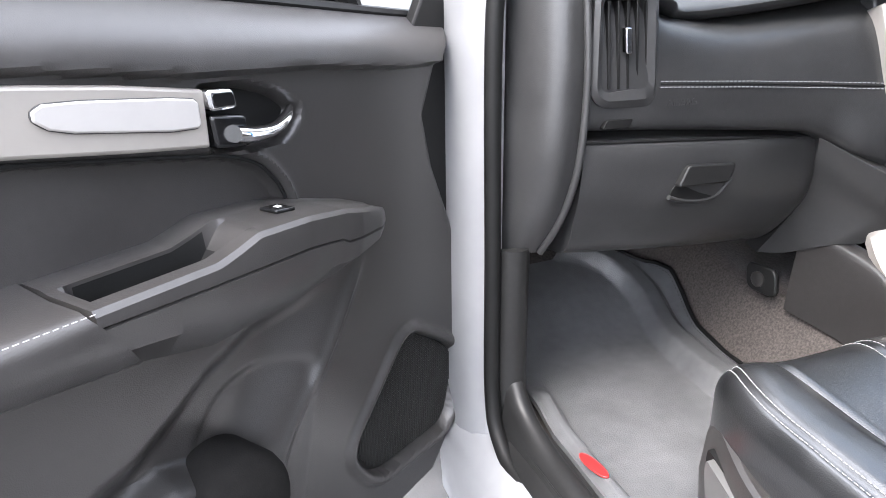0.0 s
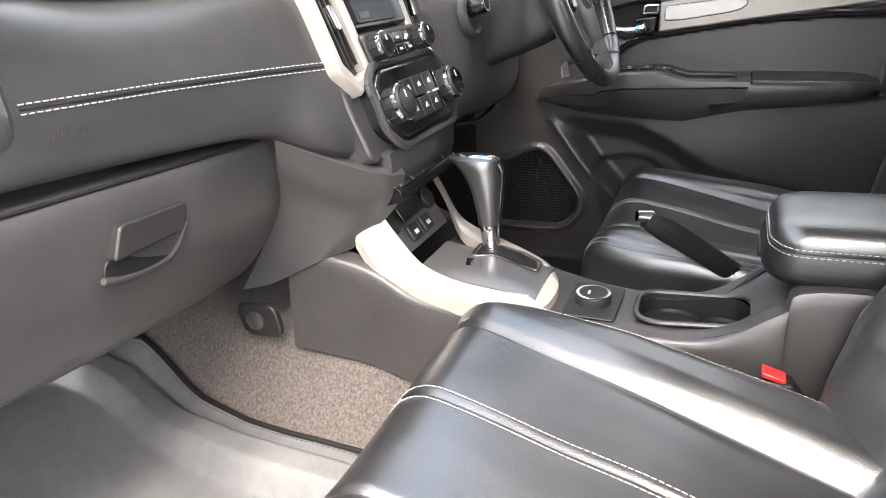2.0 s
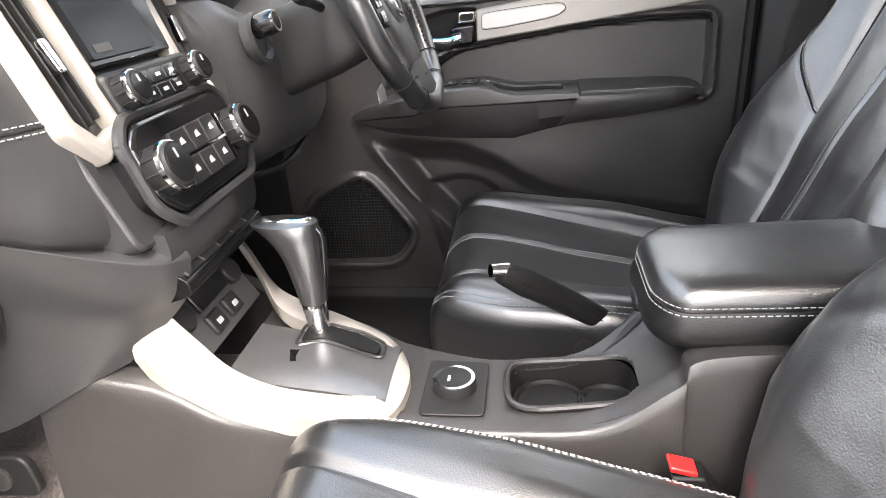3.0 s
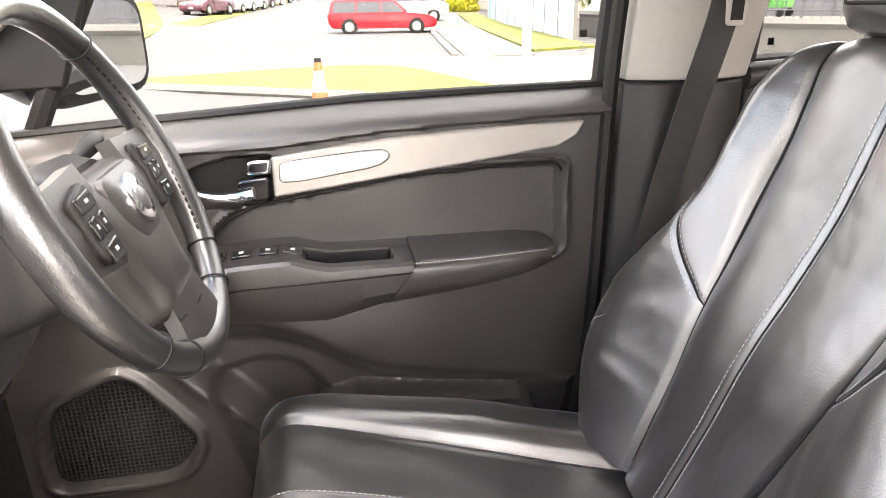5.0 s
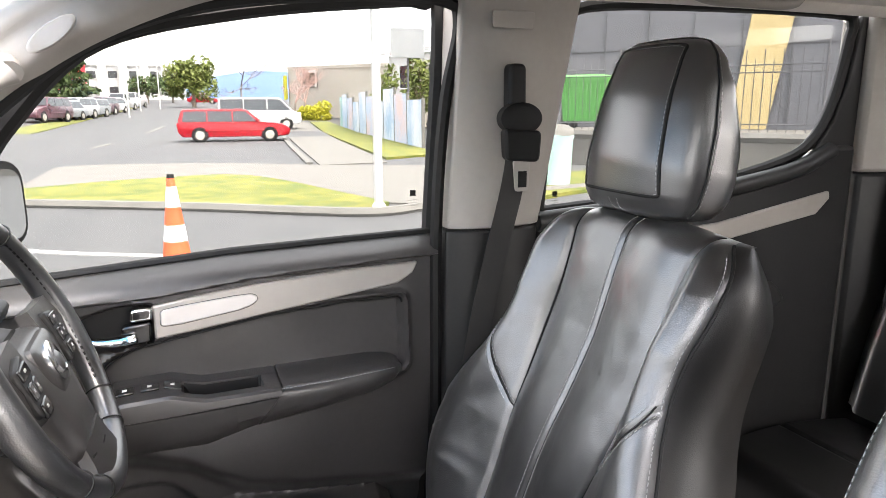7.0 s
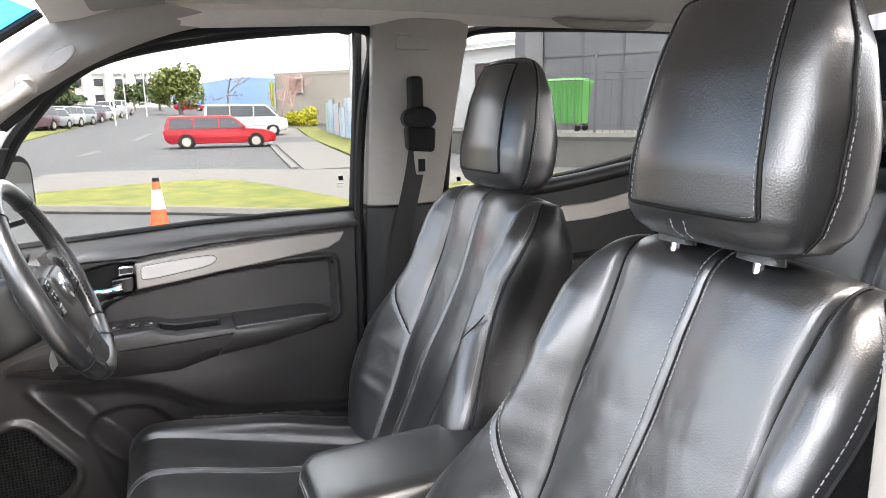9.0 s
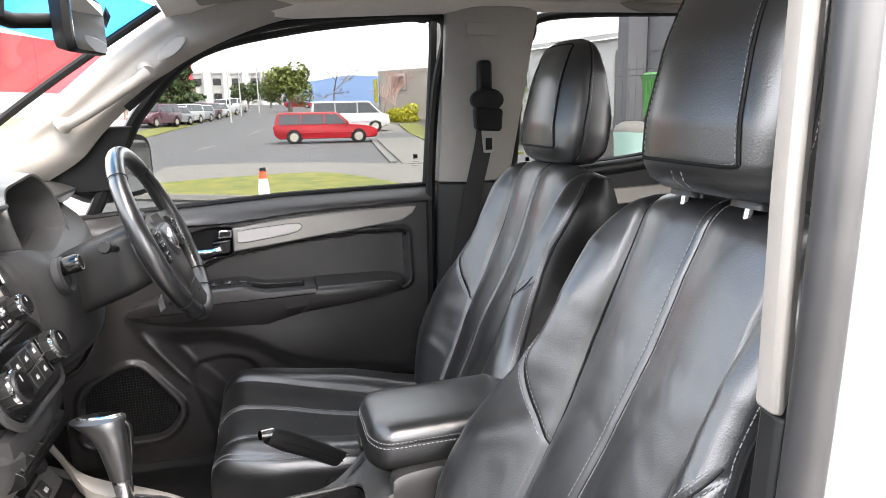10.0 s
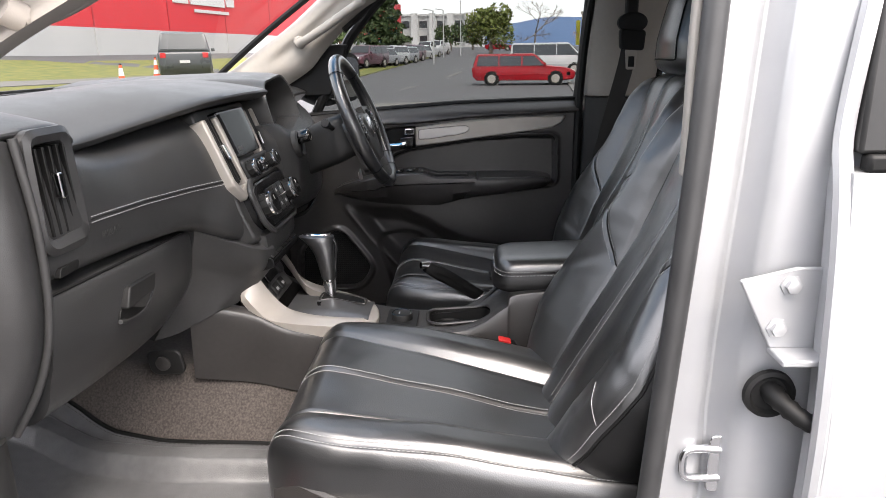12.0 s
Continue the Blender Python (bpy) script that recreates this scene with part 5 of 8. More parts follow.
WC, WN = Vector((0.330, 0.79, 1.262)), Vector((0, -0.927, 0.375))
WU = Vector((0, 0.375, 0.927))
WR = Vector((1, 0, 0))


def WP(a, b, w=0.0):
    return WC + WR * a + WU * b + WN * w


def HP(a, b, w=0.0):
    """On the hub, which sits below the rim's centre and behind it."""
    return WP(a, b - 0.033, w - 0.016)


def SP(a, b, w=0.0):
    """On the spokes."""
    return WP(a, b - 0.012, w - 0.010)


rings = []
for i in range(73):
    t = 2 * math.pi * i / 72
    c = WP(0.178 * math.sin(t), 0.178 * math.cos(t))
    rad = (WR * math.sin(t) + WU * math.cos(t))
    thick = 0.0155 + 0.0022 * max(0, math.cos(2 * (t - math.pi / 2))) ** 2
    rings.append([c + rad * thick * math.cos(q) + WN * thick * 1.05 * math.sin(q) for q in np.linspace(0, 2 * math.pi, 15)[:-1]])
part("rim", loft(rings, True, False), LEATHER, wheel, "black leather wheel rim")
hub = rounded([(-0.070, 0.056), (0.070, 0.056), (0.084, 0.030), (0.076, -0.020), (0.062, -0.060), (0.058, -0.096), (-0.058, -0.096), (-0.062, -0.060), (-0.076, -0.020), (-0.084, 0.030)], 0.020)
part("hub", loft([[HP(a * s, -0.03 + (b + 0.03) * s, w) for a, b in hub] for s, w in ((1.02, -0.03), (1.03, -0.004), (1.0, 0.010), (0.93, 0.018), (0.75, 0.023), (0.4, 0.026))]), PANEL, wheel, "charcoal grained airbag hub cover")
shield = rounded([(-0.052, 0.050), (0.052, 0.050), (0.046, 0.005), (0.030, -0.020), (-0.030, -0.020), (-0.046, 0.005)], 0.016)
part("hub_shield", loft([[HP(a * s, 0.015 + (b - 0.015) * s, w) for a, b in shield] for s, w in ((1.02, 0.018), (1.0, 0.0245), (0.9, 0.0275), (0.4, 0.0285))]), PANEL, wheel, "raised shield round the badge")
part("badge", turned(HP(0, 0.016, 0.0275), WN, [(0, 0.026), (0.003, 0.026), (0.005, 0.022)], 28), CHROME, wheel, "round chrome badge")
part("badge_shape", turned(HP(0.002, 0.014, 0.0325), WN, [(0, 0.014), (0.002, 0.011)], 7), GEAR, wheel, "dark relief on the badge")
part("lower_spoke", loft([[WP(a, b, w) for a, w in ((-x, -0.012), (-x, 0.002), (-x * 0.6, 0.010), (x * 0.6, 0.010), (x, 0.002), (x, -0.012))] for x, b in ((0.052, -0.112), (0.058, -0.140), (0.078, -0.172))]), PANEL, wheel, "charcoal lower spoke", smooth=60)
part("spoke_gap", tube(curve_points([WP(-0.052, -0.130, 0.004), WP(0.0, -0.136, 0.0085), WP(0.052, -0.130, 0.004)], 12), 0.0022, 6), BLACK, wheel, "dark gap under the hub cover")
for sg in (-1, 1):
    part("spoke", loft([[SP(sg * a, b, w) for a, b, w in ((x, y0, -0.006), (x, y0, 0.010), (x, (y0 + y1) / 2, 0.015), (x, y1, 0.010), (x, y1, -0.006))] for x, y0, y1 in ((0.055, 0.052, -0.045), (0.11, 0.048, -0.036), (0.168, 0.046, -0.024))]), PANEL, wheel, "charcoal wheel spoke", smooth=50)
    part("control_pad", prism([SP(sg * a, b, 0.019) for a, b in rounded([(0.078, 0.040), (0.124, 0.030), (0.122, -0.026), (0.080, -0.038)], 0.010)], WN * -0.012), PANEL_DARK, wheel, "black switch pad on the spoke", bevel=0.003)
    for a, b, ww, hh in ((0.084, 0.016, 0.034, 0.016), (0.084, -0.008, 0.015, 0.020), (0.102, -0.008, 0.015, 0.020), (0.088, -0.030, 0.028, 0.018)):
        bt = part("wheel_button", prism([SP(sg * x, y, 0.0215) for x, y in rounded([(a, b + hh), (a + ww, b + hh - 0.002), (a + ww, b), (a, b)], 0.003)], WN * -0.005), GLOSS, wheel, "black wheel button", bevel=0.0015)
        part("button_mark", prism([SP(sg * (a + ww * 0.4), b + hh * 0.62, 0.0221), SP(sg * (a + ww * 0.6), b + hh * 0.62, 0.0221), SP(sg * (a + ww * 0.6), b + hh * 0.42, 0.0221), SP(sg * (a + ww * 0.4), b + hh * 0.42, 0.0221)], WN * -0.002), WHITE, bt, "white printed symbol")
    part("grip_lacing", stitch([WP(sg * 0.163 * math.sin(t), 0.163 * math.cos(t), 0.006) for t in np.linspace(0.75, 2.25, 46)], length=0.005, gap=0.004, r=0.0016), BLACK, wheel, "black laced grip seam", smooth=0)
    for t in (0.72, 2.30, 2.62):
        c = [WP(sg * (0.178 + 0.0170 * math.cos(q)) * math.sin(t), (0.178 + 0.0170 * math.cos(q)) * math.cos(t), 0.0178 * math.sin(q)) for q in np.linspace(0, 2 * math.pi, 21)]
        part("rim_joint", tube(c, 0.0011, 5), BLACK, wheel, "dark joint in the rim cover")
part("column_shroud", loft([[WP(a * s, b * s - 0.01, w) for a, b in rounded([(-0.075, 0.055), (0.075, 0.055), (0.075, -0.065), (-0.075, -0.065)], 0.03)] for s, w in ((0.75, -0.02), (1.0, -0.045), (1.05, -0.10), (1.0, -0.20))]), PANEL_DARK, wheel, "black steering column shroud")
for sg in (-1, 1):
    part("stalk", tube(curve_points([WP(sg * 0.06, 0.015, -0.075), WP(sg * 0.13, 0.030, -0.07), WP(sg * 0.19, 0.040, -0.060)], 10), [0.007] * 5 + [0.008, 0.009, 0.011, 0.012, 0.012, 0.010], 10), PANEL_DARK, wheel, "black column stalk")
part("paper_tag", prism([WP(0.02, -0.13, -0.08), WP(0.075, -0.125, -0.08), WP(0.07, -0.155, -0.085), WP(0.02, -0.150, -0.085)], (0, 0.002, 0)), WHITE, wheel, "white paper tag below the column")

# ---- centre console ----
console = thing("centre_console", "black and silver centre console with padded armrest", "console")
# flanks: the passenger's side is one long panel, the driver's side steps in behind the gear plate
NEAR = [(1.13, 0.150, 0.905, 0.730), (1.00, 0.140, 0.878, 0.715), (0.90, 0.150, 0.842, 0.70), (0.76, 0.152, 0.840, 0.68), (0.62, 0.150, 0.838, 0.66), (0.50, 0.150, 0.845, 0.64), (0.42, 0.142, 0.890, 0.63), (0.36, 0.132, 0.922, 0.62), (-0.05, 0.128, 0.922, 0.60)]
FAR = [(1.13, 0.150, 0.905, 0.730), (1.00, 0.140, 0.878, 0.715), (0.90, 0.105, 0.842, 0.70), (0.80, 0.060, 0.838, 0.68), (0.70, -0.006, 0.834, 0.66), (0.60, -0.018, 0.832, 0.64), (0.50, -0.010, 0.842, 0.62), (0.42, 0.040, 0.885, 0.62), (0.36, 0.074, 0.922, 0.62), (-0.05, 0.078, 0.922, 0.60)]
for sg, rows in ((-1, NEAR), (1, FAR)):
    flank = [[(sg * x, y, z), (sg * x + sg * 0.014, y, z - 0.012), (sg * x + sg * 0.024, y, lerp(z, low, 0.45)), (sg * x + sg * 0.030, y, low)] for y, x, z, low in rows]
    part("console_flank", surface(flank, 80, 14, (-sg * 0.02, 0, 0)), PANEL, console, "charcoal moulded console flank")
deck = surface([[(-0.152 + 0.5 * max(0, 0.45 - y) * 0.4, y, z), (lerp(-0.152, r, 0.3), y, z - d), (lerp(-0.152, r, 0.7), y, z - d), (r, y, z)] for y, z, d, r in ((0.95, 0.840, 0.0, 0.12), (0.85, 0.838, 0.0, 0.08), (0.74, 0.836, 0.0, 0.02), (0.62, 0.834, 0.0, -0.017), (0.52, 0.840, 0.002, -0.013), (0.46, 0.862, 0.006, 0.015), (0.40, 0.900, 0.010, 0.055), (0.36, 0.922, 0.010, 0.074))], 110, 60, (0, 0, -0.02))
well = rounded([(-0.126, 0.592), (-0.034, 0.596), (-0.030, 0.452), (-0.118, 0.445)], 0.034)
bmesh.ops.delete(deck, geom=[f for f in deck.faces if poly_distance(f.calc_center_median().xy, well) < -0.001], context="FACES")
part("console_deck", deck, PANEL, console, "charcoal console deck with a cup holder hollow")
part("cup_well", loft([[(lerp(-0.077, x, s), lerp(0.52, y, s), z + 0.10 * max(0, 0.50 - y) * (z > 0.83)) for x, y in well] for s, z in ((1.0, 0.843), (0.97, 0.826), (0.93, 0.775), (0.4, 0.768))], True, False), BLACK, console, "black cup holder hollow")
part("console_box", prism([(x, y, 0.62) for x, y in ((-0.125, 0.36), (0.072, 0.36), (0.072, -0.08), (-0.125, -0.08))], (0, 0, 0.302)), PANEL, console, "charcoal storage box", bevel=0.01)
# cup holders
for yy, r in ((0.548, 0.036), (0.480, 0.028)):
    part("cup_holder", turned((-0.078, yy, 0.770), (0, 0, 1), [(0.0, r * 0.9), (0.046, r), (0.0505, r + 0.003), (0.0505, r + 0.006), (0.046, r + 0.007)], 32), BLACK, console, "black round cup holder")
part("cup_rim", tube([(x, y, 0.842 + 0.25 * max(0, 0.50 - y)) for x, y in rounded([(-0.129, 0.595), (-0.032, 0.599), (-0.028, 0.449), (-0.120, 0.442)], 0.035) + [(-0.1275, 0.56)]], 0.0040, 8), PANEL, console, "raised cup holder rim")
# rotary drive selector
part("drive_dial", turned((-0.088, 0.658, 0.838), (0, 0, 1), [(0, 0.026), (0.014, 0.0255), (0.017, 0.024), (0.0175, 0.021)], 32), PANEL_DARK, console, "black rotary drive selector")
part("dial_ring", loft([disc_ring((-0.088, 0.658, 0.8558), (0, 0, 1), r, 32) for r in (0.0245, 0.0205)], True, False), CHROME, console, "chrome dial ring")
part("dial_mark", box(-0.096, 0.662, 0.8555, -0.086, 0.665, 0.8565), WHITE, console, "white dial mark")
part("dial_plate", prism([(x, y, 0.839) for x, y in rounded([(-0.140, 0.694), (-0.030, 0.694), (-0.034, 0.620), (-0.140, 0.620)], 0.008)], (0, 0, 0.0025)), PANEL_DARK, console, "dark dial plate", bevel=0.001)
# satin frame round the gear plate, rising up both sides of the cubby
band = []
path_in = [(-0.106, 0.985, 0.949), (-0.094, 0.962, 0.905), (-0.100, 0.925, 0.872), (-0.122, 0.87, 0.865), (-0.133, 0.816, 0.863), (-0.135, 0.765, 0.861), (-0.125, 0.742, 0.860), (-0.09, 0.737, 0.860), (-0.045, 0.740, 0.861), (-0.022, 0.758, 0.862), (0.010, 0.815, 0.864), (0.022, 0.875, 0.867), (0.045, 0.918, 0.880), (0.085, 0.955, 0.918), (0.105, 0.985, 0.955)]
path_out = [(-0.131, 1.023, 0.921), (-0.145, 0.985, 0.880), (-0.149, 0.955, 0.857), (-0.158, 0.90, 0.851), (-0.166, 0.83, 0.849), (-0.168, 0.765, 0.847), (-0.158, 0.726, 0.845), (-0.11, 0.712, 0.845), (-0.055, 0.718, 0.847), (0.0, 0.752, 0.851), (0.050, 0.83, 0.857), (0.077, 0.89, 0.863), (0.103, 0.94, 0.877), (0.138, 0.985, 0.918), (0.155, 1.015, 0.95)]
pin, pout = curve_points(path_in, 70), curve_points(path_out, 70)
rings = []
for a, b in zip(pin, pout):
    m = (a + b) / 2 + Vector((0, 0, 0.005))
    rings.append([a + Vector((0, 0, -0.02)), a, (a * 0.8 + b * 0.2) + Vector((0, 0, 0.004)), m, b + Vector((0, 0, 0.004)), b + Vector((0, 0, -0.022))])
part("satin_frame", loft(rings, True, True), SATIN, console, "pale satin silver console frame", smooth=50)
# gear plate
part("gear_plate", sheet(lambda u, v: (lerp(lerp(-0.140, -0.104, v), lerp(-0.030, 0.026, v), u), lerp(0.730, 0.935, v), 0.860 + 0.012 * math.sin(math.pi * min(v * 0.9 + 0.1, 1)) * (1 - (2 * u - 1) ** 4)), 20, 20, (0, 0, -0.02)), GEAR, console, "satin graphite gear selector plate")
part("gear_slot", prism([(x, y, 0.8725) for x, y in rounded([(-0.040, 0.858), (0.000, 0.858), (0.000, 0.83), (-0.020, 0.785), (-0.045, 0.752), (-0.068, 0.752), (-0.045, 0.80), (-0.030, 0.832)], 0.008)], (0, 0, -0.006)), BLACK, console, "black gear gate slot")
part("gate_rim", tube([(x, y, 0.871) for x, y in rounded([(-0.046, 0.864), (0.006, 0.864), (0.006, 0.83), (-0.014, 0.782), (-0.042, 0.746), (-0.074, 0.746), (-0.052, 0.80), (-0.038, 0.832)], 0.010) + [(-0.046, 0.858)]], 0.0022, 6), PANEL, console, "raised gate rim")
for k in range(4):
    part("gear_mark", box(0.006 - 0.008 * k, 0.832 - 0.017 * k, 0.8640, 0.013 - 0.008 * k, 0.838 - 0.017 * k, 0.8712 - 0.0012 * k), WHITE, console, "white gear position mark")
part("indicator_window", prism([(x, y, 0.8708) for x, y in ((-0.082, 0.858), (-0.056, 0.866), (-0.056, 0.842), (-0.082, 0.834))], (0, 0, -0.003)), GLOSS, console, "small gloss indicator window")
# cubby with sockets and switches
part("cubby_face", prism([(-0.098, 1.02, 0.955), (0.098, 1.02, 0.955), (0.098, 0.962, 0.868), (-0.098, 0.962, 0.868)], (0, 0.03, -0.01)), GEAR, console, "graphite cubby face with sockets", bevel=0.003)
CN = Vector((0, -0.83, 0.55))
for x0, r in ((-0.070, 0.020), (0.070, 0.020)):
    part("socket_cap", turned((x0, 0.995, 0.918), CN, [(0, r), (0.008, r), (0.011, r * 0.86)], 26), PANEL_DARK, console, "black round socket cover")
part("aux_panel", prism([(x, y, z) for x, y, z in ((-0.040, 1.008, 0.945), (0.040, 1.008, 0.945), (0.040, 0.985, 0.910), (-0.040, 0.985, 0.910))], CN * 0.006), GLOSS, console, "gloss black connection panel", bevel=0.002)
for x0 in (-0.040, 0.008):
    sw = part("seat_heat_switch", prism([(x0, 0.984, 0.902), (x0 + 0.034, 0.984, 0.902), (x0 + 0.034, 0.968, 0.878), (x0, 0.968, 0.878)], CN * 0.008), PANEL_DARK, console, "black rocker switch", bevel=0.003)
    part("button_mark", prism([(x0 + 0.012, 0.972, 0.895), (x0 + 0.022, 0.972, 0.895), (x0 + 0.022, 0.968, 0.889), (x0 + 0.012, 0.968, 0.889)], CN * 0.004), WHITE, sw, "white printed symbol")
# armrest lid
lid_out = rounded([(-0.122, 0.425), (-0.085, 0.446), (0.045, 0.446), (0.078, 0.425), (0.082, 0.02), (-0.126, 0.02)], 0.030)


def lid_ring(z, grow, dy=0.0, flat=1.0):
    return [(-0.022 + (x + 0.022) * grow, 0.22 + (y - 0.22) * (0.5 + 0.5 * grow) + dy, z + 0.010 * smooth01((0.42 - y) / 0.4) * flat) for x, y in lid_out]


part("armrest_base", loft([lid_ring(0.914, 0.90), lid_ring(0.918, 0.97), lid_ring(0.926, 1.0), lid_ring(0.936, 1.0), lid_ring(0.952, 0.955), lid_ring(0.9565, 0.935)]), LEATHER_SIDE, console, "black armrest lid base", smooth=50)
part("armrest_cushion", loft([lid_ring(0.9560, 0.935), lid_ring(0.9590, 0.945), lid_ring(0.970, 0.925), lid_ring(0.980, 0.87), lid_ring(0.9855, 0.77), lid_ring(0.9880, 0.6), lid_ring(0.9890, 0.3)]), LEATHER, console, "black leather armrest cushion", smooth=60)
for z, g in ((0.9535, 0.953), (0.9620, 0.944)):
    tagged(part("armrest_stitching", stitch(lid_ring(z, g) + lid_ring(z, g)[:1], lift=(0, 0, 0)), THREAD, console, "pale grey seam stitching", smooth=0), kind="stuff")
part("lid_latch", box(-0.045, 0.440, 0.918, 0.0, 0.450, 0.932), PANEL_DARK, console, "black lid latch", bevel=0.004)
part("bolt_tab", prism([(-0.190, y, z) for y, z in rounded([(1.235, 0.80), (1.155, 0.805), (1.145, 0.745), (1.225, 0.742)], 0.02)], (0.012, 0, 0)), PANEL_DARK, console, "black fixing tab", bevel=0.003)
part("bolt", turned((-0.190, 1.195, 0.772), (-1, 0, 0), [(0, 0.017), (0.004, 0.017), (0.007, 0.011)], 20), PANEL, console, "dark plastic fixing cap")

# ---- gear lever ----
lever = thing("gear_lever", "black leather gear knob on a chrome stem", "gear lever")
stem = curve_points([(-0.014, 0.838, 0.868), (-0.014, 0.840, 0.895), (-0.013, 0.842, 0.918)], 8)
part("stem_collar", tube(stem, [0.013, 0.013, 0.014, 0.014, 0.015, 0.015, 0.016, 0.016, 0.016], 18), CHROME, lever, "chrome stem collar")
body_line = curve_points([(-0.013, 0.842, 0.916), (-0.012, 0.843, 0.945), (-0.010, 0.846, 0.975), (-0.006, 0.852, 1.000), (-0.004, 0.858, 1.017), (-0.003, 0.862, 1.024)], 16)
rings = []
for k, c in enumerate(body_line):
    t = k / 16
    rx = interp(t, [(0, 0.017), (0.4, 0.021), (0.7, 0.026), (0.9, 0.025), (1, 0.013)])
    ry = interp(t, [(0, 0.017), (0.4, 0.024), (0.6, 0.032), (0.85, 0.044), (0.95, 0.038), (1, 0.02)])
    off = interp(t, [(0, 0), (0.5, 0.004), (0.85, 0.010), (1, 0.004)])
    rings.append([c + Vector((rx * math.cos(a), ry * math.sin(a) + off, 0)) for a in np.linspace(0, 2 * math.pi, 21)[:-1]])
part("knob", loft(rings), LEATHER, lever, "black leather gear knob")
part("knob_cap", loft([[c + Vector((0.6 * x, 0.8 * y, dz)) for x, y in [(0.022 * math.cos(a), 0.044 * math.sin(a)) for a in np.linspace(0, 2 * math.pi, 21)[:-1]]] for c, dz in ((Vector((-0.003, 0.866, 1.0185)), 0), (Vector((-0.003, 0.866, 1.0265)), 0.0))]), CHROME, lever, "chrome knob cap", bevel=0.005)
part("knob_spine", tube(curve_points([(-0.005, 0.830, 1.014), (-0.006, 0.8225, 1.000), (-0.010, 0.8235, 0.96), (-0.012, 0.828, 0.918)], 14), 0.0050, 10), GLOSS, lever, "gloss black strip down the knob")

# ---- handbrake ----
brake = thing("handbrake", "black handbrake lever with chrome button", "handbrake")
hb = curve_points([(0.120, 0.44, 0.798), (0.109, 0.475, 0.826), (0.080, 0.545, 0.880), (0.050, 0.606, 0.924)], 18)
side = Vector((0.86, 0.42, 0.0))
rings = []
for k, p in enumerate(hb):
    d = (hb[min(k + 1, 18)] - hb[max(k - 1, 0)]).normalized()
    n = side.cross(d).normalized()
    n = n if n.z > 0 else -n
    hw, hh = interp(k / 18, [(0, 0.015), (0.5, 0.014), (0.9, 0.0145), (1, 0.012)]), interp(k / 18, [(0, 0.019), (0.4, 0.017), (0.85, 0.019), (1, 0.014)])
    rings.append([p + side * (hw * math.copysign(abs(math.cos(a)) ** 0.6, math.cos(a))) + n * (hh * math.copysign(abs(math.sin(a)) ** 0.7, math.sin(a))) for a in np.linspace(0, 2 * math.pi, 21)[:-1]])
part("grip", loft(rings), LEATHER_SIDE, brake, "black moulded brake grip", smooth=60)
part("grip_seam", tube([p - side * 0.0150 for p in hb[4:17]], 0.0012, 5), BLACK, brake, "dark seam along the grip")
part("release_button", tube([hb[-1] - Vector((-0.004, 0.008, -0.002)), hb[-1] + Vector((-0.006, 0.014, 0.006))], [0.011, 0.009], 12), CHROME, brake, "chrome release button")
part("boot", loft([[Vector((0.118, 0.42, 0.760)) + Vector((x, y, 0)) for x, y in rounded([(-0.035, 0.10), (0.035, 0.08), (0.03, -0.06), (-0.03, -0.06)], 0.02)], [Vector((0.116, 0.45, 0.830)) + Vector((x, y, 0)) for x, y in rounded([(-0.02, 0.05), (0.02, 0.04), (0.02, -0.04), (-0.02, -0.04)], 0.012)]]), BLACK, brake, "black brake boot", bevel=0.004)
part("brake_mount", box(0.055, 0.22, 0.60, 0.140, 0.52, 0.775), BLACK, brake, "black brake mounting tray", bevel=0.01)

# ---- seat belt buckle by the passenger seat ----
bk = thing("belt_buckle", "black belt buckle with red release button", "seat belt")
part("housing", loft([[Vector((-0.205, 0.36, 0.74)) + Vector((x, y, 0)) for x, y in rounded([(-0.012, 0.02), (0.012, 0.02), (0.012, -0.02), (-0.012, -0.02)], 0.005)], [Vector((-0.203, 0.418, 0.832)) + Vector((x, y, 0)) for x, y in rounded([(-0.014, 0.018), (0.014, 0.018), (0.014, -0.016), (-0.014, -0.016)], 0.005)]]), BLACK, bk, "black buckle housing", bevel=0.003)
part("release_button", loft([[Vector((-0.203, 0.421, 0.832 + h)) + Vector((x, y, 0.25 * y)) for x, y in ((-0.011, 0.015), (0.011, 0.015), (0.011, -0.012), (-0.011, -0.012))] for h in (0, 0.007)]), RED, bk, "red release button", bevel=0.002)

# ---- rubber floor mat ----
MAT_EDGE = [(0.40, -0.24), (0.94, -0.253), (1.10, -0.252), (1.20, -0.247), (1.30, -0.235), (1.39, -0.217), (1.44, -0.211), (1.48, -0.222), (1.52, -0.25), (1.55, -0.30), (1.565, -0.36)]


MAT_LEFT = [(0.38, -0.735), (0.90, -0.742), (1.07, -0.732), (1.24, -0.703), (1.35, -0.663), (1.53, -0.600), (1.565, -0.585)]


def mat_point(u, v):
    y = lerp(0.38, 1.565, v)
    xr, xl = interp(y, MAT_EDGE), interp(y, MAT_LEFT)
    x = lerp(xl, xr, u)
    d = xr - x
    rim = 0.040 * smooth01((0.115 - d) / 0.035) - 0.018 * smooth01((0.045 - d) / 0.02)
    e = x - xl
    rim += (0.040 * smooth01((0.055 - e) / 0.03) - 0.012 * smooth01((0.016 - e) / 0.012)) * smooth01((1.28 - y) / 0.12)
    z = max(floor_z(x, y), 0.57) + 0.012 + rim + 0.007 * noise.noise((x * 4, y * 4, 3)) + 0.0015 * noise.noise((x * 17, y * 17, 5))
    return Vector((x, y, z))


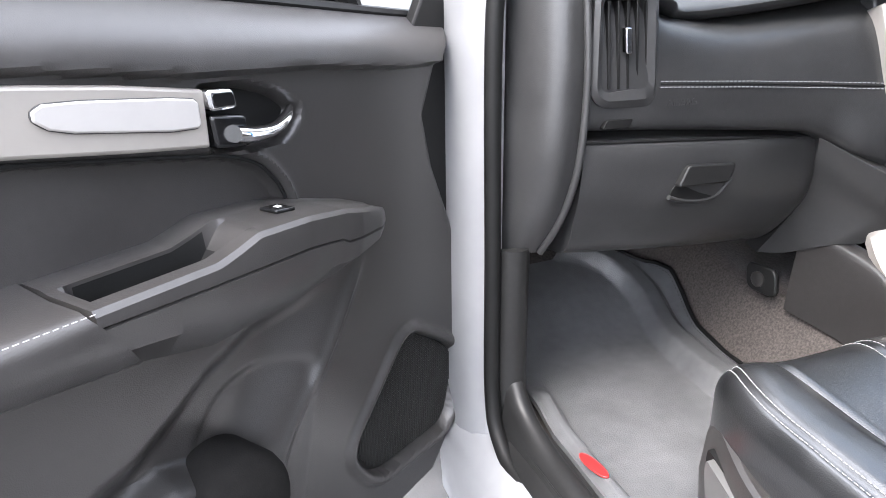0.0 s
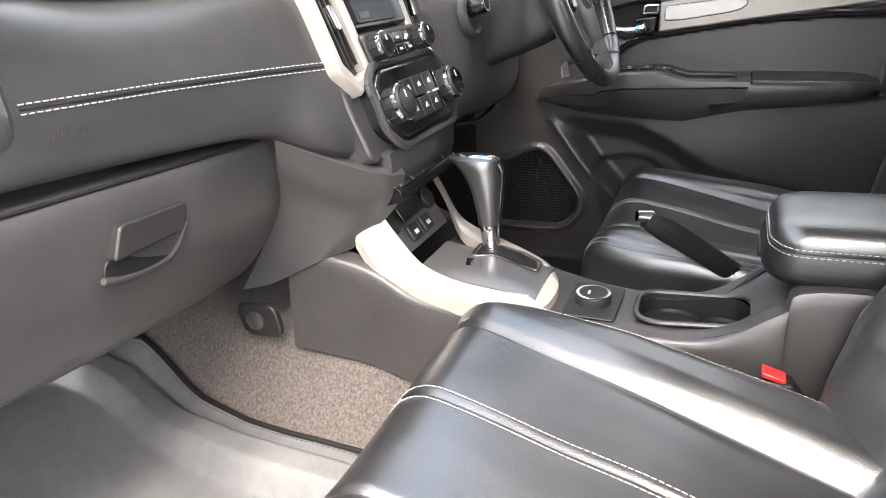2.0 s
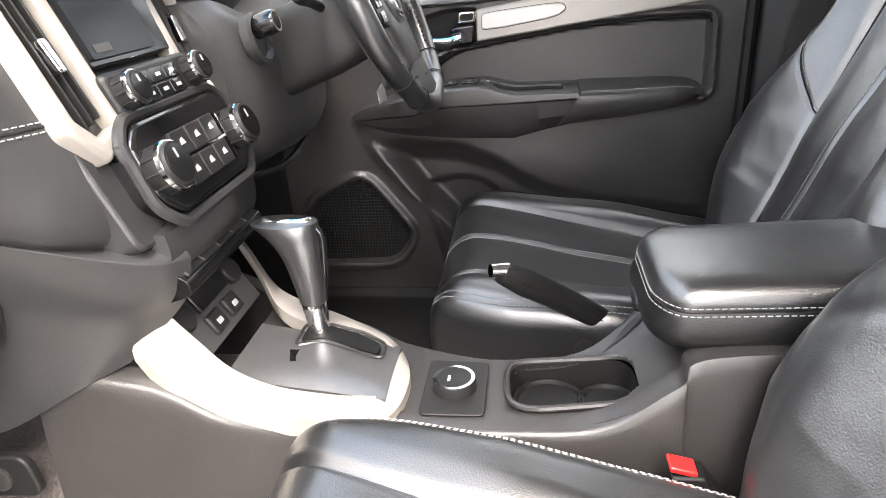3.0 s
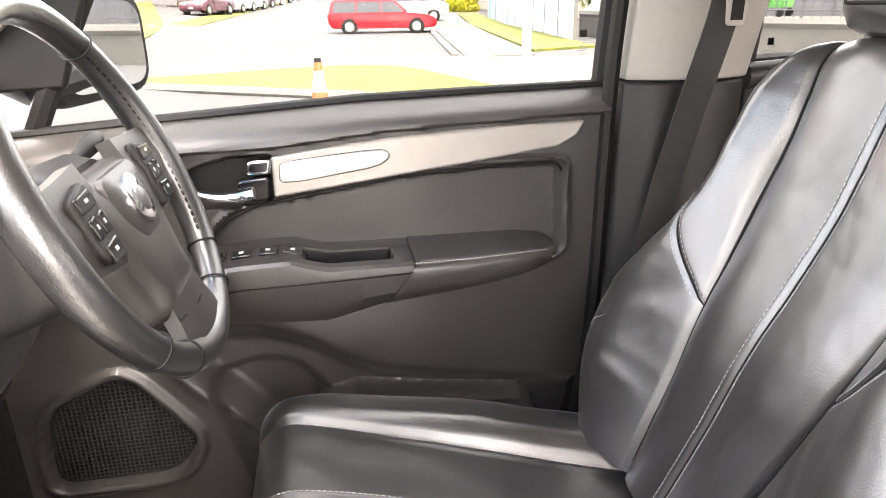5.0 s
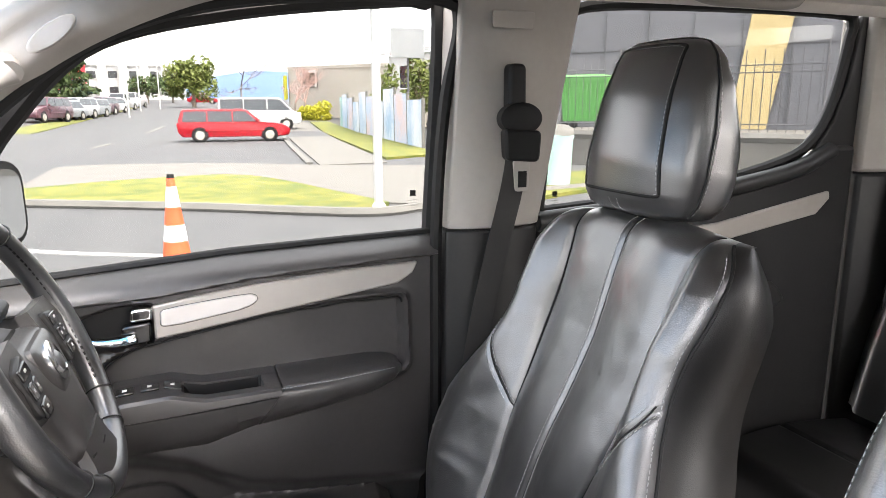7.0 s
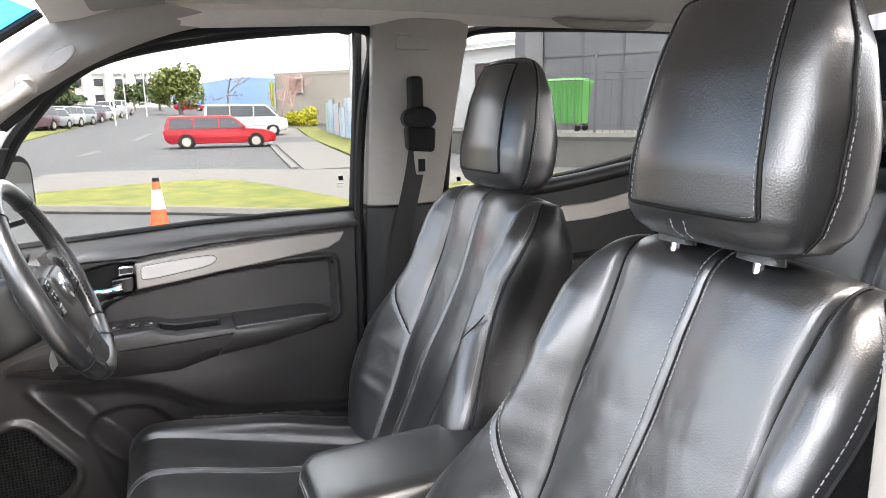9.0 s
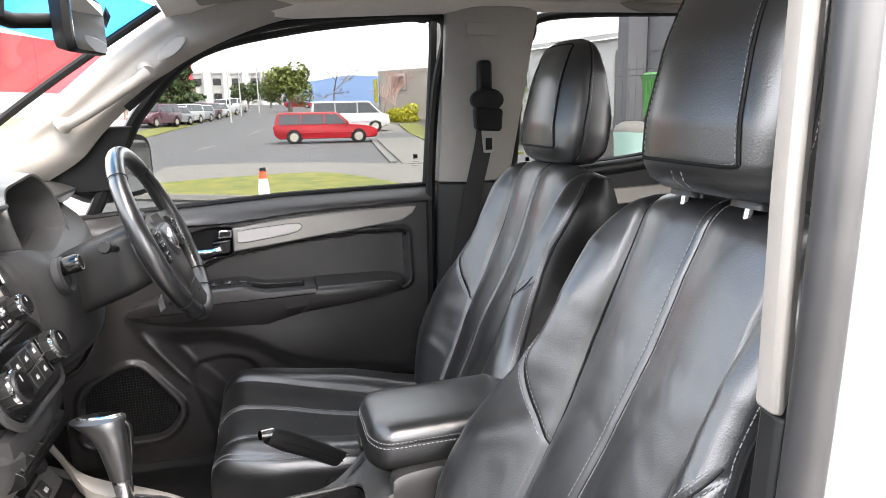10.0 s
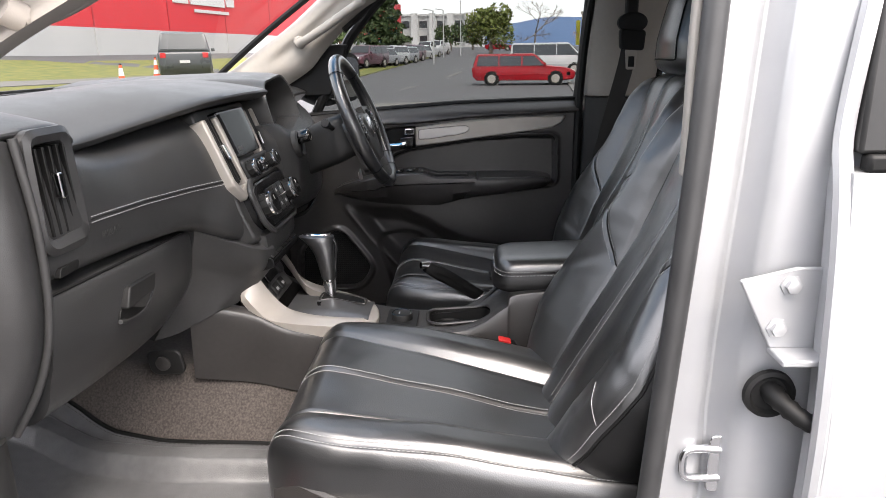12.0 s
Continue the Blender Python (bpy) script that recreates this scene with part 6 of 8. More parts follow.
mat = thing("floor_mat", "grey-black rubber floor mat with raised rim", "floor mat")
part("mat", sheet(mat_point, 110, 130, (0, 0, -0.012)), MAT, mat, "grey-black grained rubber mat")
part("bound_edge", tube([mat_point(1, v) + Vector((0.001, 0, 0.001)) for v in np.linspace(0, 1, 60)], 0.005, 8), BLACK, mat, "black bound mat edge")
tagged(part("edge_stitching", stitch([mat_point(0.985, v) + Vector((0, 0, 0.001)) for v in np.linspace(0, 1, 80)], length=0.006, gap=0.004), PANEL, mat, "grey edge stitching", smooth=0), kind="stuff")
badge = part("mat_badge", prism([(-0.727 + a * 0.011 - b * 0.004, 0.952 + b * 0.034, 0.6255) for a, b in [(math.cos(t), math.sin(t)) for t in np.linspace(0, 2 * math.pi, 25)[:-1]]], (0, 0, 0.003)), RED, mat, "red oval badge on the mat", bevel=0.001)
part("badge_bars", box(-0.7295, 0.936, 0.6272, -0.7245, 0.970, 0.6284), WHITE, mat, "pale lettering bar")


# dark mat, its rubber blackened further for the shade under the dash
dm = thing("floor_mat", "dark rubber floor mat in the driver footwell, blackened for the shade", "floor mat")
part("mat", sheet(lambda u, v: (lerp(0.215, 0.655, u), lerp(0.62, 1.50, v), floor_z(lerp(0.215, 0.655, u), lerp(0.62, 1.50, v)) + 0.012 + 0.015 * smooth01((abs(2 * u - 1) - 0.9) / 0.08)), 50, 70, (0, 0, -0.012)), BLACK, dm, "black rubber mat with raised rim")

# ---- the rest of the cab ----
# windscreen with a blue shade band, and its black edge
def screen_point(u, v):
    x = lerp(-0.70, 0.70, u)
    bow = 0.14 * (1 - (2 * u - 1) ** 2)
    y0, z0, y1, z1 = 1.365, 1.345, 0.79, 1.745
    return Vector((x * lerp(1.03, 0.92, v), lerp(y0, y1, v) + bow + 0.02 * math.sin(math.pi * v), lerp(z0, z1, v) + 0.035 * (1 - (2 * u - 1) ** 2) * v))


wind = thing("windscreen", "large windscreen with a blue shade band", "windscreen")
g = part("windscreen_glass", sheet(lambda u, v: screen_point(u, v * 0.76), 20, 12), GLASS, wind, "laminated glass darkened to dim the outdoors", smooth=80)
g.visible_shadow = False
g = part("shade_band", sheet(lambda u, v: screen_point(u, 0.76 + 0.24 * v), 20, 6), SHADE_GLASS, wind, "blue tinted shade band", smooth=80)
g.visible_shadow = False
for sg in (0.012, 0.988):
    part("screen_edge", tube([screen_point(sg, v) + Vector((0, -0.004, -0.002)) for v in np.linspace(0, 1, 20)], 0.010, 8), BLACK, wind, "black screen edge band")
for k, v in enumerate((0.80, 0.90)):
    p = screen_point(0.945 - 0.02 * k, v)
    part("screen_sticker", prism([p + Vector((dx, -0.45 * dz - 0.004, dz)) for dx, dz in ((-0.045, -0.010), (0.02, -0.022), (0.02, 0.004), (-0.045, 0.014))], (0, 0.001, 0.001)), PANEL, wind, "grey sticker with dark bars")
    for j in range(4):
        part("sticker_bar", prism([p + Vector((-0.038 + 0.014 * j + dx, -0.45 * dz - 0.0055, dz)) for dx, dz in ((0, -0.010), (0.006, -0.011), (0.006, 0.004), (0, 0.005))], (0, 0.0006, 0.0006)), BLACK, wind, "dark printed bar")

# rear-view mirror
rv = thing("rear_view_mirror", "black rear-view mirror on a short arm", "mirror")
part("mirror_body", loft([[(0.20 + (x - 0.20) * s, 0.85 + d, 1.655 + (z - 1.655) * s) for x, z in rounded([(0.06, 1.700), (0.30, 1.705), (0.305, 1.612), (0.065, 1.602)], 0.022)] for s, d in ((1.0, 0.0), (1.02, 0.010), (0.9, 0.03), (0.6, 0.04))]), BLACK, rv, "black mirror housing")
part("mirror_glass", prism([(0.20 + (x - 0.20) * 0.95, 0.848, 1.655 + (z - 1.655) * 0.92) for x, z in rounded([(0.06, 1.700), (0.30, 1.705), (0.305, 1.612), (0.065, 1.602)], 0.022)], (0, 0.003, 0)), MIRROR, rv, "mirror glass", smooth=0)
part("mirror_arm", tube([(0.14, 0.885, 1.655), (0.06, 0.93, 1.645), (-0.02, 0.97, 1.660)], 0.012, 10), BLACK, rv, "black mirror arm")
part("mirror_pod", loft([[(0.0 + (x) * s, 0.96 + d, 1.665 + z * s) for x, z in rounded([(-0.10, 0.03), (0.08, 0.03), (0.06, -0.03), (-0.08, -0.03)], 0.02)] for s, d in ((0.6, -0.03), (1.0, 0.0), (0.9, 0.06))]), BLACK, rv, "black sensor pod")

# sun visors and grab handles
for sg in (1, -1):
    vis = thing("sun_visor", "grey-beige folded sun visor against the roof", "sun visor", "sun visors")
    part("visor_blade", loft([[(sg * (0.38 + (x - 0.38) * s), y_, z_ + dz) for x, y_, z_ in [(a, lerp(0.70, 0.56, b), lerp(1.755, 1.778, b)) for a, b in rounded([(0.20, 0.0), (0.60, 0.0), (0.62, 1.0), (0.18, 1.0)], 0.06)]] for s, dz in ((0.98, 0.012), (1.0, 0.006), (1.0, -0.004), (0.97, -0.010))]), BEIGE, vis, "beige cloth visor blade")
    part("visor_rod", tube([(sg * 0.16, 0.70, 1.765), (sg * 0.62, 0.70, 1.755)], 0.006, 8), PANEL, vis, "grey visor rod")
def grab(name, pts, lab, r=0.013):
    h = thing(name, lab, "grab handle", "grab handles")
    line = curve_points(pts, 20)
    part("grip", tube(line, [r * 1.5, r * 1.2] + [r] * 17 + [r * 1.2, r * 1.5], 12), BEIGE, h, "beige moulded grip")
    part("mount", tube([line[0], line[0] + Vector((0.02 if pts[0][0] > 0 else -0.02, 0.012, 0.012))], r * 1.5, 10), BEIGE, h, "beige end mount")
    part("mount", tube([line[-1], line[-1] + Vector((0.02 if pts[0][0] > 0 else -0.02, 0.006, 0.012))], r * 1.5, 10), BEIGE, h, "beige end mount")
grab("grab_handle", [(0.668, 1.035, 1.480), (0.640, 1.005, 1.490), (0.625, 0.945, 1.523), (0.625, 0.875, 1.568), (0.645, 0.835, 1.598)], "beige pillar grab handle beside the windscreen")
grab("grab_handle", [(-0.668, 1.075, 1.490), (-0.640, 1.045, 1.500), (-0.625, 0.985, 1.533), (-0.625, 0.915, 1.578), (-0.645, 0.875, 1.608)], "beige pillar grab handle beside the windscreen")
grab("grab_handle", [(0.64, -0.39, 1.800), (0.620, -0.44, 1.768), (0.616, -0.56, 1.764), (0.620, -0.69, 1.768), (0.64, -0.74, 1.800)], "grey roof grab handle above the rear door")
# airbag covers on the pillars
part("airbag_cover", loft([[Vector((0.632 - d, 0.772 + 0.034 * s * math.cos(a) - 0.008 * s * math.sin(a), 1.654 - 0.018 * s * math.cos(a) + 0.022 * s * math.sin(a))) for a in np.linspace(0, 2 * math.pi, 25)[:-1]] for s, d in ((1.0, 0.0), (1.0, 0.006), (0.9, 0.008))]), BEIGE, bpy.data.objects["front_pillar_driver"], "oval airbag cover")

# driver's belt on the middle pillar
belt = thing("driver_seat_belt", "black seat belt hanging on the pillar", "seat belt")
part("height_slider", prism([(0.612, y, z) for y, z in rounded([(0.018, 1.625), (-0.018, 1.625), (-0.020, 1.50), (0.018, 1.50)], 0.012)], (0.03, 0, 0)), BLACK, belt, "black height slider", bevel=0.006)
part("belt_guide", loft([[(0.605 + d, 0.0 + 0.044 * s * math.cos(a), 1.523 + 0.030 * s * math.sin(a)) for a in np.linspace(0, 2 * math.pi, 33)[:-1]] for s, d in ((0.75, -0.016), (1.0, -0.010), (1.0, 0.010), (0.8, 0.016))]), BLACK, belt, "black belt guide loop")
part("tongue_cover", prism([(0.585, y, z) for y, z in rounded([(0.040, 1.505), (-0.040, 1.500), (-0.036, 1.440), (0.036, 1.445)], 0.012)], (0.025, 0, 0)), BLACK, belt, "black belt tongue cover", bevel=0.005)
part("tongue", prism([(0.590, y, z) for y, z in rounded([(0.020, 1.445), (-0.018, 1.445), (-0.014, 1.385), (0.014, 1.385)], 0.006)], (0.004, 0, 0)), SATIN, belt, "steel belt tongue", bevel=0.001)
part("tongue_slot", box(0.588, -0.009, 1.393, 0.5905, 0.009, 1.424), BLACK, belt, "slot in the belt tongue")
web = curve_points([(0.600, 0.0, 1.50), (0.603, 0.012, 1.40), (0.612, 0.045, 1.25), (0.620, 0.075, 1.10), (0.625, 0.105, 0.90), (0.63, 0.12, 0.72)], 24)
part("webbing", loft([[p + Vector((0, 0.024, 0.004)), p + Vector((0.0018, 0.024, 0.004)), p + Vector((0.0018, -0.024, -0.004)), p + Vector((0, -0.024, -0.004))] for p in web]), BELT, belt, "black woven belt webbing")
setting("pillar_label", prism([(0.6335, y, z) for y, z in rounded([(0.045, 1.722), (-0.045, 1.722), (-0.045, 1.690), (0.045, 1.690)], 0.006)], (0.004, 0, 0)), BEIGE, "rectangular airbag cover on the pillar", bevel=0.001, category="trim")

# window etchings
for yy, zz in ((0.165, 1.365), (-0.175, 1.345)):
    et = thing("window_etching", "small black maker's mark on the window glass", "label", "window etchings")
    part("mark_square", box(0.7545, yy - 0.006, zz, 0.7555, yy + 0.006, zz + 0.012), BLACK, et, "small black square")
    for j in range(3):
        part("mark_bar", box(0.7547, yy - 0.010 + 0.002 * j, zz - 0.0090 - 0.006 * j, 0.7553, yy + 0.010, zz - 0.0082 - 0.006 * j), KHAKI, et, "fine grey printed bar")

# driver's side rear door
rd = thing("rear_door", "shut rear door with black lining and silver strip", "car door")
lining = [(-0.10, 1.315), (-0.45, 1.338), (-0.66, 1.366), (-0.86, 1.40), (-0.98, 1.44), (-1.06, 1.44), (-1.06, 0.60), (-0.10, 0.60)]
part("door_panel", prism([(0.70, y, z) for y, z in lining], (0.05, 0, 0)), PANEL_DARK, rd, "black moulded rear door lining", bevel=0.012)
part("sill_roll", tube(curve_points([(0.705, -0.10, 1.300), (0.705, -0.45, 1.322), (0.705, -0.66, 1.350), (0.705, -0.86, 1.385), (0.71, -0.98, 1.430)], 24), 0.022, 10), PANEL_DARK, rd, "rounded rear window sill")
part("trim_strip", prism([(0.694, y, z) for y, z in ((-0.12, 1.245), (-0.60, 1.265), (-0.97, 1.325), (-0.975, 1.305), (-0.93, 1.265), (-0.60, 1.215), (-0.12, 1.195))], (0.02, 0, 0)), SATIN, rd, "satin silver trim strip", bevel=0.004)
part("armrest", prism([(0.64, y, z) for y, z in rounded([(-0.12, 1.10), (-0.75, 1.12), (-0.80, 1.06), (-0.70, 1.02), (-0.12, 1.00)], 0.03)], (0.07, 0, 0)), PANEL_DARK, rd, "black armrest", bevel=0.015)
rl = [(-0.120, 1.315), (-0.145, 1.60), (-0.175, 1.70), (-0.23, 1.755), (-0.60, 1.772), (-0.98, 1.772), (-1.035, 1.752), (-1.03, 1.70), (-1.006, 1.585), (-0.970, 1.498), (-0.915, 1.438), (-0.83, 1.403), (-0.66, 1.366), (-0.45, 1.335)]
part("window_frame", tube(curve_points([(0.735, y, z) for y, z in rl + rl[:1]], 70), 0.014, 8), BLACK, rd, "black window seal")
g = part("window_pane", prism([(0.750, y, z) for y, z in rl], (0.004, 0, 0)), GLASS, rd, "rear window glass darkened to dim the outdoors", smooth=0)
g.visible_shadow = False
part("rear_frame", prism([(0.718, y, z) for y, z in ((-1.05, 1.77), (-1.075, 1.77), (-1.10, 1.43), (-0.93, 1.43), (-0.985, 1.50), (-1.022, 1.60))], (0.035, 0, 0)), PANEL_DARK, rd, "black window frame rear post", bevel=0.006)
# rear pillar, rear wall and roof edge
setting("rear_pillar", loft([pillar_section(0.695, -1.07, -1.42, z, 0.05, 1) for z in (1.37, 1.55, 1.78)]), BEIGE, "beige-grey rear pillar trim", category="pillar", bevel=0.01)
setting("rear_pillar_lower", loft([pillar_section(0.70, -1.08, -1.42, z, 0.04, 1) for z in (0.6, 1.0, 1.367)]), PANEL_DARK, "black lower rear pillar trim", category="pillar", bevel=0.01)
setting("rear_wall", box(-0.74, -1.47, 0.55, 0.74, -1.42, 1.40), PANEL_DARK, "black rear cab wall", category="wall")
setting("rear_window", box(-0.60, -1.445, 1.40, 0.60, -1.44, 1.76), TINT_GLASS, "tinted rear window", category="window")
for sg in (-1, 1):
    setting("rear_post", box(sg * 0.60 if sg > 0 else -0.74, -1.47, 1.40, 0.74 if sg > 0 else -0.60, -1.42, 1.80), BEIGE, "beige rear post", category="pillar")
rb = thing("rear_seat_belt", "black rear seat belt on the beige pillar", "seat belt")
part("belt_guide", turned((0.64, -1.20, 1.60), (-1, 0.1, 0), [(0, 0.034), (0.02, 0.034), (0.03, 0.02)], 24), BLACK, rb, "black round belt guide")
part("webbing", loft([[Vector(p) + Vector((0, 0.024, 0)), Vector(p) + Vector((0.002, 0.024, 0)), Vector(p) + Vector((0.002, -0.024, 0)), Vector(p) + Vector((0, -0.024, 0))] for p in curve_points([(0.615, -1.20, 1.58), (0.615, -1.19, 1.45), (0.62, -1.17, 1.30), (0.62, -1.15, 1.0)], 12)]), BELT, rb, "black woven belt webbing")
part("belt_stop", box(0.60, -1.215, 1.355, 0.625, -1.160, 1.375), BLACK, rb, "black belt stop", bevel=0.003)

# rear bench
bench = thing("rear_bench_seat", "black leather rear bench seat", "car seat")


def bench_back(u, v):
    x = lerp(-0.66, 0.66, u)
    h = v * 0.62
    w = 0.03 * math.sin(math.pi * v) - 0.012 * math.exp(-((abs(x) - 0.20) / 0.012) ** 2) - 0.05 * smooth01((abs(x) - 0.60) / 0.06) - 0.06 * smooth01((v - 0.9) / 0.1) ** 2
    return Vector((x, -1.05 - 0.36 * h + w, 0.72 + 0.93 * h * 1.10))


part("bench_backrest", sheet(bench_back, 80, 40, (0, -0.12, 0)), LEATHER, bench, "black leather bench backrest")
part("bench_cushion", sheet(lambda u, v: (lerp(-0.66, 0.66, u), lerp(-1.10, -0.60, v), 0.672 + 0.03 * math.sin(math.pi * v * 0.9) - 0.10 * smooth01((v - 0.85) / 0.15) ** 2 - 0.008 * math.exp(-((v - 0.5) / 0.012) ** 2)), 60, 80, (0, 0, -0.12)), LEATHER_SIDE, bench, "black leather bench cushion")
for xx in (-0.42, 0.42):
    part("bench_headrest", loft([[(xx + 0.13 * s * math.copysign(abs(math.cos(a)) ** 0.6, math.cos(a)), -1.29 - 0.05 * t + 0.05 * s * math.copysign(abs(math.sin(a)) ** 0.8, math.sin(a)), 1.46 + 0.09 * t) for a in np.linspace(0, 2 * math.pi, 25)[:-1]] for t, s in ((-1, 0.6), (-0.8, 0.92), (0, 1), (0.7, 0.92), (1, 0.6))]), LEATHER, bench, "black leather headrest")

# passenger's side: rear door seen from outside, hinge, striker, sill
prd = thing("rear_door", "shut silver rear door with dark glass", "car door")
part("door_skin", surface([[(-0.865, y, 0.48), (-0.900, y, 0.75), (-0.915, y, 1.0), (-0.900, y, 1.20), (-0.885, y, 1.318)] for y in (0.118, 0.05, -0.4, -1.0)], 20, 16, (0.05, 0, 0)), PAINT, prd, "silver painted door skin", smooth=60)
part("door_edge", tube(curve_points([(-0.862, 0.122, 0.48), (-0.893, 0.122, 0.75), (-0.906, 0.122, 1.0), (-0.892, 0.122, 1.20), (-0.876, 0.122, 1.30), (-0.855, 0.118, 1.36), (-0.84, 0.10, 1.50), (-0.80, 0.06, 1.74)], 30), 0.010, 8), PAINT, prd, "rolled silver door edge")
part("window_pane", prism([(-0.872, 0.08, 1.335), (-0.872, -1.0, 1.36), (-0.79, -1.0, 1.74), (-0.79, 0.03, 1.74)], (0.005, 0, 0)), GLOSS, prd, "dark tinted rear window", smooth=0)
part("window_seal", box(-0.886, -1.0, 1.318, -0.866, 0.105, 1.336), BLACK, prd, "black window seal", bevel=0.004)
part("window_post", prism([(-0.878, 0.112, 1.336), (-0.876, 0.070, 1.336), (-0.795, 0.02, 1.74), (-0.797, 0.065, 1.74)], (0.02, 0, 0)), PANEL_DARK, prd, "black window post", bevel=0.004)
hin = thing("hinge", "silver painted rear door hinge with two bolts", "hinge")
part("hinge_plate", prism([(-0.849, y, z) for y, z in ((0.205, 1.195), (0.145, 1.210), (0.115, 1.210), (0.115, 1.115), (0.165, 1.115))], (-0.006, 0, 0)), PAINT, hin, "silver hinge plate", bevel=0.002)
part("hinge_flange", box(-0.890, 0.112, 1.108, -0.848, 0.165, 1.116), PAINT, hin, "silver hinge flange", bevel=0.002)
for y, z in ((0.150, 1.190), (0.160, 1.140)):
    part("hinge_bolt", turned((-0.855, y, z), (-1, 0, 0), [(0, 0.012), (0.002, 0.012), (0.003, 0.008), (0.009, 0.008), (0.010, 0.005)], 6), PAINT, hin, "silver hexagon bolt head")
gr = thing("wiring_grommet", "black rubber wiring grommet in the jamb", "grommet")
part("grommet_ring", turned((-0.846, 0.155, 1.055), (-1, 0, 0), [(0, 0.030), (0.006, 0.029), (0.008, 0.024), (0.003, 0.020)], 32), BLACK, gr, "black rubber ring")
part("wiring_boot", tube(curve_points([(-0.845, 0.155, 1.060), (-0.868, 0.150, 1.055), (-0.885, 0.135, 1.045), (-0.890, 0.115, 1.035)], 12), [0.013, 0.011, 0.013, 0.011, 0.012, 0.010, 0.012, 0.010, 0.011, 0.010, 0.011, 0.010, 0.010], 14), BLACK, gr, "black ribbed wiring boot")
stk = thing("door_striker", "bright steel door striker loop", "striker")
part("striker_plate", prism([(-0.806, y, z) for y, z in rounded([(0.20, 0.975), (0.165, 0.975), (0.165, 0.895), (0.20, 0.895)], 0.008)], (-0.004, 0.0, 0)), CHROME, stk, "steel striker plate", bevel=0.001)
part("striker_loop", tube(curve_points([(-0.808, 0.185, 0.955), (-0.808, 0.225, 0.955), (-0.808, 0.232, 0.935), (-0.808, 0.225, 0.915), (-0.808, 0.185, 0.915)], 16), 0.0055, 10), CHROME, stk, "steel striker loop")
# hinge pillar at the front of the opening
chk = thing("door_check", "black steel door check bracket on the jamb", "bracket")
part("bracket_plate", box(-0.872, 1.348, 0.838, -0.850, 1.378, 0.872), BLACK, chk, "black steel bracket", bevel=0.004)
part("check_arm", tube([(-0.866, 1.362, 0.852), (-0.895, 1.335, 0.848), (-0.925, 1.30, 0.845)], 0.006, 8), STEEL_ARM, chk, "steel check arm")
part("bracket_bolt", turned((-0.872, 1.363, 0.862), (-1, -0.3, 0), [(0, 0.007), (0.004, 0.007), (0.006, 0.004)], 8), CHROME, chk, "bright bolt head")
setting("hinge_pillar", loft([[(-0.79, 1.175, z), (-0.815, 1.172, z), (-0.835, 1.20, z), (-0.845, 1.24, z), (-0.855, 1.37, z), (-0.79, 1.40, z), (-0.75, 1.30, z)] for z in (0.42, 0.7, 1.0, 1.36, 1.42)]), PAINT, "silver painted front hinge pillar", category="pillar", bevel=0.006, smooth=50)
setting("front_seal", tube(curve_points([(-0.812, 0.60, 0.545), (-0.812, 1.00, 0.545), (-0.812, 1.12, 0.575), (-0.812, 1.160, 0.66), (-0.812, 1.165, 0.90), (-0.812, 1.168, 1.32), (-0.775, 1.18, 1.40)], 70), 0.014, 14), BLACK, "black rubber door opening seal", category="trim")
setting("kick_panel", surface([[(-0.805, 1.185, z), (-0.788, 1.150, z), (-0.748, 1.155, z), (-0.705 + k, 1.26, z), (-0.668 + k, 1.36, z), (-0.610 + k, 1.53, z), (-0.50 + k, 1.71, z)] for z, k in ((0.56, 0.012), (0.70, 0.0), (0.85, 0.0), (0.93, 0.0))], 14, 40, (-0.01, 0.02, 0)), PANEL_DARK, "black kick panel below the dash", category="trim")
setting("inner_sill_trim", surface([[(-0.800, y, 0.570), (-0.785, y, 0.612 + d), (-0.755, y, 0.616 + d), (-0.735, y, 0.575)] for y, d in ((0.86, -0.01), (0.95, -0.004), (1.02, 0.0), (1.10, 0.02), (1.15, 0.06))], 20, 14, (0, 0, -0.02)), PANEL_DARK, "black moulded trim where the sill meets the kick panel", category="trim")
sill = thing("sill_plate", "black ribbed plastic door sill plate", "sill plate")
part("plate", surface([[(-0.735, y, 0.60), (-0.76, y, 0.604), (-0.79, y, 0.590), (-0.815, y, 0.560)] for y in (0.18, 0.6, 1.0, 1.13)], 20, 12, (0, 0, -0.02)), PANEL_DARK, sill, "black plastic sill cover")
for k in range(5):
    part("sill_rib", tube([(-0.752 - 0.010 * k, 0.25, 0.6055 - 0.0028 * k), (-0.752 - 0.010 * k, 1.06, 0.6055 - 0.0028 * k)], 0.0022, 6), PANEL_DARK, sill, "raised tread rib")
setting("outer_sill", surface([[(-0.80, y, 0.565), (-0.835, y, 0.55), (-0.865, y, 0.50), (-0.86, y, 0.36)] for y in (0.05, 0.6, 1.30)], 12, 12, (0.05, 0, 0)), PAINT, "silver painted outer sill", category="sill")
# front wing and bonnet, outer body
setting("bonnet", surface([[(-0.80, y, z - 0.06), (-0.4, y, z), (0.4, y, z), (0.80, y, z - 0.06)] for y, z in ((1.60, 1.285), (2.0, 1.27), (2.6, 1.20), (2.75, 1.10))], 20, 16, (0, 0, -0.03)), PAINT, "silver painted bonnet", category="bonnet")
setting("front_wing_passenger", surface([[(-0.86, y, 0.45), (-0.90, y, 0.8), (-0.89, y, 1.1), (-0.80, y, 1.235)] for y in (1.40, 1.9, 2.7)], 16, 14, (0.04, 0, 0)), PAINT, "silver painted front wing", category="wing")
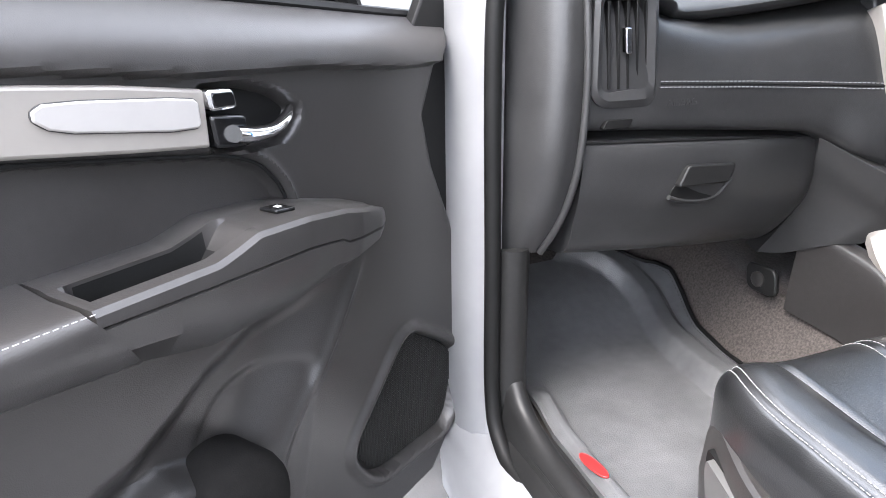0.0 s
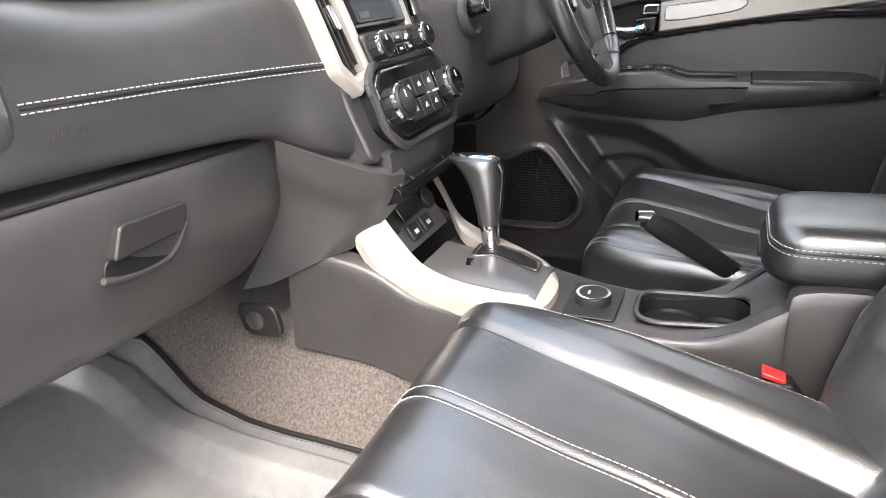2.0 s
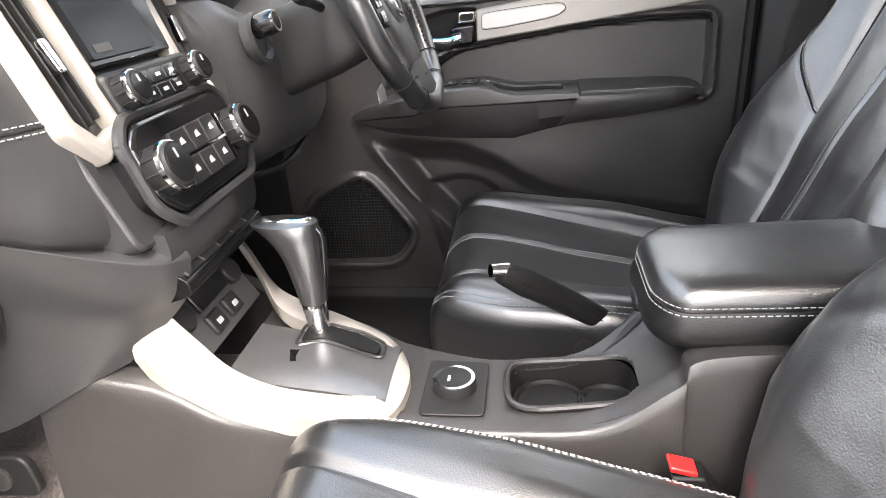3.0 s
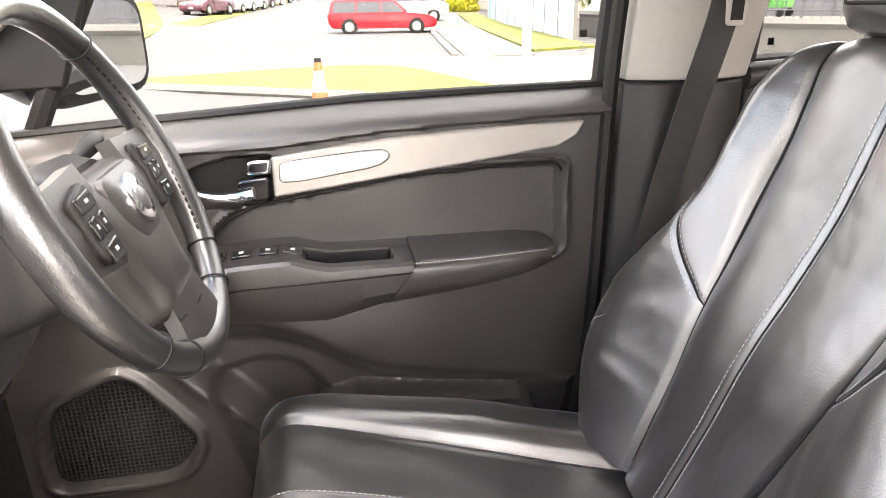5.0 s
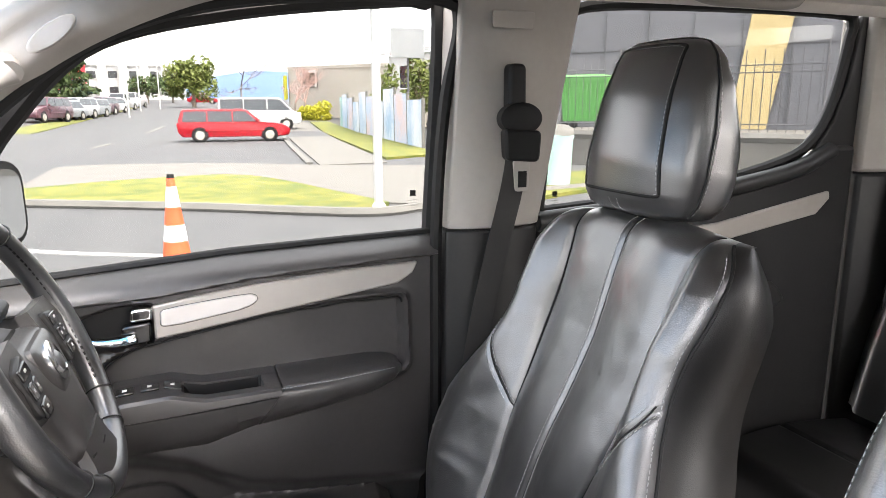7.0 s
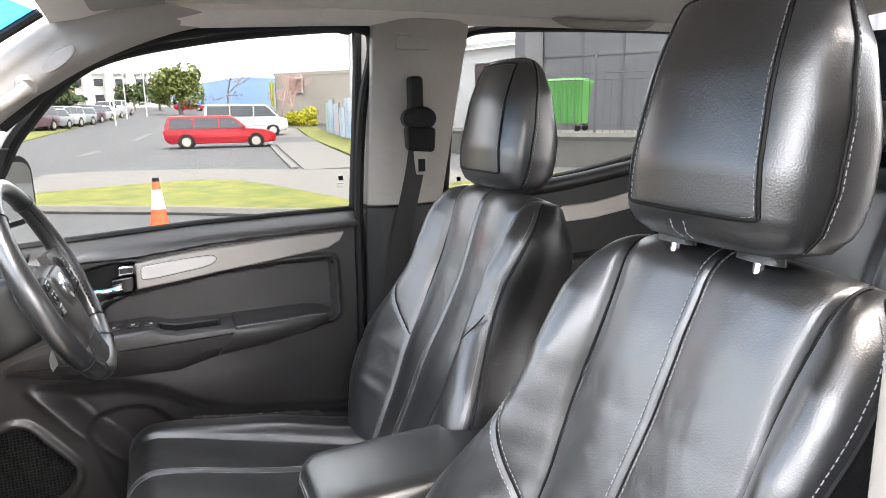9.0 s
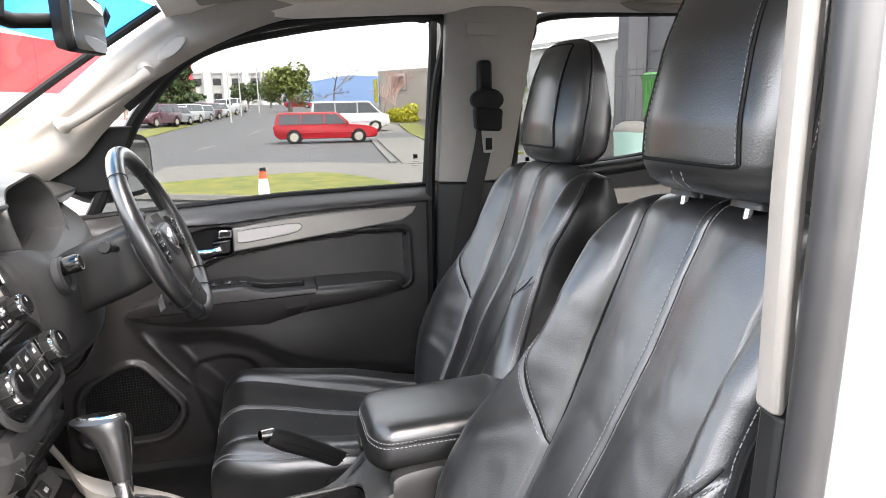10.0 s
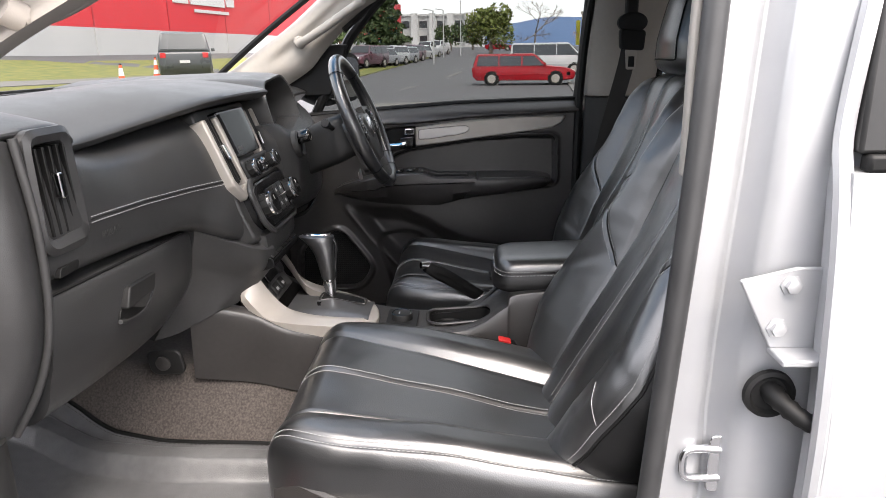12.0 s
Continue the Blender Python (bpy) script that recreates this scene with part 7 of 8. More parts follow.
setting("front_wing_driver", surface([[(0.86, y, 0.45), (0.90, y, 0.8), (0.89, y, 1.1), (0.80, y, 1.235)] for y in (1.40, 1.9, 2.7)], 16, 14, (-0.04, 0, 0)), PAINT, "silver painted front wing", category="wing")
under = thing("front_wheel", "black truck tyre on a grey rim", "wheel")
part("tyre", turned((-0.70, 2.10, 0.37), (-1, 0, 0), [(0, 0.25), (0.02, 0.36), (0.10, 0.37), (0.18, 0.36), (0.20, 0.25)], 36), BLACK, under, "black tyre")
part("rim", turned((-0.86, 2.10, 0.37), (-1, 0, 0), [(0, 0.24), (0.03, 0.23), (0.035, 0.05)], 24), SATIN, under, "grey alloy rim")


# ---- outside: ground, road, verges ----
ASPHALT = material("asphalt", (0.05, 0.051, 0.053), 0.9, second=(0.072, 0.072, 0.074), scale=1.2, amount=0.7, bump=0.5, bscale=90)
CONCRETE = material("concrete_path", (0.100, 0.094, 0.086), 0.9, second=(0.135, 0.128, 0.116), scale=2.5, bump=0.3, bscale=60)
KERB = material("kerb_concrete", (0.10, 0.096, 0.09), 0.9, second=(0.14, 0.135, 0.125), scale=6, bump=0.3, bscale=60)
GRASS = material("grass", (0.060, 0.080, 0.008), 0.95, second=(0.150, 0.140, 0.022), scale=2.2, amount=1.0, bump=0.9, bscale=60)
LINE = material("road_paint", (0.34, 0.335, 0.325), 0.8, second=(0.25, 0.245, 0.24), scale=8)
LEAF_DARK = material("dark_foliage", (0.022, 0.045, 0.012), 0.7, second=(0.055, 0.085, 0.022), scale=3, amount=0.8)
LEAF_MID = material("olive_foliage", (0.06, 0.085, 0.012), 0.7, second=(0.12, 0.14, 0.025), scale=3, amount=0.8)
LEAF_YELLOW = material("yellow_foliage", (0.30, 0.28, 0.01), 0.7, second=(0.42, 0.40, 0.03), scale=3, amount=0.8)
TWIG_PINK = material("pink_twigs", (0.30, 0.17, 0.15), 0.85, second=(0.38, 0.25, 0.22), scale=3)
BARK = material("bark", (0.12, 0.09, 0.07), 0.9, second=(0.2, 0.16, 0.13), scale=9, bump=0.5, bscale=40)
STORE_RED = material("store_red", (0.42, 0.008, 0.014), 0.6, second=(0.46, 0.010, 0.018), scale=0.4)
STORE_WHITE = material("store_white", (0.3276, 0.3276, 0.3213), 0.7, second=(0.3906, 0.3906, 0.3843), scale=0.5)
WALL_WHITE = material("white_render", (0.4275, 0.4204, 0.4133), 0.8, second=(0.513, 0.5059, 0.4988), scale=0.6)
WALL_TAN = material("tan_render", (0.323, 0.289, 0.2465), 0.85, second=(0.408, 0.374, 0.3145), scale=0.7)
WALL_DARK = material("dark_cladding", (0.085, 0.085, 0.095), 0.6, second=(0.11, 0.11, 0.12), scale=0.8)
WINDOW = material("window_glass_far", (0.025, 0.03, 0.035), 0.15, second=(0.04, 0.045, 0.05), scale=1)
CAR_RED = material("red_car_paint", (0.26, 0.003, 0.008), 0.32, 0.0, second=(0.30, 0.004, 0.011), scale=2, coat=0.15, spec=0.3)
CAR_WHITE = material("white_car_paint", (0.40, 0.40, 0.405), 0.3, second=(0.44, 0.44, 0.445), scale=2, coat=0.4)
CAR_DARK = material("dark_car_paint", (0.035, 0.04, 0.045), 0.28, second=(0.05, 0.055, 0.06), scale=2, coat=0.4)
CAR_PURPLE = material("maroon_car_paint", (0.07, 0.025, 0.035), 0.28, second=(0.09, 0.03, 0.045), scale=2, coat=0.4)
CAR_GREY = material("grey_car_paint", (0.22, 0.23, 0.24), 0.3, second=(0.26, 0.27, 0.28), scale=2, coat=0.4)
CONE_ORANGE = material("cone_orange", (0.75, 0.10, 0.03), 0.5, second=(0.68, 0.08, 0.025), scale=6)
CONE_WHITE = material("cone_white", (0.75, 0.75, 0.75), 0.5, second=(0.68, 0.68, 0.68), scale=6)
BIN_GREEN = material("bin_green", (0.07, 0.27, 0.06), 0.5, second=(0.10, 0.33, 0.08), scale=3)
PALE_GREEN = material("pale_green_paint", (0.28, 0.42, 0.40), 0.6, second=(0.33, 0.47, 0.45), scale=3)
PLY = material("plywood", (0.34, 0.26, 0.125), 0.7, second=(0.41, 0.32, 0.16), scale=2, stretch=(1, 1, 0.2))
STEEL_DARK = material("dark_steel", (0.05, 0.05, 0.055), 0.5, second=(0.08, 0.08, 0.085), scale=20)
SEA = material("sea", (0.085, 0.14, 0.21), 0.6, second=(0.10, 0.16, 0.235), scale=0.01)
# distance haze is put into the hills' blue base
HILL = material("far_hills", (0.065, 0.11, 0.20), 1.0, second=(0.08, 0.13, 0.23), scale=0.004)
POLE_WHITE = material("pole_white", (0.42, 0.42, 0.415), 0.5, second=(0.38, 0.38, 0.375), scale=4)
MURAL_BLUE = material("mural_blue", (0.22, 0.33, 0.45), 0.7, second=(0.50, 0.52, 0.55), scale=0.7, amount=1.0)
MURAL_WARM = material("mural_warm", (0.50, 0.36, 0.34), 0.7, second=(0.30, 0.40, 0.52), scale=0.6, amount=1.0)
CAR_LAMP = material("lamp_lens", (0.7, 0.7, 0.7), 0.2)
TAIL_LAMP = material("tail_lens", (0.4, 0.01, 0.01), 0.2)


def ground_z(x, y):
    return 0.075 * max(0.0, y - 0.06 * x - 3.2) * smooth01((x - 4) / 10) + 0.028 * max(0.0, min(x, 140) - 38)


def far_grid(k, n, a, b):
    """Places that crowd towards the middle."""
    t = 2 * k / n - 1
    return lerp(a, b, 0.5 + 0.5 * math.copysign(abs(t) ** 2.2, t))


bm = bmesh.new()
N = 90
rows = [[bm.verts.new((far_grid(i, N, -2500, 2500), far_grid(j, N, -2500, 2500), ground_z(far_grid(i, N, -2500, 2500), far_grid(j, N, -2500, 2500)) if far_grid(i, N, -2500, 2500) < 200 and abs(far_grid(j, N, -2500, 2500)) < 200 else 1.0)) for i in range(N + 1)] for j in range(N + 1)]
for j in range(N):
    for i in range(N):
        bm.faces.new((rows[j][i], rows[j][i + 1], rows[j + 1][i + 1], rows[j + 1][i]))
setting("ground", bm, ASPHALT, "grey worn asphalt street and car park", category="ground")


def patch(name, outline, mat, label, lift, category, n=1, thick=0.0):
    """A piece of ground that follows the slope: quads between a near and a far line."""
    near, far = outline
    nn, ff = curve_points([(*p, 0) for p in near], 24), curve_points([(*p, 0) for p in far], 24)
    return setting(name, sheet(lambda u, v: (lambda p: (p.x, p.y, ground_z(p.x, p.y) + lift))(nn[round(u * 24)].lerp(ff[round(u * 24)], v)), 24, 8, (0, 0, -lift - 0.02)), mat, label, category=category)


# verge with a kerb in front
near = [(12.6, 4.3), (11.76, 2.79), (10.3, 0.36), (9.25, -1.1), (8.75, -2.0)]
far = [(13.4, 3.9), (13.7, 3.0), (14.5, 1.28), (14.4, -0.9), (9.3, -2.45)]
patch("verge_grass", (near, far), GRASS, "bright green mown grass verge", 0.10, "grass")
kerb_line = curve_points([(p[0] - 0.12, p[1] - 0.05, 0.045) for p in near] + [(8.9, -2.9, 0.045), (9.6, -4.4, 0.045), (10.2, -8.0, 0.045)], 60)
setting("kerb", tube(kerb_line, 0.10, 6, flat=0.9), KERB, "pale concrete kerb along the verge", category="kerb")
patch("footpath", ([(13.5, 4.4), (13.9, 3.1), (14.7, 1.35), (14.8, -0.8), (9.6, -2.6), (9.9, -5.5)], [(18.6, 5.4), (18.9, 3.8), (19.6, 2.3), (18.6, -1.0), (17.0, -3.2), (15.5, -6.5)]), CONCRETE, "pale concrete footpath crossing", 0.03, "pavement")
patch("side_path", ([(17.0, -3.0), (31.0, -4.6), (50, -7.0)], [(17.2, -4.9), (32.0, -6.8), (50, -9.0)]), CONCRETE, "pale concrete footpath", 0.035, "pavement")
patch("side_grass", ([(18.3, -5.2), (33.0, -7.0), (50.0, -9.2)], [(19.3, -7.4), (35.0, -9.2), (50.0, -10.6)]), GRASS, "green grass strip along the painted wall", 0.07, "grass")
patch("path_edge", ([(17.6, -2.75), (31.3, -4.3), (48, -6.6)], [(17.7, -2.95), (31.4, -4.5), (48, -6.8)]), KERB, "pale kerb edge", 0.06, "kerb")
patch("road_edge_line", ([(19.6, 4.05), (29.8, 3.0), (47.5, 0.7)], [(19.8, 4.35), (30.0, 3.3), (47.6, 1.0)]), KERB, "pale road edge channel", 0.02, "kerb")
patch("parking_line", ([(9.2, 3.9), (7.72, 1.88), (7.2, 1.03), (6.0, -1.1)], [(9.1, 4.0), (7.60, 1.96), (7.08, 1.10), (5.88, -1.03)]), LINE, "worn white parking line", 0.006, "road marking")
patch("lawn", ([(9.0, 6.0), (14, 5.6), (24, 6.6), (38, 8.5)], [(24, 25.0), (34, 24.5), (46, 20.5), (68, 15.5)]), GRASS, "wide worn lawn before the store", 0.05, "grass")
patch("lawn_path", ([(15, 13.5), (24, 13.0), (38, 13.0)], [(15.5, 15.0), (25, 14.0), (39, 13.8)]), CONCRETE, "pale path across the lawn", 0.075, "pavement")
patch("far_verge", ([(38, 7.2), (60, 6.0), (90, 3.5)], [(39, 8.6), (62, 7.4), (92, 4.6)]), GRASS, "dry grass strip before the parked cars", 0.05, "grass")

# ---- sea and hills ----
setting("sea", box(420, -1500, 1.5, 2400, 1500, 2.0), SEA, "pale blue sea far away", category="water")
bm = bmesh.new()
ridge = []
for i in range(81):
    y = lerp(-1700, 1700, i / 80)
    h = 105 + 38 * noise.noise((i * 0.11, 0, 0)) + 12 * noise.noise((i * 0.4, 5, 0))
    ridge.append((y, h))
loft([[(2300 + d, y, h * k) for y, h in ridge] for d, k in ((0, 0.0), (60, 0.55), (140, 1.0), (300, 0.9))], False, False, bm)
setting("hills", bm, HILL, "blue hazy hills across the water", category="backdrop")


# ---- vehicles ----
def car(name, label, at, paint, length=4.7, width=1.76, height=1.45, style="wagon", group="parked cars"):
    """A car along local x (front at +x), standing on z 0."""
    root = thing(name, label, "car", group, at)
    L, H, W = length, height, width / 2
    roof0 = {"wagon": -0.47, "suv": -0.46, "sedan": -0.30, "ute": -0.10, "van": -0.49}[style] * L
    roof1 = {"wagon": 0.10, "suv": 0.10, "sedan": 0.08, "ute": 0.12, "van": 0.24}[style] * L
    screen = {"wagon": 0.24, "suv": 0.22, "sedan": 0.24, "ute": 0.24, "van": 0.40}[style] * L
    tail = {"wagon": -0.495, "suv": -0.49, "sedan": -0.42, "ute": -0.14, "van": -0.495}[style] * L
    belt = H * (0.62 if style in ("suv", "ute") else 0.60)
    nose = H * (0.52 if style != "van" else 0.56)
    # body below the windows
    prof = [(-0.5 * L, 0.32 * H), (-0.5 * L, belt - 0.06), (-0.49 * L, belt), (screen, belt + 0.02), (0.40 * L, nose + 0.06), (0.48 * L, nose - 0.06), (0.50 * L, 0.36 * H), (0.49 * L, 0.19 * H), (0.40 * L, 0.16 * H), (-0.46 * L, 0.16 * H)]
    prof = rounded(prof, 0.10, 3)
    rings = []
    for k, (y, sc) in enumerate(((-1.0, 0.93), (-0.93, 1.0), (-0.5, 1.01), (0.5, 1.01), (0.93, 1.0), (1.0, 0.93))):
        cx, cz = 0, 0.42 * H
        rings.append([(cx + (x - cx) * (0.965 if abs(y) == 1 else 1), W * y, cz + (z - cz) * sc) for x, z in prof])
    body = part("body", loft(rings), paint, root, "", smooth=50)
    # cabin
    lo = rounded([(tail, belt - 0.02), (roof0 + 0.08, H), (roof1, H), (screen, belt - 0.02)], 0.12, 3)
    cabr = []
    for y in (-1, -0.9, 0, 0.9, 1):
        cabr.append([(x, W * y * lerp(0.97, 0.80, max(0, (z - belt) / (H - belt))), z - (0.02 if abs(y) > 0.95 else 0) * (z > belt)) for x, z in lo])
    part("roof", loft(cabr), paint, body, "", smooth=50)
    # glass
    for sg in (-1, 1):
        span = [(lerp(tail, roof0 + 0.08, 0.25) + 0.10, screen - 0.16)]
        gl0, gl1 = span[0]
        panes = 3 if style in ("wagon", "suv", "van") else 2
        for k in range(panes):
            a, b = lerp(gl0, gl1, k / panes) + 0.03, lerp(gl0, gl1, (k + 1) / panes) - 0.03
            zt = H - 0.10
            def clip(x, z):
                fr = (z - belt) / (H - belt)
                return max(min(x, lerp(screen, roof1, fr) - 0.10), lerp(tail, roof0 + 0.08, fr) + 0.10)
            quad = [(clip(a, belt + 0.03), belt + 0.03), (clip(b, belt + 0.03), belt + 0.03), (clip(b, zt), zt), (clip(a, zt), zt)]
            part("side_window", prism([(x, sg * (W * lerp(0.97, 0.80, (z - belt) / (H - belt)) + 0.018), z) for x, z in quad], (0, -sg * 0.02, 0)), WINDOW, body, "dark window glass", smooth=0)
    for x0, x1, nm in ((screen, roof1, "windscreen"), (tail, roof0 + 0.08, "rear_window")):
        d = 0.012 if x0 > 0 or style == "van" and nm == "windscreen" else -0.012
        q = [(lerp(x0, x1, f) + d * 1.6, s * W * lerp(0.90, 0.72, f), lerp(belt, H, f) + 0.012) for f, s in ((0.12, -1), (0.12, 1), (0.88, 1), (0.88, -1))]
        part(nm, prism(q, (-d * 1.5, 0, -0.01)), WINDOW, body, "dark window glass", smooth=0)
    for x in (-0.31 * L, 0.31 * L):
        for sg in (-1, 1):
            r = 0.31 if style not in ("suv", "ute", "van") else 0.35
            wh = part("wheel", turned((x, sg * (W - 0.18), r), (0, sg, 0), [(0, r * 0.7), (0.01, r * 0.97), (0.05, r), (0.17, r), (0.20, r * 0.95), (0.205, r * 0.66)], 24), BLACK, root, "black tyre")
            part("rim", turned((x, sg * (W + 0.015), r), (0, sg, 0), [(0, r * 0.66), (0.012, r * 0.63), (0.016, r * 0.2)], 14), SATIN, wh, "silver wheel trim")
            part("arch", loft([disc_ring((x, sg * (W - 0.02 + 0.022 * k), r), (0, 1, 0), r * 1.13, 24) for k in (0, 1)]), BLACK, body, "dark wheel arch")
    for sg in (-1, 1):
        part("headlamp", box(0.44 * L, sg * W * 0.60 - 0.16, nose - 0.17, 0.492 * L, sg * W * 0.60 + 0.16, nose - 0.05), CAR_LAMP, body, "clear headlamp", bevel=0.02)
        part("tail_lamp", box(-0.505 * L, sg * W * 0.80 - 0.10, belt - 0.22, -0.47 * L, sg * W * 0.80 + 0.10, belt - 0.03), TAIL_LAMP, body, "red tail lamp", bevel=0.015)
        part("door_mirror", box(screen - 0.22, sg * (W + 0.02) if sg > 0 else -W - 0.16, belt + 0.03, screen - 0.12, W + 0.16 if sg > 0 else -W - 0.02, belt + 0.16), paint, body, "", bevel=0.02)
        part("sill_strip", box(-0.36 * L, sg * W - 0.012, belt * 0.55, 0.36 * L, sg * W + 0.022, belt * 0.55 + 0.06), paint, body, "body side moulding", bevel=0.01)
    part("number_bar", box(0.495 * L, -0.18, 0.26 * H, 0.505 * L, 0.18, 0.26 * H + 0.11), WHITE, body, "plain pale plate bar")
    part("number_bar", box(-0.512 * L, -0.18, 0.40 * H, -0.50 * L, 0.18, 0.40 * H + 0.11), WHITE, body, "plain pale plate bar")
    return root


def stand(x, y, turn):
    return pose(x, y, ground_z(x, y), 0, 0, turn)


car("red_estate_car", "red estate car parked across the street", stand(31.5, -2.2, -120 + 25), CAR_RED, 4.75, 1.76, 1.43, "wagon")
car("white_van", "white people-carrier van behind the red car", stand(42.5, -4.7, -97), CAR_WHITE, 4.9, 1.75, 1.92, "van")
for k, (dx, dy, paint, style, h, lab) in enumerate(((52, 8.3, CAR_PURPLE, "suv", 1.66, "dark maroon four-wheel drive"), (55.5, 7.7, CAR_GREY, "sedan", 1.45, "grey saloon car"), (59, 7.2, CAR_WHITE, "suv", 1.62, "white compact four-wheel drive"), (62.5, 6.6, CAR_GREY, "suv", 1.5, "grey hatchback"), (67, 6.2, CAR_PURPLE, "suv", 1.6, "dark red four-wheel drive"), (72, 5.6, CAR_WHITE, "sedan", 1.45, "white saloon car"), (79, 5.0, CAR_WHITE, "ute", 1.75, "white utility truck"), (88, 4.2, CAR_WHITE, "ute", 1.75, "white utility truck"))):
    car("parked_car", lab + " parked along the street", stand(dx, dy, -172 + 6 * noise.noise((k, 0, 0)) - 30), paint, 4.5, 1.8, h, style)
car("red_hatchback", "small red car far down the street", stand(105, -4.5, -100), CAR_RED, 4.2, 1.7, 1.45, "sedan")
car("dark_utility_truck", "dark green utility truck with a canopy on the street", stand(26.3, 11.8, 20), CAR_DARK, 5.2, 1.85, 1.85, "suv")


# ---- trees and shrubs ----
def foliage(name, centre, radii, count, size, mat, root, label, seed, cone=False):
    rnd = random.Random(seed)
    bm = bmesh.new()
    lobes = [(Vector((rnd.uniform(-0.55, 0.55), rnd.uniform(-0.55, 0.55), rnd.uniform(-0.5, 0.55))), rnd.uniform(0.35, 0.6)) for _ in range(11)]
    for _ in range(count):
        if cone:
            h = rnd.random() ** 1.3
            a, r = rnd.uniform(0, 2 * math.pi), (1 - h) ** 0.8 * rnd.uniform(0.6, 1.05) * (0.85 + 0.25 * math.sin(h * 40))
            p = Vector((r * math.cos(a), r * math.sin(a), h * 2 - 1))
        else:
            c, rr = rnd.choice(lobes)
            d = Vector((rnd.gauss(0, 1), rnd.gauss(0, 1), rnd.gauss(0, 1))).normalized()
            p = c + d * rr * rnd.uniform(0.75, 1.05)
        q = Vector((p.x * radii[0], p.y * radii[1], p.z * radii[2])) + Vector(centre)
        s = size * rnd.uniform(0.6, 1.4)
        a = Vector((rnd.gauss(0, 1), rnd.gauss(0, 1), rnd.gauss(0, 1))).normalized() * s
        b = a.cross(Vector((rnd.gauss(0, 1), rnd.gauss(0, 1), rnd.gauss(0, 1)))).normalized() * s * 0.6
        bm.faces.new([bm.verts.new(q + v) for v in (-a, b * 0.8, a, -b)])
    ob = part(name, bm, mat, root, label, smooth=0)
    return tagged(ob, kind="stuff")


def tree(label, x, y, height, spread, mat, seed, trunk=0.3, cone=False, count=1500, size=0.22, name="tree"):
    z = ground_z(x, y)
    root = thing(name, label, "tree", "street trees")
    rnd = random.Random(seed)
    part("trunk", tube(curve_points([(x, y, z - 0.1), (x + 0.1, y, z + height * 0.3), (x, y + 0.1, z + height * 0.75)], 8), [trunk * (1 - 0.09 * k) for k in range(9)], 8), BARK, root, "brown bark trunk")
    for k in range(6):
        a = rnd.uniform(0, 6.28)
        h0 = height * rnd.uniform(0.25, 0.5)
        part("limb", tube([(x, y, z + h0), (x + spread * 0.4 * math.cos(a), y + spread * 0.4 * math.sin(a), z + h0 + height * 0.22)], [trunk * 0.35, trunk * 0.1], 6), BARK, root, "brown limb")
    foliage("crown", (x, y, z + height * (0.56 if not cone else 0.53)), (spread, spread, height * (0.42 if not cone else 0.47)), count, size, mat, root, "small-leaved uneven crown", seed, cone)
    return root


def bare_tree(label, x, y, height, spread, mat, seed, depth=4, name="bare_tree"):
    z = ground_z(x, y)
    rnd = random.Random(seed)
    root = thing(name, label, "tree", "street trees")
    trunk, twigs = bmesh.new(), bmesh.new()

    def grow(p, d, length, r, level, bm):
        q = p + d * length
        tube([p, q], [r, r * 0.7], 5, bm)
        if level == 0:
            return
        for _ in range(3 if level > 1 else 4):
            n = (d + Vector((rnd.gauss(0, 0.5), rnd.gauss(0, 0.5), rnd.gauss(0.05, 0.3)))).normalized()
            grow(q, n, length * rnd.uniform(0.6, 0.85), r * 0.62, level - 1, twigs)
    grow(Vector((x, y, z - 0.1)), Vector((0, 0, 1)), height * 0.32, spread * 0.035, depth, trunk)
    part("trunk", trunk, BARK, root, "grey bare trunk")
    tagged(part("twigs", twigs, mat, root, "fine bare branches", smooth=0), kind="stuff")
    return root


tree("tall dark conifer behind the parked cars", 70, 9.0, 8.2, 3.2, LEAF_DARK, 3, 0.25, True, 2600, 0.30, "conifer_tree")
tree("dark conifer behind the parked cars", 62, 12.0, 6.0, 2.6, LEAF_DARK, 8, 0.25, False, 1500, 0.26)
tree("rounded olive-green evergreen tree at the road end", 88, -2.6, 6.0, 3.1, LEAF_MID, 5, 0.3, False, 2600, 0.26)
tree("low green shrub tree before the apartments", 110, 3.0, 4.5, 2.6, LEAF_DARK, 15, 0.2, False, 900, 0.28)
tree("low green shrub tree before the apartments", 112, -0.5, 4.2, 2.4, LEAF_DARK, 16, 0.2, False, 900, 0.28)
bare_tree("tall bare winter tree behind the shrubs", 92, -8.6, 8.0, 4.0, BARK, 6, 5)
for k, (x, y) in enumerate(((57, -9.4), (59, -10.6))):
    bare_tree("pinkish bare shrub tree beside the wall", x, y, 4.2, 2.6, TWIG_PINK, 20 + k, 5, "pink_shrub_tree")
sh = thing("yellow_hedge", "clipped bright yellow-green hedge", "hedge")
foliage("hedge_leaves", (53.5, -10.0, 1.0), (1.0, 1.6, 0.95), 1800, 0.13, LEAF_YELLOW, sh, "bright yellow-green leaves", 31)
for k, (x, y, h) in enumerate(((40, -12.0, 4.2), (36, -12.6, 4.0), (31, -11.0, 4.4))):
    tree("slim green shrub tree behind the painted wall", x, y, h, 1.0, LEAF_MID, 40 + k, 0.1, False, 700, 0.14)

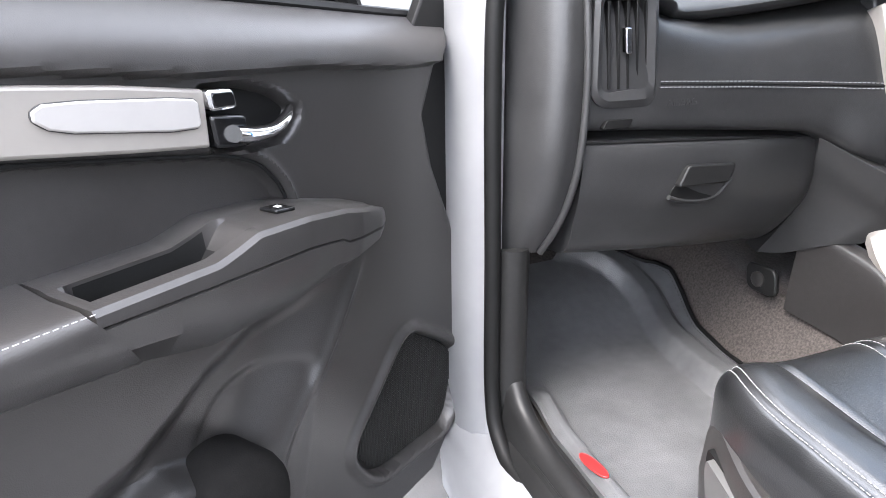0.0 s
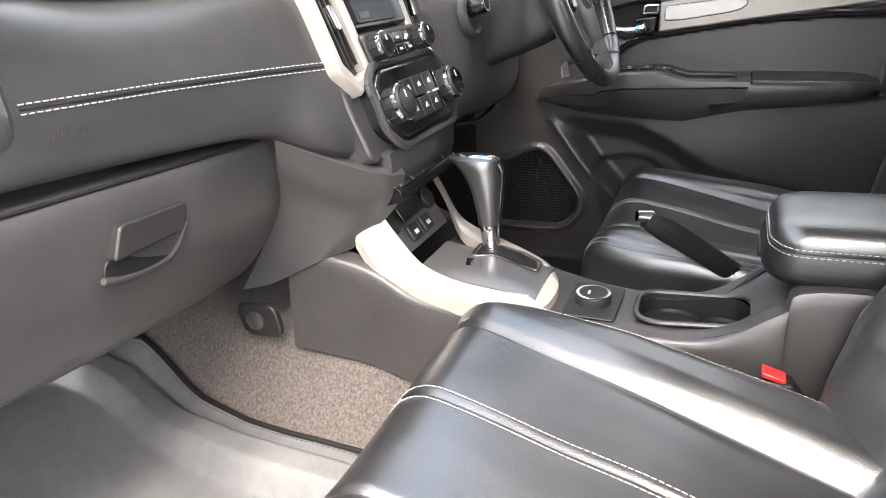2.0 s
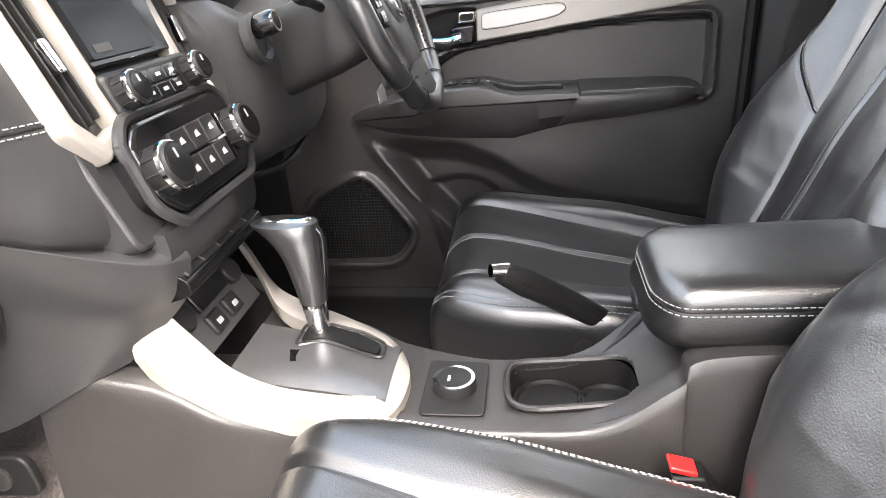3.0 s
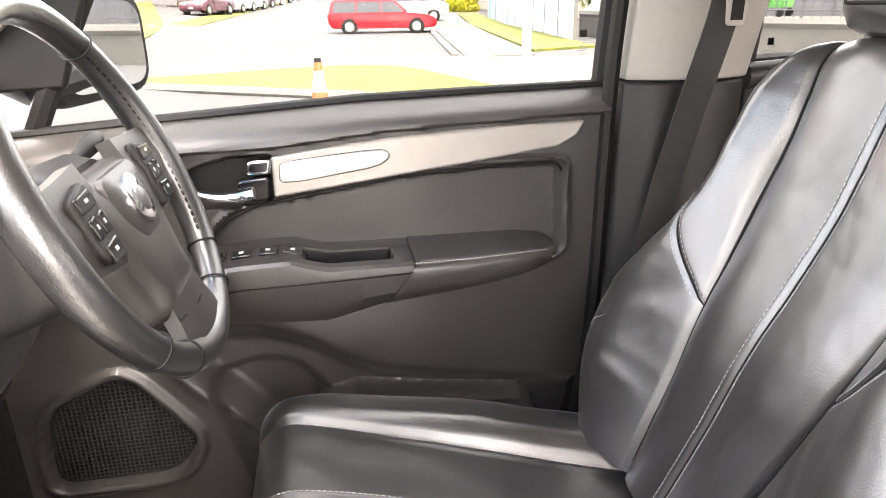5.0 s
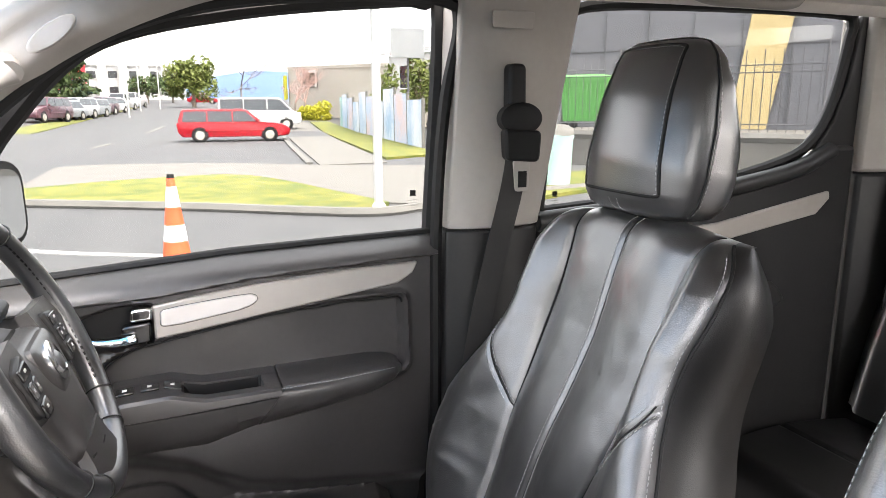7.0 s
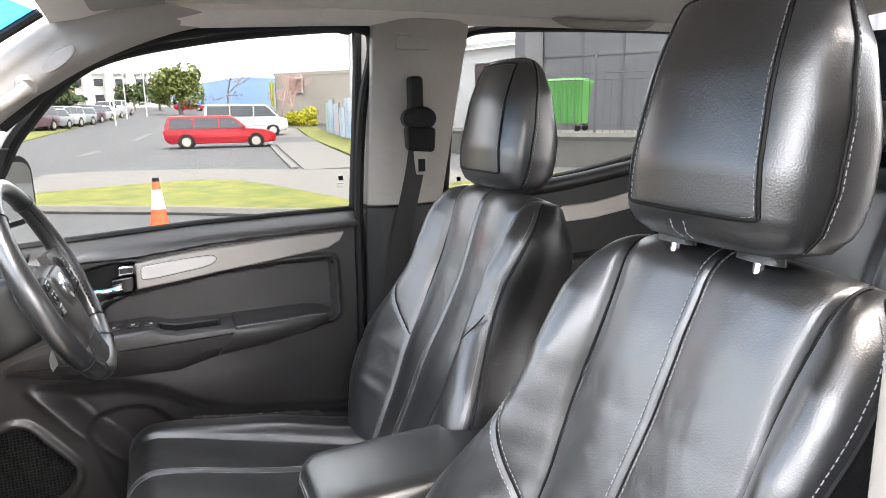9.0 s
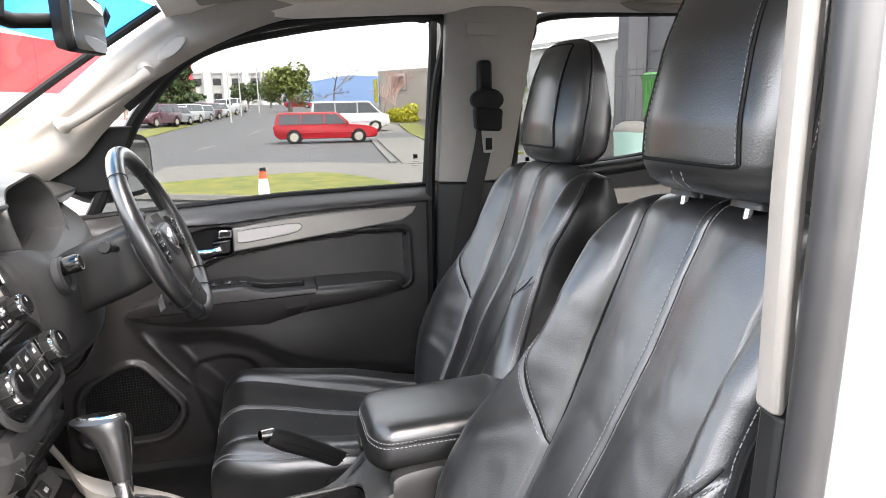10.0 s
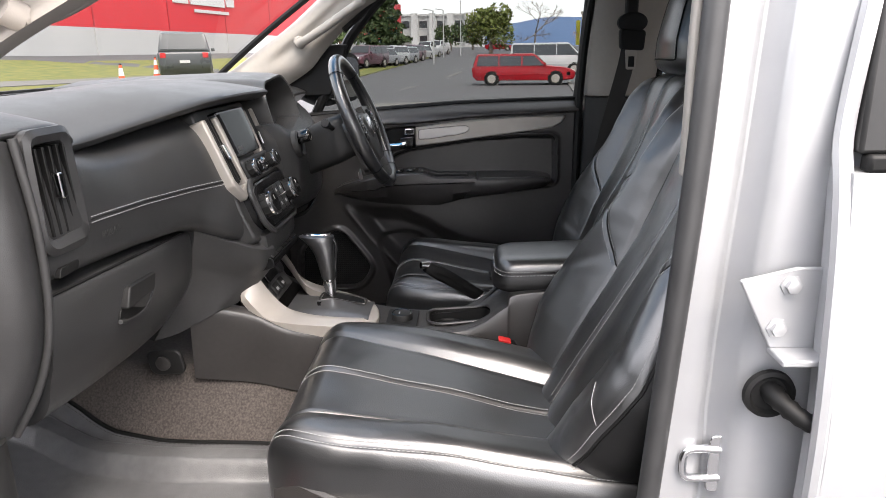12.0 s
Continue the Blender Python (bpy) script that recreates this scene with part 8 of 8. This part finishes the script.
# ---- walls, buildings ----
mural = thing("painted_wall", "painted mural fence wall with pale blue sea scenes", "wall")
for k in range(9):
    a, b = k / 9, (k + 1) / 9
    p, q = Vector((22.0, -7.7, 0)).lerp(Vector((44, -10.2, 0)), a), Vector((22.0, -7.7, 0)).lerp(Vector((44, -10.2, 0)), b)
    hh = 2.0 + 0.25 * ((k * 7) % 3 - 1)
    part("mural_panel", prism([p, q, q + Vector((0, 0, hh)), p + Vector((0, 0, hh))], (0.02, -0.08, 0)), MURAL_WARM if k % 3 == 1 else MURAL_BLUE, mural, "painted panel with pale figures of sea and sky")
    part("panel_post", box(p.x - 0.04, p.y - 0.10, 0, p.x + 0.04, p.y + 0.01, hh + 0.05), KERB, mural, "pale wall post")
part("wall_end", box(44.0, -10.6, 0, 44.3, -10.1, 2.1), PALE_GREEN, mural, "pale turquoise wall end")

store = thing("red_store_building", "long red and white store building", "building")
A, B = Vector((30.0, 29.5, 0)), Vector((112.0, 11.0, 0))
along = (B - A).normalized()
out = Vector((along.y, -along.x, 0))
part("lower_wall", prism([A + Vector((0, 0, 0.5)), B + Vector((0, 0, 0.5)), B + Vector((0, 0, 3.55)), A + Vector((0, 0, 3.55))], -out * 6), STORE_WHITE, store, "off-white lower wall")
part("red_fascia", prism([A + along * 8 + Vector((0, 0, 3.55)), B + Vector((0, 0, 3.55)), B + Vector((0, 0, 9.2)), A + along * 8 + Vector((0, 0, 8.0))], -out * 6), STORE_RED, store, "bright red upper cladding")
part("white_corner", prism([A + Vector((0, 0, 3.55)), A + along * 8 + Vector((0, 0, 3.55)), A + along * 8 + Vector((0, 0, 7.8)), A + Vector((0, 0, 7.8))], -out * 6), STORE_WHITE, store, "off-white building corner")
for k in range(1, 10):
    p = A + along * (8 + 8.2 * k)
    part("cladding_joint", prism([p + Vector((0, 0, 3.6)), p + along * 0.12 + Vector((0, 0, 3.6)), p + along * 0.12 + Vector((0, 0, 8.0 + 0.1 * k)), p + Vector((0, 0, 8.0 + 0.1 * k))], out * 0.03), CAR_RED, store, "dark red cladding joint")
    part("wall_pilaster", prism([p + Vector((0, 0, 0.5)), p + along * 0.25 + Vector((0, 0, 0.5)), p + along * 0.25 + Vector((0, 0, 3.54)), p + Vector((0, 0, 3.54))], out * 0.08), STORE_WHITE, store, "off-white wall joint")
# the store's sign as plain bars
for k, (s0, s1, z0, z1) in enumerate(((25.2, 27.2, 5.75, 6.75), (27.5, 32.6, 5.75, 6.55), (32.9, 34.2, 5.85, 6.6), (28.0, 33.2, 5.15, 5.4))):
    part("sign_bar", prism([A + along * s0 + Vector((0, 0, z0)), A + along * s1 + Vector((0, 0, z0)), A + along * s1 + Vector((0, 0, z1)), A + along * s0 + Vector((0, 0, z1))], out * 0.10), WHITE, store, "white sign shape")

flats = thing("white_apartment_building", "white two-storey apartment row with dark windows", "building")
part("wall", box(150, -3.5, 2.0, 162, 20, 9.4), WALL_WHITE, flats, "white rendered wall")
part("roof_edge", box(149.6, -4, 9.4, 162, 20.5, 9.8), WALL_WHITE, flats, "white parapet")
for k in range(6):
    y0 = -2.4 + 3.8 * k
    part("bay", box(148.6, y0 + 1.9, 2.0, 150.1, y0 + 3.3, 9.9), WALL_WHITE, flats, "white projecting bay")
    for z0 in (4.0, 7.0):
        w = part("window", box(149.9, y0, z0, 150.05, y0 + 1.6, z0 + 1.4), WINDOW, flats, "dark window glass")
        part("window_sill", box(149.8, y0 - 0.1, z0 - 0.15, 150.06, y0 + 1.7, z0), WALL_WHITE, w, "white sill")

tan = thing("tan_building", "low tan rendered building with a framed window", "building")
part("wall", prism([(72, -11.4, 0.6), (40, -14.5, 0.2), (40, -14.5, 4.1), (72, -11.4, 5.3)], (1, -8, 0)), WALL_TAN, tan, "tan rendered wall")
part("parapet", prism([(72.1, -11.3, 5.2), (40, -14.4, 4.0), (40, -14.4, 4.25), (72.1, -11.3, 5.5)], (0.3, -8, 0)), WALL_TAN, tan, "tan parapet")
win = part("window", prism([(66.0, -11.92, 3.5), (62.0, -12.30, 3.4), (62.0, -12.30, 4.5), (66.0, -11.92, 4.6)], (-0.02, 0.12, 0)), WINDOW, tan, "dark window glass")
part("window_frame", tube([(66.1, -11.8, 3.4), (61.9, -12.2, 3.3), (61.9, -12.2, 4.6), (66.1, -11.8, 4.7), (66.1, -11.8, 3.4)], 0.10, 5), WALL_WHITE, win, "white window frame")
part("yellow_panel", box(71.5, -11.2, 2.2, 72.3, -10.9, 4.6), LEAF_YELLOW, tan, "yellow wall panel")

# cladding building, fence, raised pavement on the rear side
setting("raised_pavement", prism([(26, -9.4, 0), (14.6, -9.2, 0), (7.5, -14.2, 0), (-4, -24, 0), (10, -40, 0), (40, -30, 0)], (0, 0, 0.82)), CONCRETE, "raised concrete yard behind a low wall", category="pavement")
setting("yard_kerb", tube([(26, -9.45, 0.80), (14.6, -9.25, 0.80), (7.5, -14.25, 0.80), (-4, -24.05, 0.80)], 0.12, 6), KERB, "pale yard kerb", category="kerb")
dk = thing("dark_clad_building", "dark grey clad commercial building", "building")
part("wall", prism([(19.6, -11.6, 0.8), (6.0, -21.5, 0.8), (6.0, -21.5, 7.5), (19.6, -11.6, 7.5)], (4, -6, 0)), WALL_DARK, dk, "dark grey cladding")
wd = (Vector((6.0, -21.5, 0)) - Vector((19.6, -11.6, 0))).normalized()
wo = Vector((-wd.y, wd.x, 0)) * (-1 if Vector((-wd.y, wd.x, 0)).dot(Vector((-1, 1, 0))) < 0 else 1)
for k in range(12):
    p = Vector((19.6, -11.6, 0.8)) + wd * (0.3 + 1.35 * k)
    part("cladding_joint", prism([p, p + wd * 0.05, p + wd * 0.05 + Vector((0, 0, 6.6)), p + Vector((0, 0, 6.6))], wo * 0.03), STEEL_DARK, dk, "dark joint strip")
part("cladding_rail", prism([Vector((19.6, -11.6, 3.2)), Vector((6.0, -21.5, 3.2)), Vector((6.0, -21.5, 3.24)), Vector((19.6, -11.6, 3.24))], wo * 0.03), STEEL_DARK, dk, "dark horizontal joint")
part("corner_column", prism([(19.3, -11.0, 0.8), (20.0, -11.0, 0.8), (20.0, -11.7, 0.8), (19.3, -11.7, 0.8)], (0, 0, 6.9)), WALL_DARK, dk, "dark corner column", bevel=0.03)
fence = thing("steel_picket_fence", "dark steel picket fence along the yard", "fence")
F0, F1 = Vector((16.2, -8.9, 0.82)), Vector((5.0, -17.4, 0.82))
fd = (F1 - F0)
for k in range(72):
    p = F0 + fd * (k / 71)
    part("picket", tube([p + Vector((0, 0, 0.05)), p + Vector((0, 0, 1.75 + (0.22 if k % 2 else 0.0)))], 0.011, 5), STEEL_DARK, fence)
for z in (0.25, 1.45, 1.62):
    part("rail", tube([F0 + Vector((0, 0, z)), F1 + Vector((0, 0, z))], 0.016, 6), STEEL_DARK, fence, "dark steel rail")
for k in range(7):
    p = F0 + fd * (k / 6)
    part("post", tube([p, p + Vector((0, 0, 2.15))], 0.028, 8), STEEL_DARK, fence, "dark steel post")
plank = thing("plywood_sheet", "yellow plywood sheet leaning on the dark wall", "plywood")
bp0 = Vector((19.6, -11.6, 0)) + wo * 0.10
part("sheet", prism([bp0 + wd * a + Vector((0, 0, z)) for a, z in ((5.58, 0.83), (6.60, 0.83), (7.13, 4.35), (6.02, 4.42))], wo * 0.03), PLY, plank, "yellow plywood")
bn = thing("wheeled_bin", "large green wheeled waste bin on the yard", "bin")
bc = Vector((15.5, -10.15, 0.90))
bx, by = wd, wo
part("bin_body", loft([[bc + bx * a * s + by * b * s + Vector((0, 0, z)) for a, b in rounded([(-0.62, -0.45), (0.62, -0.45), (0.62, 0.45), (-0.62, 0.45)], 0.06)] for z, s in ((0.22, 0.86), (0.25, 0.88), (1.22, 1.0), (1.26, 1.04), (1.30, 1.04))]), BIN_GREEN, bn, "ribbed green plastic bin body")
for k in range(9):
    a = -0.5 + 0.125 * k
    part("bin_rib", prism([bc + bx * (a * 0.88) + by * 0.40 + Vector((0, 0, 0.27)), bc + bx * (a * 0.88 + 0.03) + by * 0.40 + Vector((0, 0, 0.27)), bc + bx * (a + 0.03) + by * 0.452 + Vector((0, 0, 1.2)), bc + bx * a + by * 0.452 + Vector((0, 0, 1.2))], by * 0.02), BIN_GREEN, bn, "moulded green rib")
part("bin_lid", loft([[bc + bx * a * s + by * b * s + Vector((0, 0, z)) for a, b in rounded([(-0.66, -0.48), (0.66, -0.48), (0.66, 0.48), (-0.66, 0.48)], 0.06)] for z, s in ((1.30, 1.0), (1.36, 1.0), (1.44, 0.8))]), BIN_GREEN, bn, "green bin lid")
for a in (-0.48, 0.48):
    for b in (-0.33, 0.33):
        c = bc + bx * a + by * b + Vector((0, 0, 0.10))
        part("castor", turned(c - by * 0.03, by, [(0, 0.06), (0.005, 0.10), (0.055, 0.10), (0.06, 0.06)], 14), BLACK, bn, "black castor wheel")
        part("castor_fork", tube([c, c + Vector((0, 0, 0.14))], 0.03, 6), SATIN, bn, "steel castor fork")
cabi = thing("utility_cabinet", "pale green roadside utility cabinet", "cabinet")
part("cabinet_body", loft([[Vector((10.6, -6.2, z)) + Vector((0.32 * s * math.cos(a), 0.32 * s * math.sin(a), 0)) for a in np.linspace(0, 2 * math.pi, 25)[:-1]] for z, s in ((0, 0.9), (0.9, 1.0), (0.95, 1.05), (1.0, 1.05))]), PALE_GREEN, cabi, "pale green painted drum body")
part("cabinet_bag", loft([[Vector((10.6, -6.2, z)) + Vector((0.32 * s * math.cos(a) + 0.03 * noise.noise((a, z, 0)), 0.32 * s * math.sin(a), 0.06 * noise.noise((math.cos(a) * 2, math.sin(a) * 2, z * 5)))) for a in np.linspace(0, 2 * math.pi, 25)[:-1]] for z, s in ((0.99, 1.08), (1.07, 1.0), (1.15, 0.7), (1.18, 0.3))]), KERB, cabi, "crumpled pale liner")
patch("corner_grass", ([(8.9, -4.6), (9.6, -6.3), (9.8, -8.4)], [(11.5, -4.4), (12.2, -6.4), (12.6, -8.2)]), GRASS, "green grass corner", 0.07, "grass")
wh = thing("white_house", "white boarded house with sloping roof", "building")
part("wall", prism([(44, -13.5, 0.5), (27, -19.5, 0.5), (27, -19.5, 5.0), (44, -13.5, 4.8)], (4, -6, 0)), WALL_WHITE, wh, "white wall")
part("roof", prism([(44.3, -13.0, 4.8), (26, -19.5, 5.0), (27.5, -22.5, 6.6), (46, -16, 6.4)], (0, 0, 0.25)), WALL_WHITE, wh, "pale roof edge")
hw = (Vector((27, -19.5, 0)) - Vector((44, -13.5, 0))).normalized()
ho = Vector((-hw.y, hw.x, 0)) * (1 if Vector((-hw.y, hw.x, 0)).dot(Vector((-1, 1, 0))) > 0 else -1)
for k in range(6):
    p = Vector((44, -13.5, 2.6)) + hw * (1.2 + 2.8 * k)
    w = part("window", prism([p, p + hw * 1.5, p + hw * 1.5 + Vector((0, 0, 1.5)), p + Vector((0, 0, 1.5))], ho * 0.04), WINDOW, wh, "dark window glass")
    part("window_frame", tube([p + ho * 0.05, p + hw * 1.5 + ho * 0.05, p + hw * 1.5 + ho * 0.05 + Vector((0, 0, 1.5)), p + ho * 0.05 + Vector((0, 0, 1.5)), p + ho * 0.05], 0.07, 5), WALL_WHITE, w, "white window frame")

# ---- street furniture ----
pl = thing("street_pole", "slim white painted street pole", "pole")
part("shaft", tube([(8.72, -2.12, 0.0), (8.72, -2.12, 5.2)], 0.065, 12), POLE_WHITE, pl, "white painted steel shaft")
part("collar", turned((8.72, -2.12, 0.0), (0, 0, 1), [(0, 0.10), (0.14, 0.10), (0.18, 0.07)], 14), POLE_WHITE, pl, "base collar")
part("cross_arm", tube([(8.72, -2.12, 2.86), (8.30, -1.75, 2.90)], 0.02, 8), POLE_WHITE, pl, "small cross arm")


def traffic_cone(x, y, h=0.9):
    z = ground_z(x, y)
    c = thing("traffic_cone", "orange traffic cone with two white bands", "traffic cone", "traffic cones", pose(x, y, z))
    k = h / 0.9
    part("base", prism([(a * k, b * k, 0.0) for a, b in rounded([(-0.19, -0.19), (0.19, -0.19), (0.19, 0.19), (-0.19, 0.19)], 0.04)], (0, 0, 0.045 * k)), BLACK, c, "black rubber base", bevel=0.01)
    for z0, z1, mat in ((0.045, 0.24, CONE_ORANGE), (0.24, 0.40, CONE_WHITE), (0.40, 0.58, CONE_ORANGE), (0.58, 0.78, CONE_WHITE), (0.78, 0.86, CONE_ORANGE), (0.86, 0.90, BLACK)):
        r = lambda q: lerp(0.145, 0.032, q / 0.9)
        part("cone_band", turned((0, 0, 0), (0, 0, 1), [(z0 * k, r(z0) * k), (z1 * k, r(z1) * k)], 22), mat, c, "white reflective band" if mat is CONE_WHITE else ("black cone tip" if mat is BLACK else "orange cone section"))
    return c


traffic_cone(6.55, 0.64)
traffic_cone(17.0, 9.9, 0.9)
traffic_cone(26.0, 13.0, 0.9)
for k, (x, y, s) in enumerate(((12.4, 6.6, 0.32), (15.5, 6.1, 0.26), (13.0, 7.2, 0.18))):
    rock = thing("rock", "grey weathered rock on the lawn edge", "rock", "rocks")
    rings = [[(x + s * q * (1 + 0.3 * noise.noise((math.cos(a) * 2 + k, math.sin(a) * 2, t))) * math.cos(a), y + s * q * math.sin(a), ground_z(x, y) + s * t * 1.3) for a in np.linspace(0, 2 * math.pi, 15)[:-1]] for t, q in ((-0.1, 1), (0.3, 1.05), (0.7, 0.8), (1.0, 0.35))]
    part("stone", loft(rings), KERB, rock, "grey stone")
for x, y, h in ((83, 1.2, 7.5), (75, 3.0, 5.0), (60, 3.4, 4.5)):
    lp = thing("lamp_post", "thin grey street lamp post", "lamp post", "lamp posts")
    part("shaft", tube([(x, y, ground_z(x, y)), (x, y, ground_z(x, y) + h)], 0.07, 8), POLE_WHITE, lp, "grey steel shaft")
    part("lamp_arm", tube([(x, y, ground_z(x, y) + h), (x, y + 0.9, ground_z(x, y) + h + 0.15)], 0.05, 6), POLE_WHITE, lp, "grey lamp arm")
sg = thing("mesh_sign", "grey mesh screen on a post", "sign")
part("mesh_panel", box(27.6, -9.9, 3.55, 27.7, -8.4, 4.75), CAR_GREY, sg, "grey mesh panel")
part("sign_post", tube([(27.75, -9.2, 0), (27.75, -9.2, 4.7)], 0.05, 8), STEEL_DARK, sg, "dark sign post")
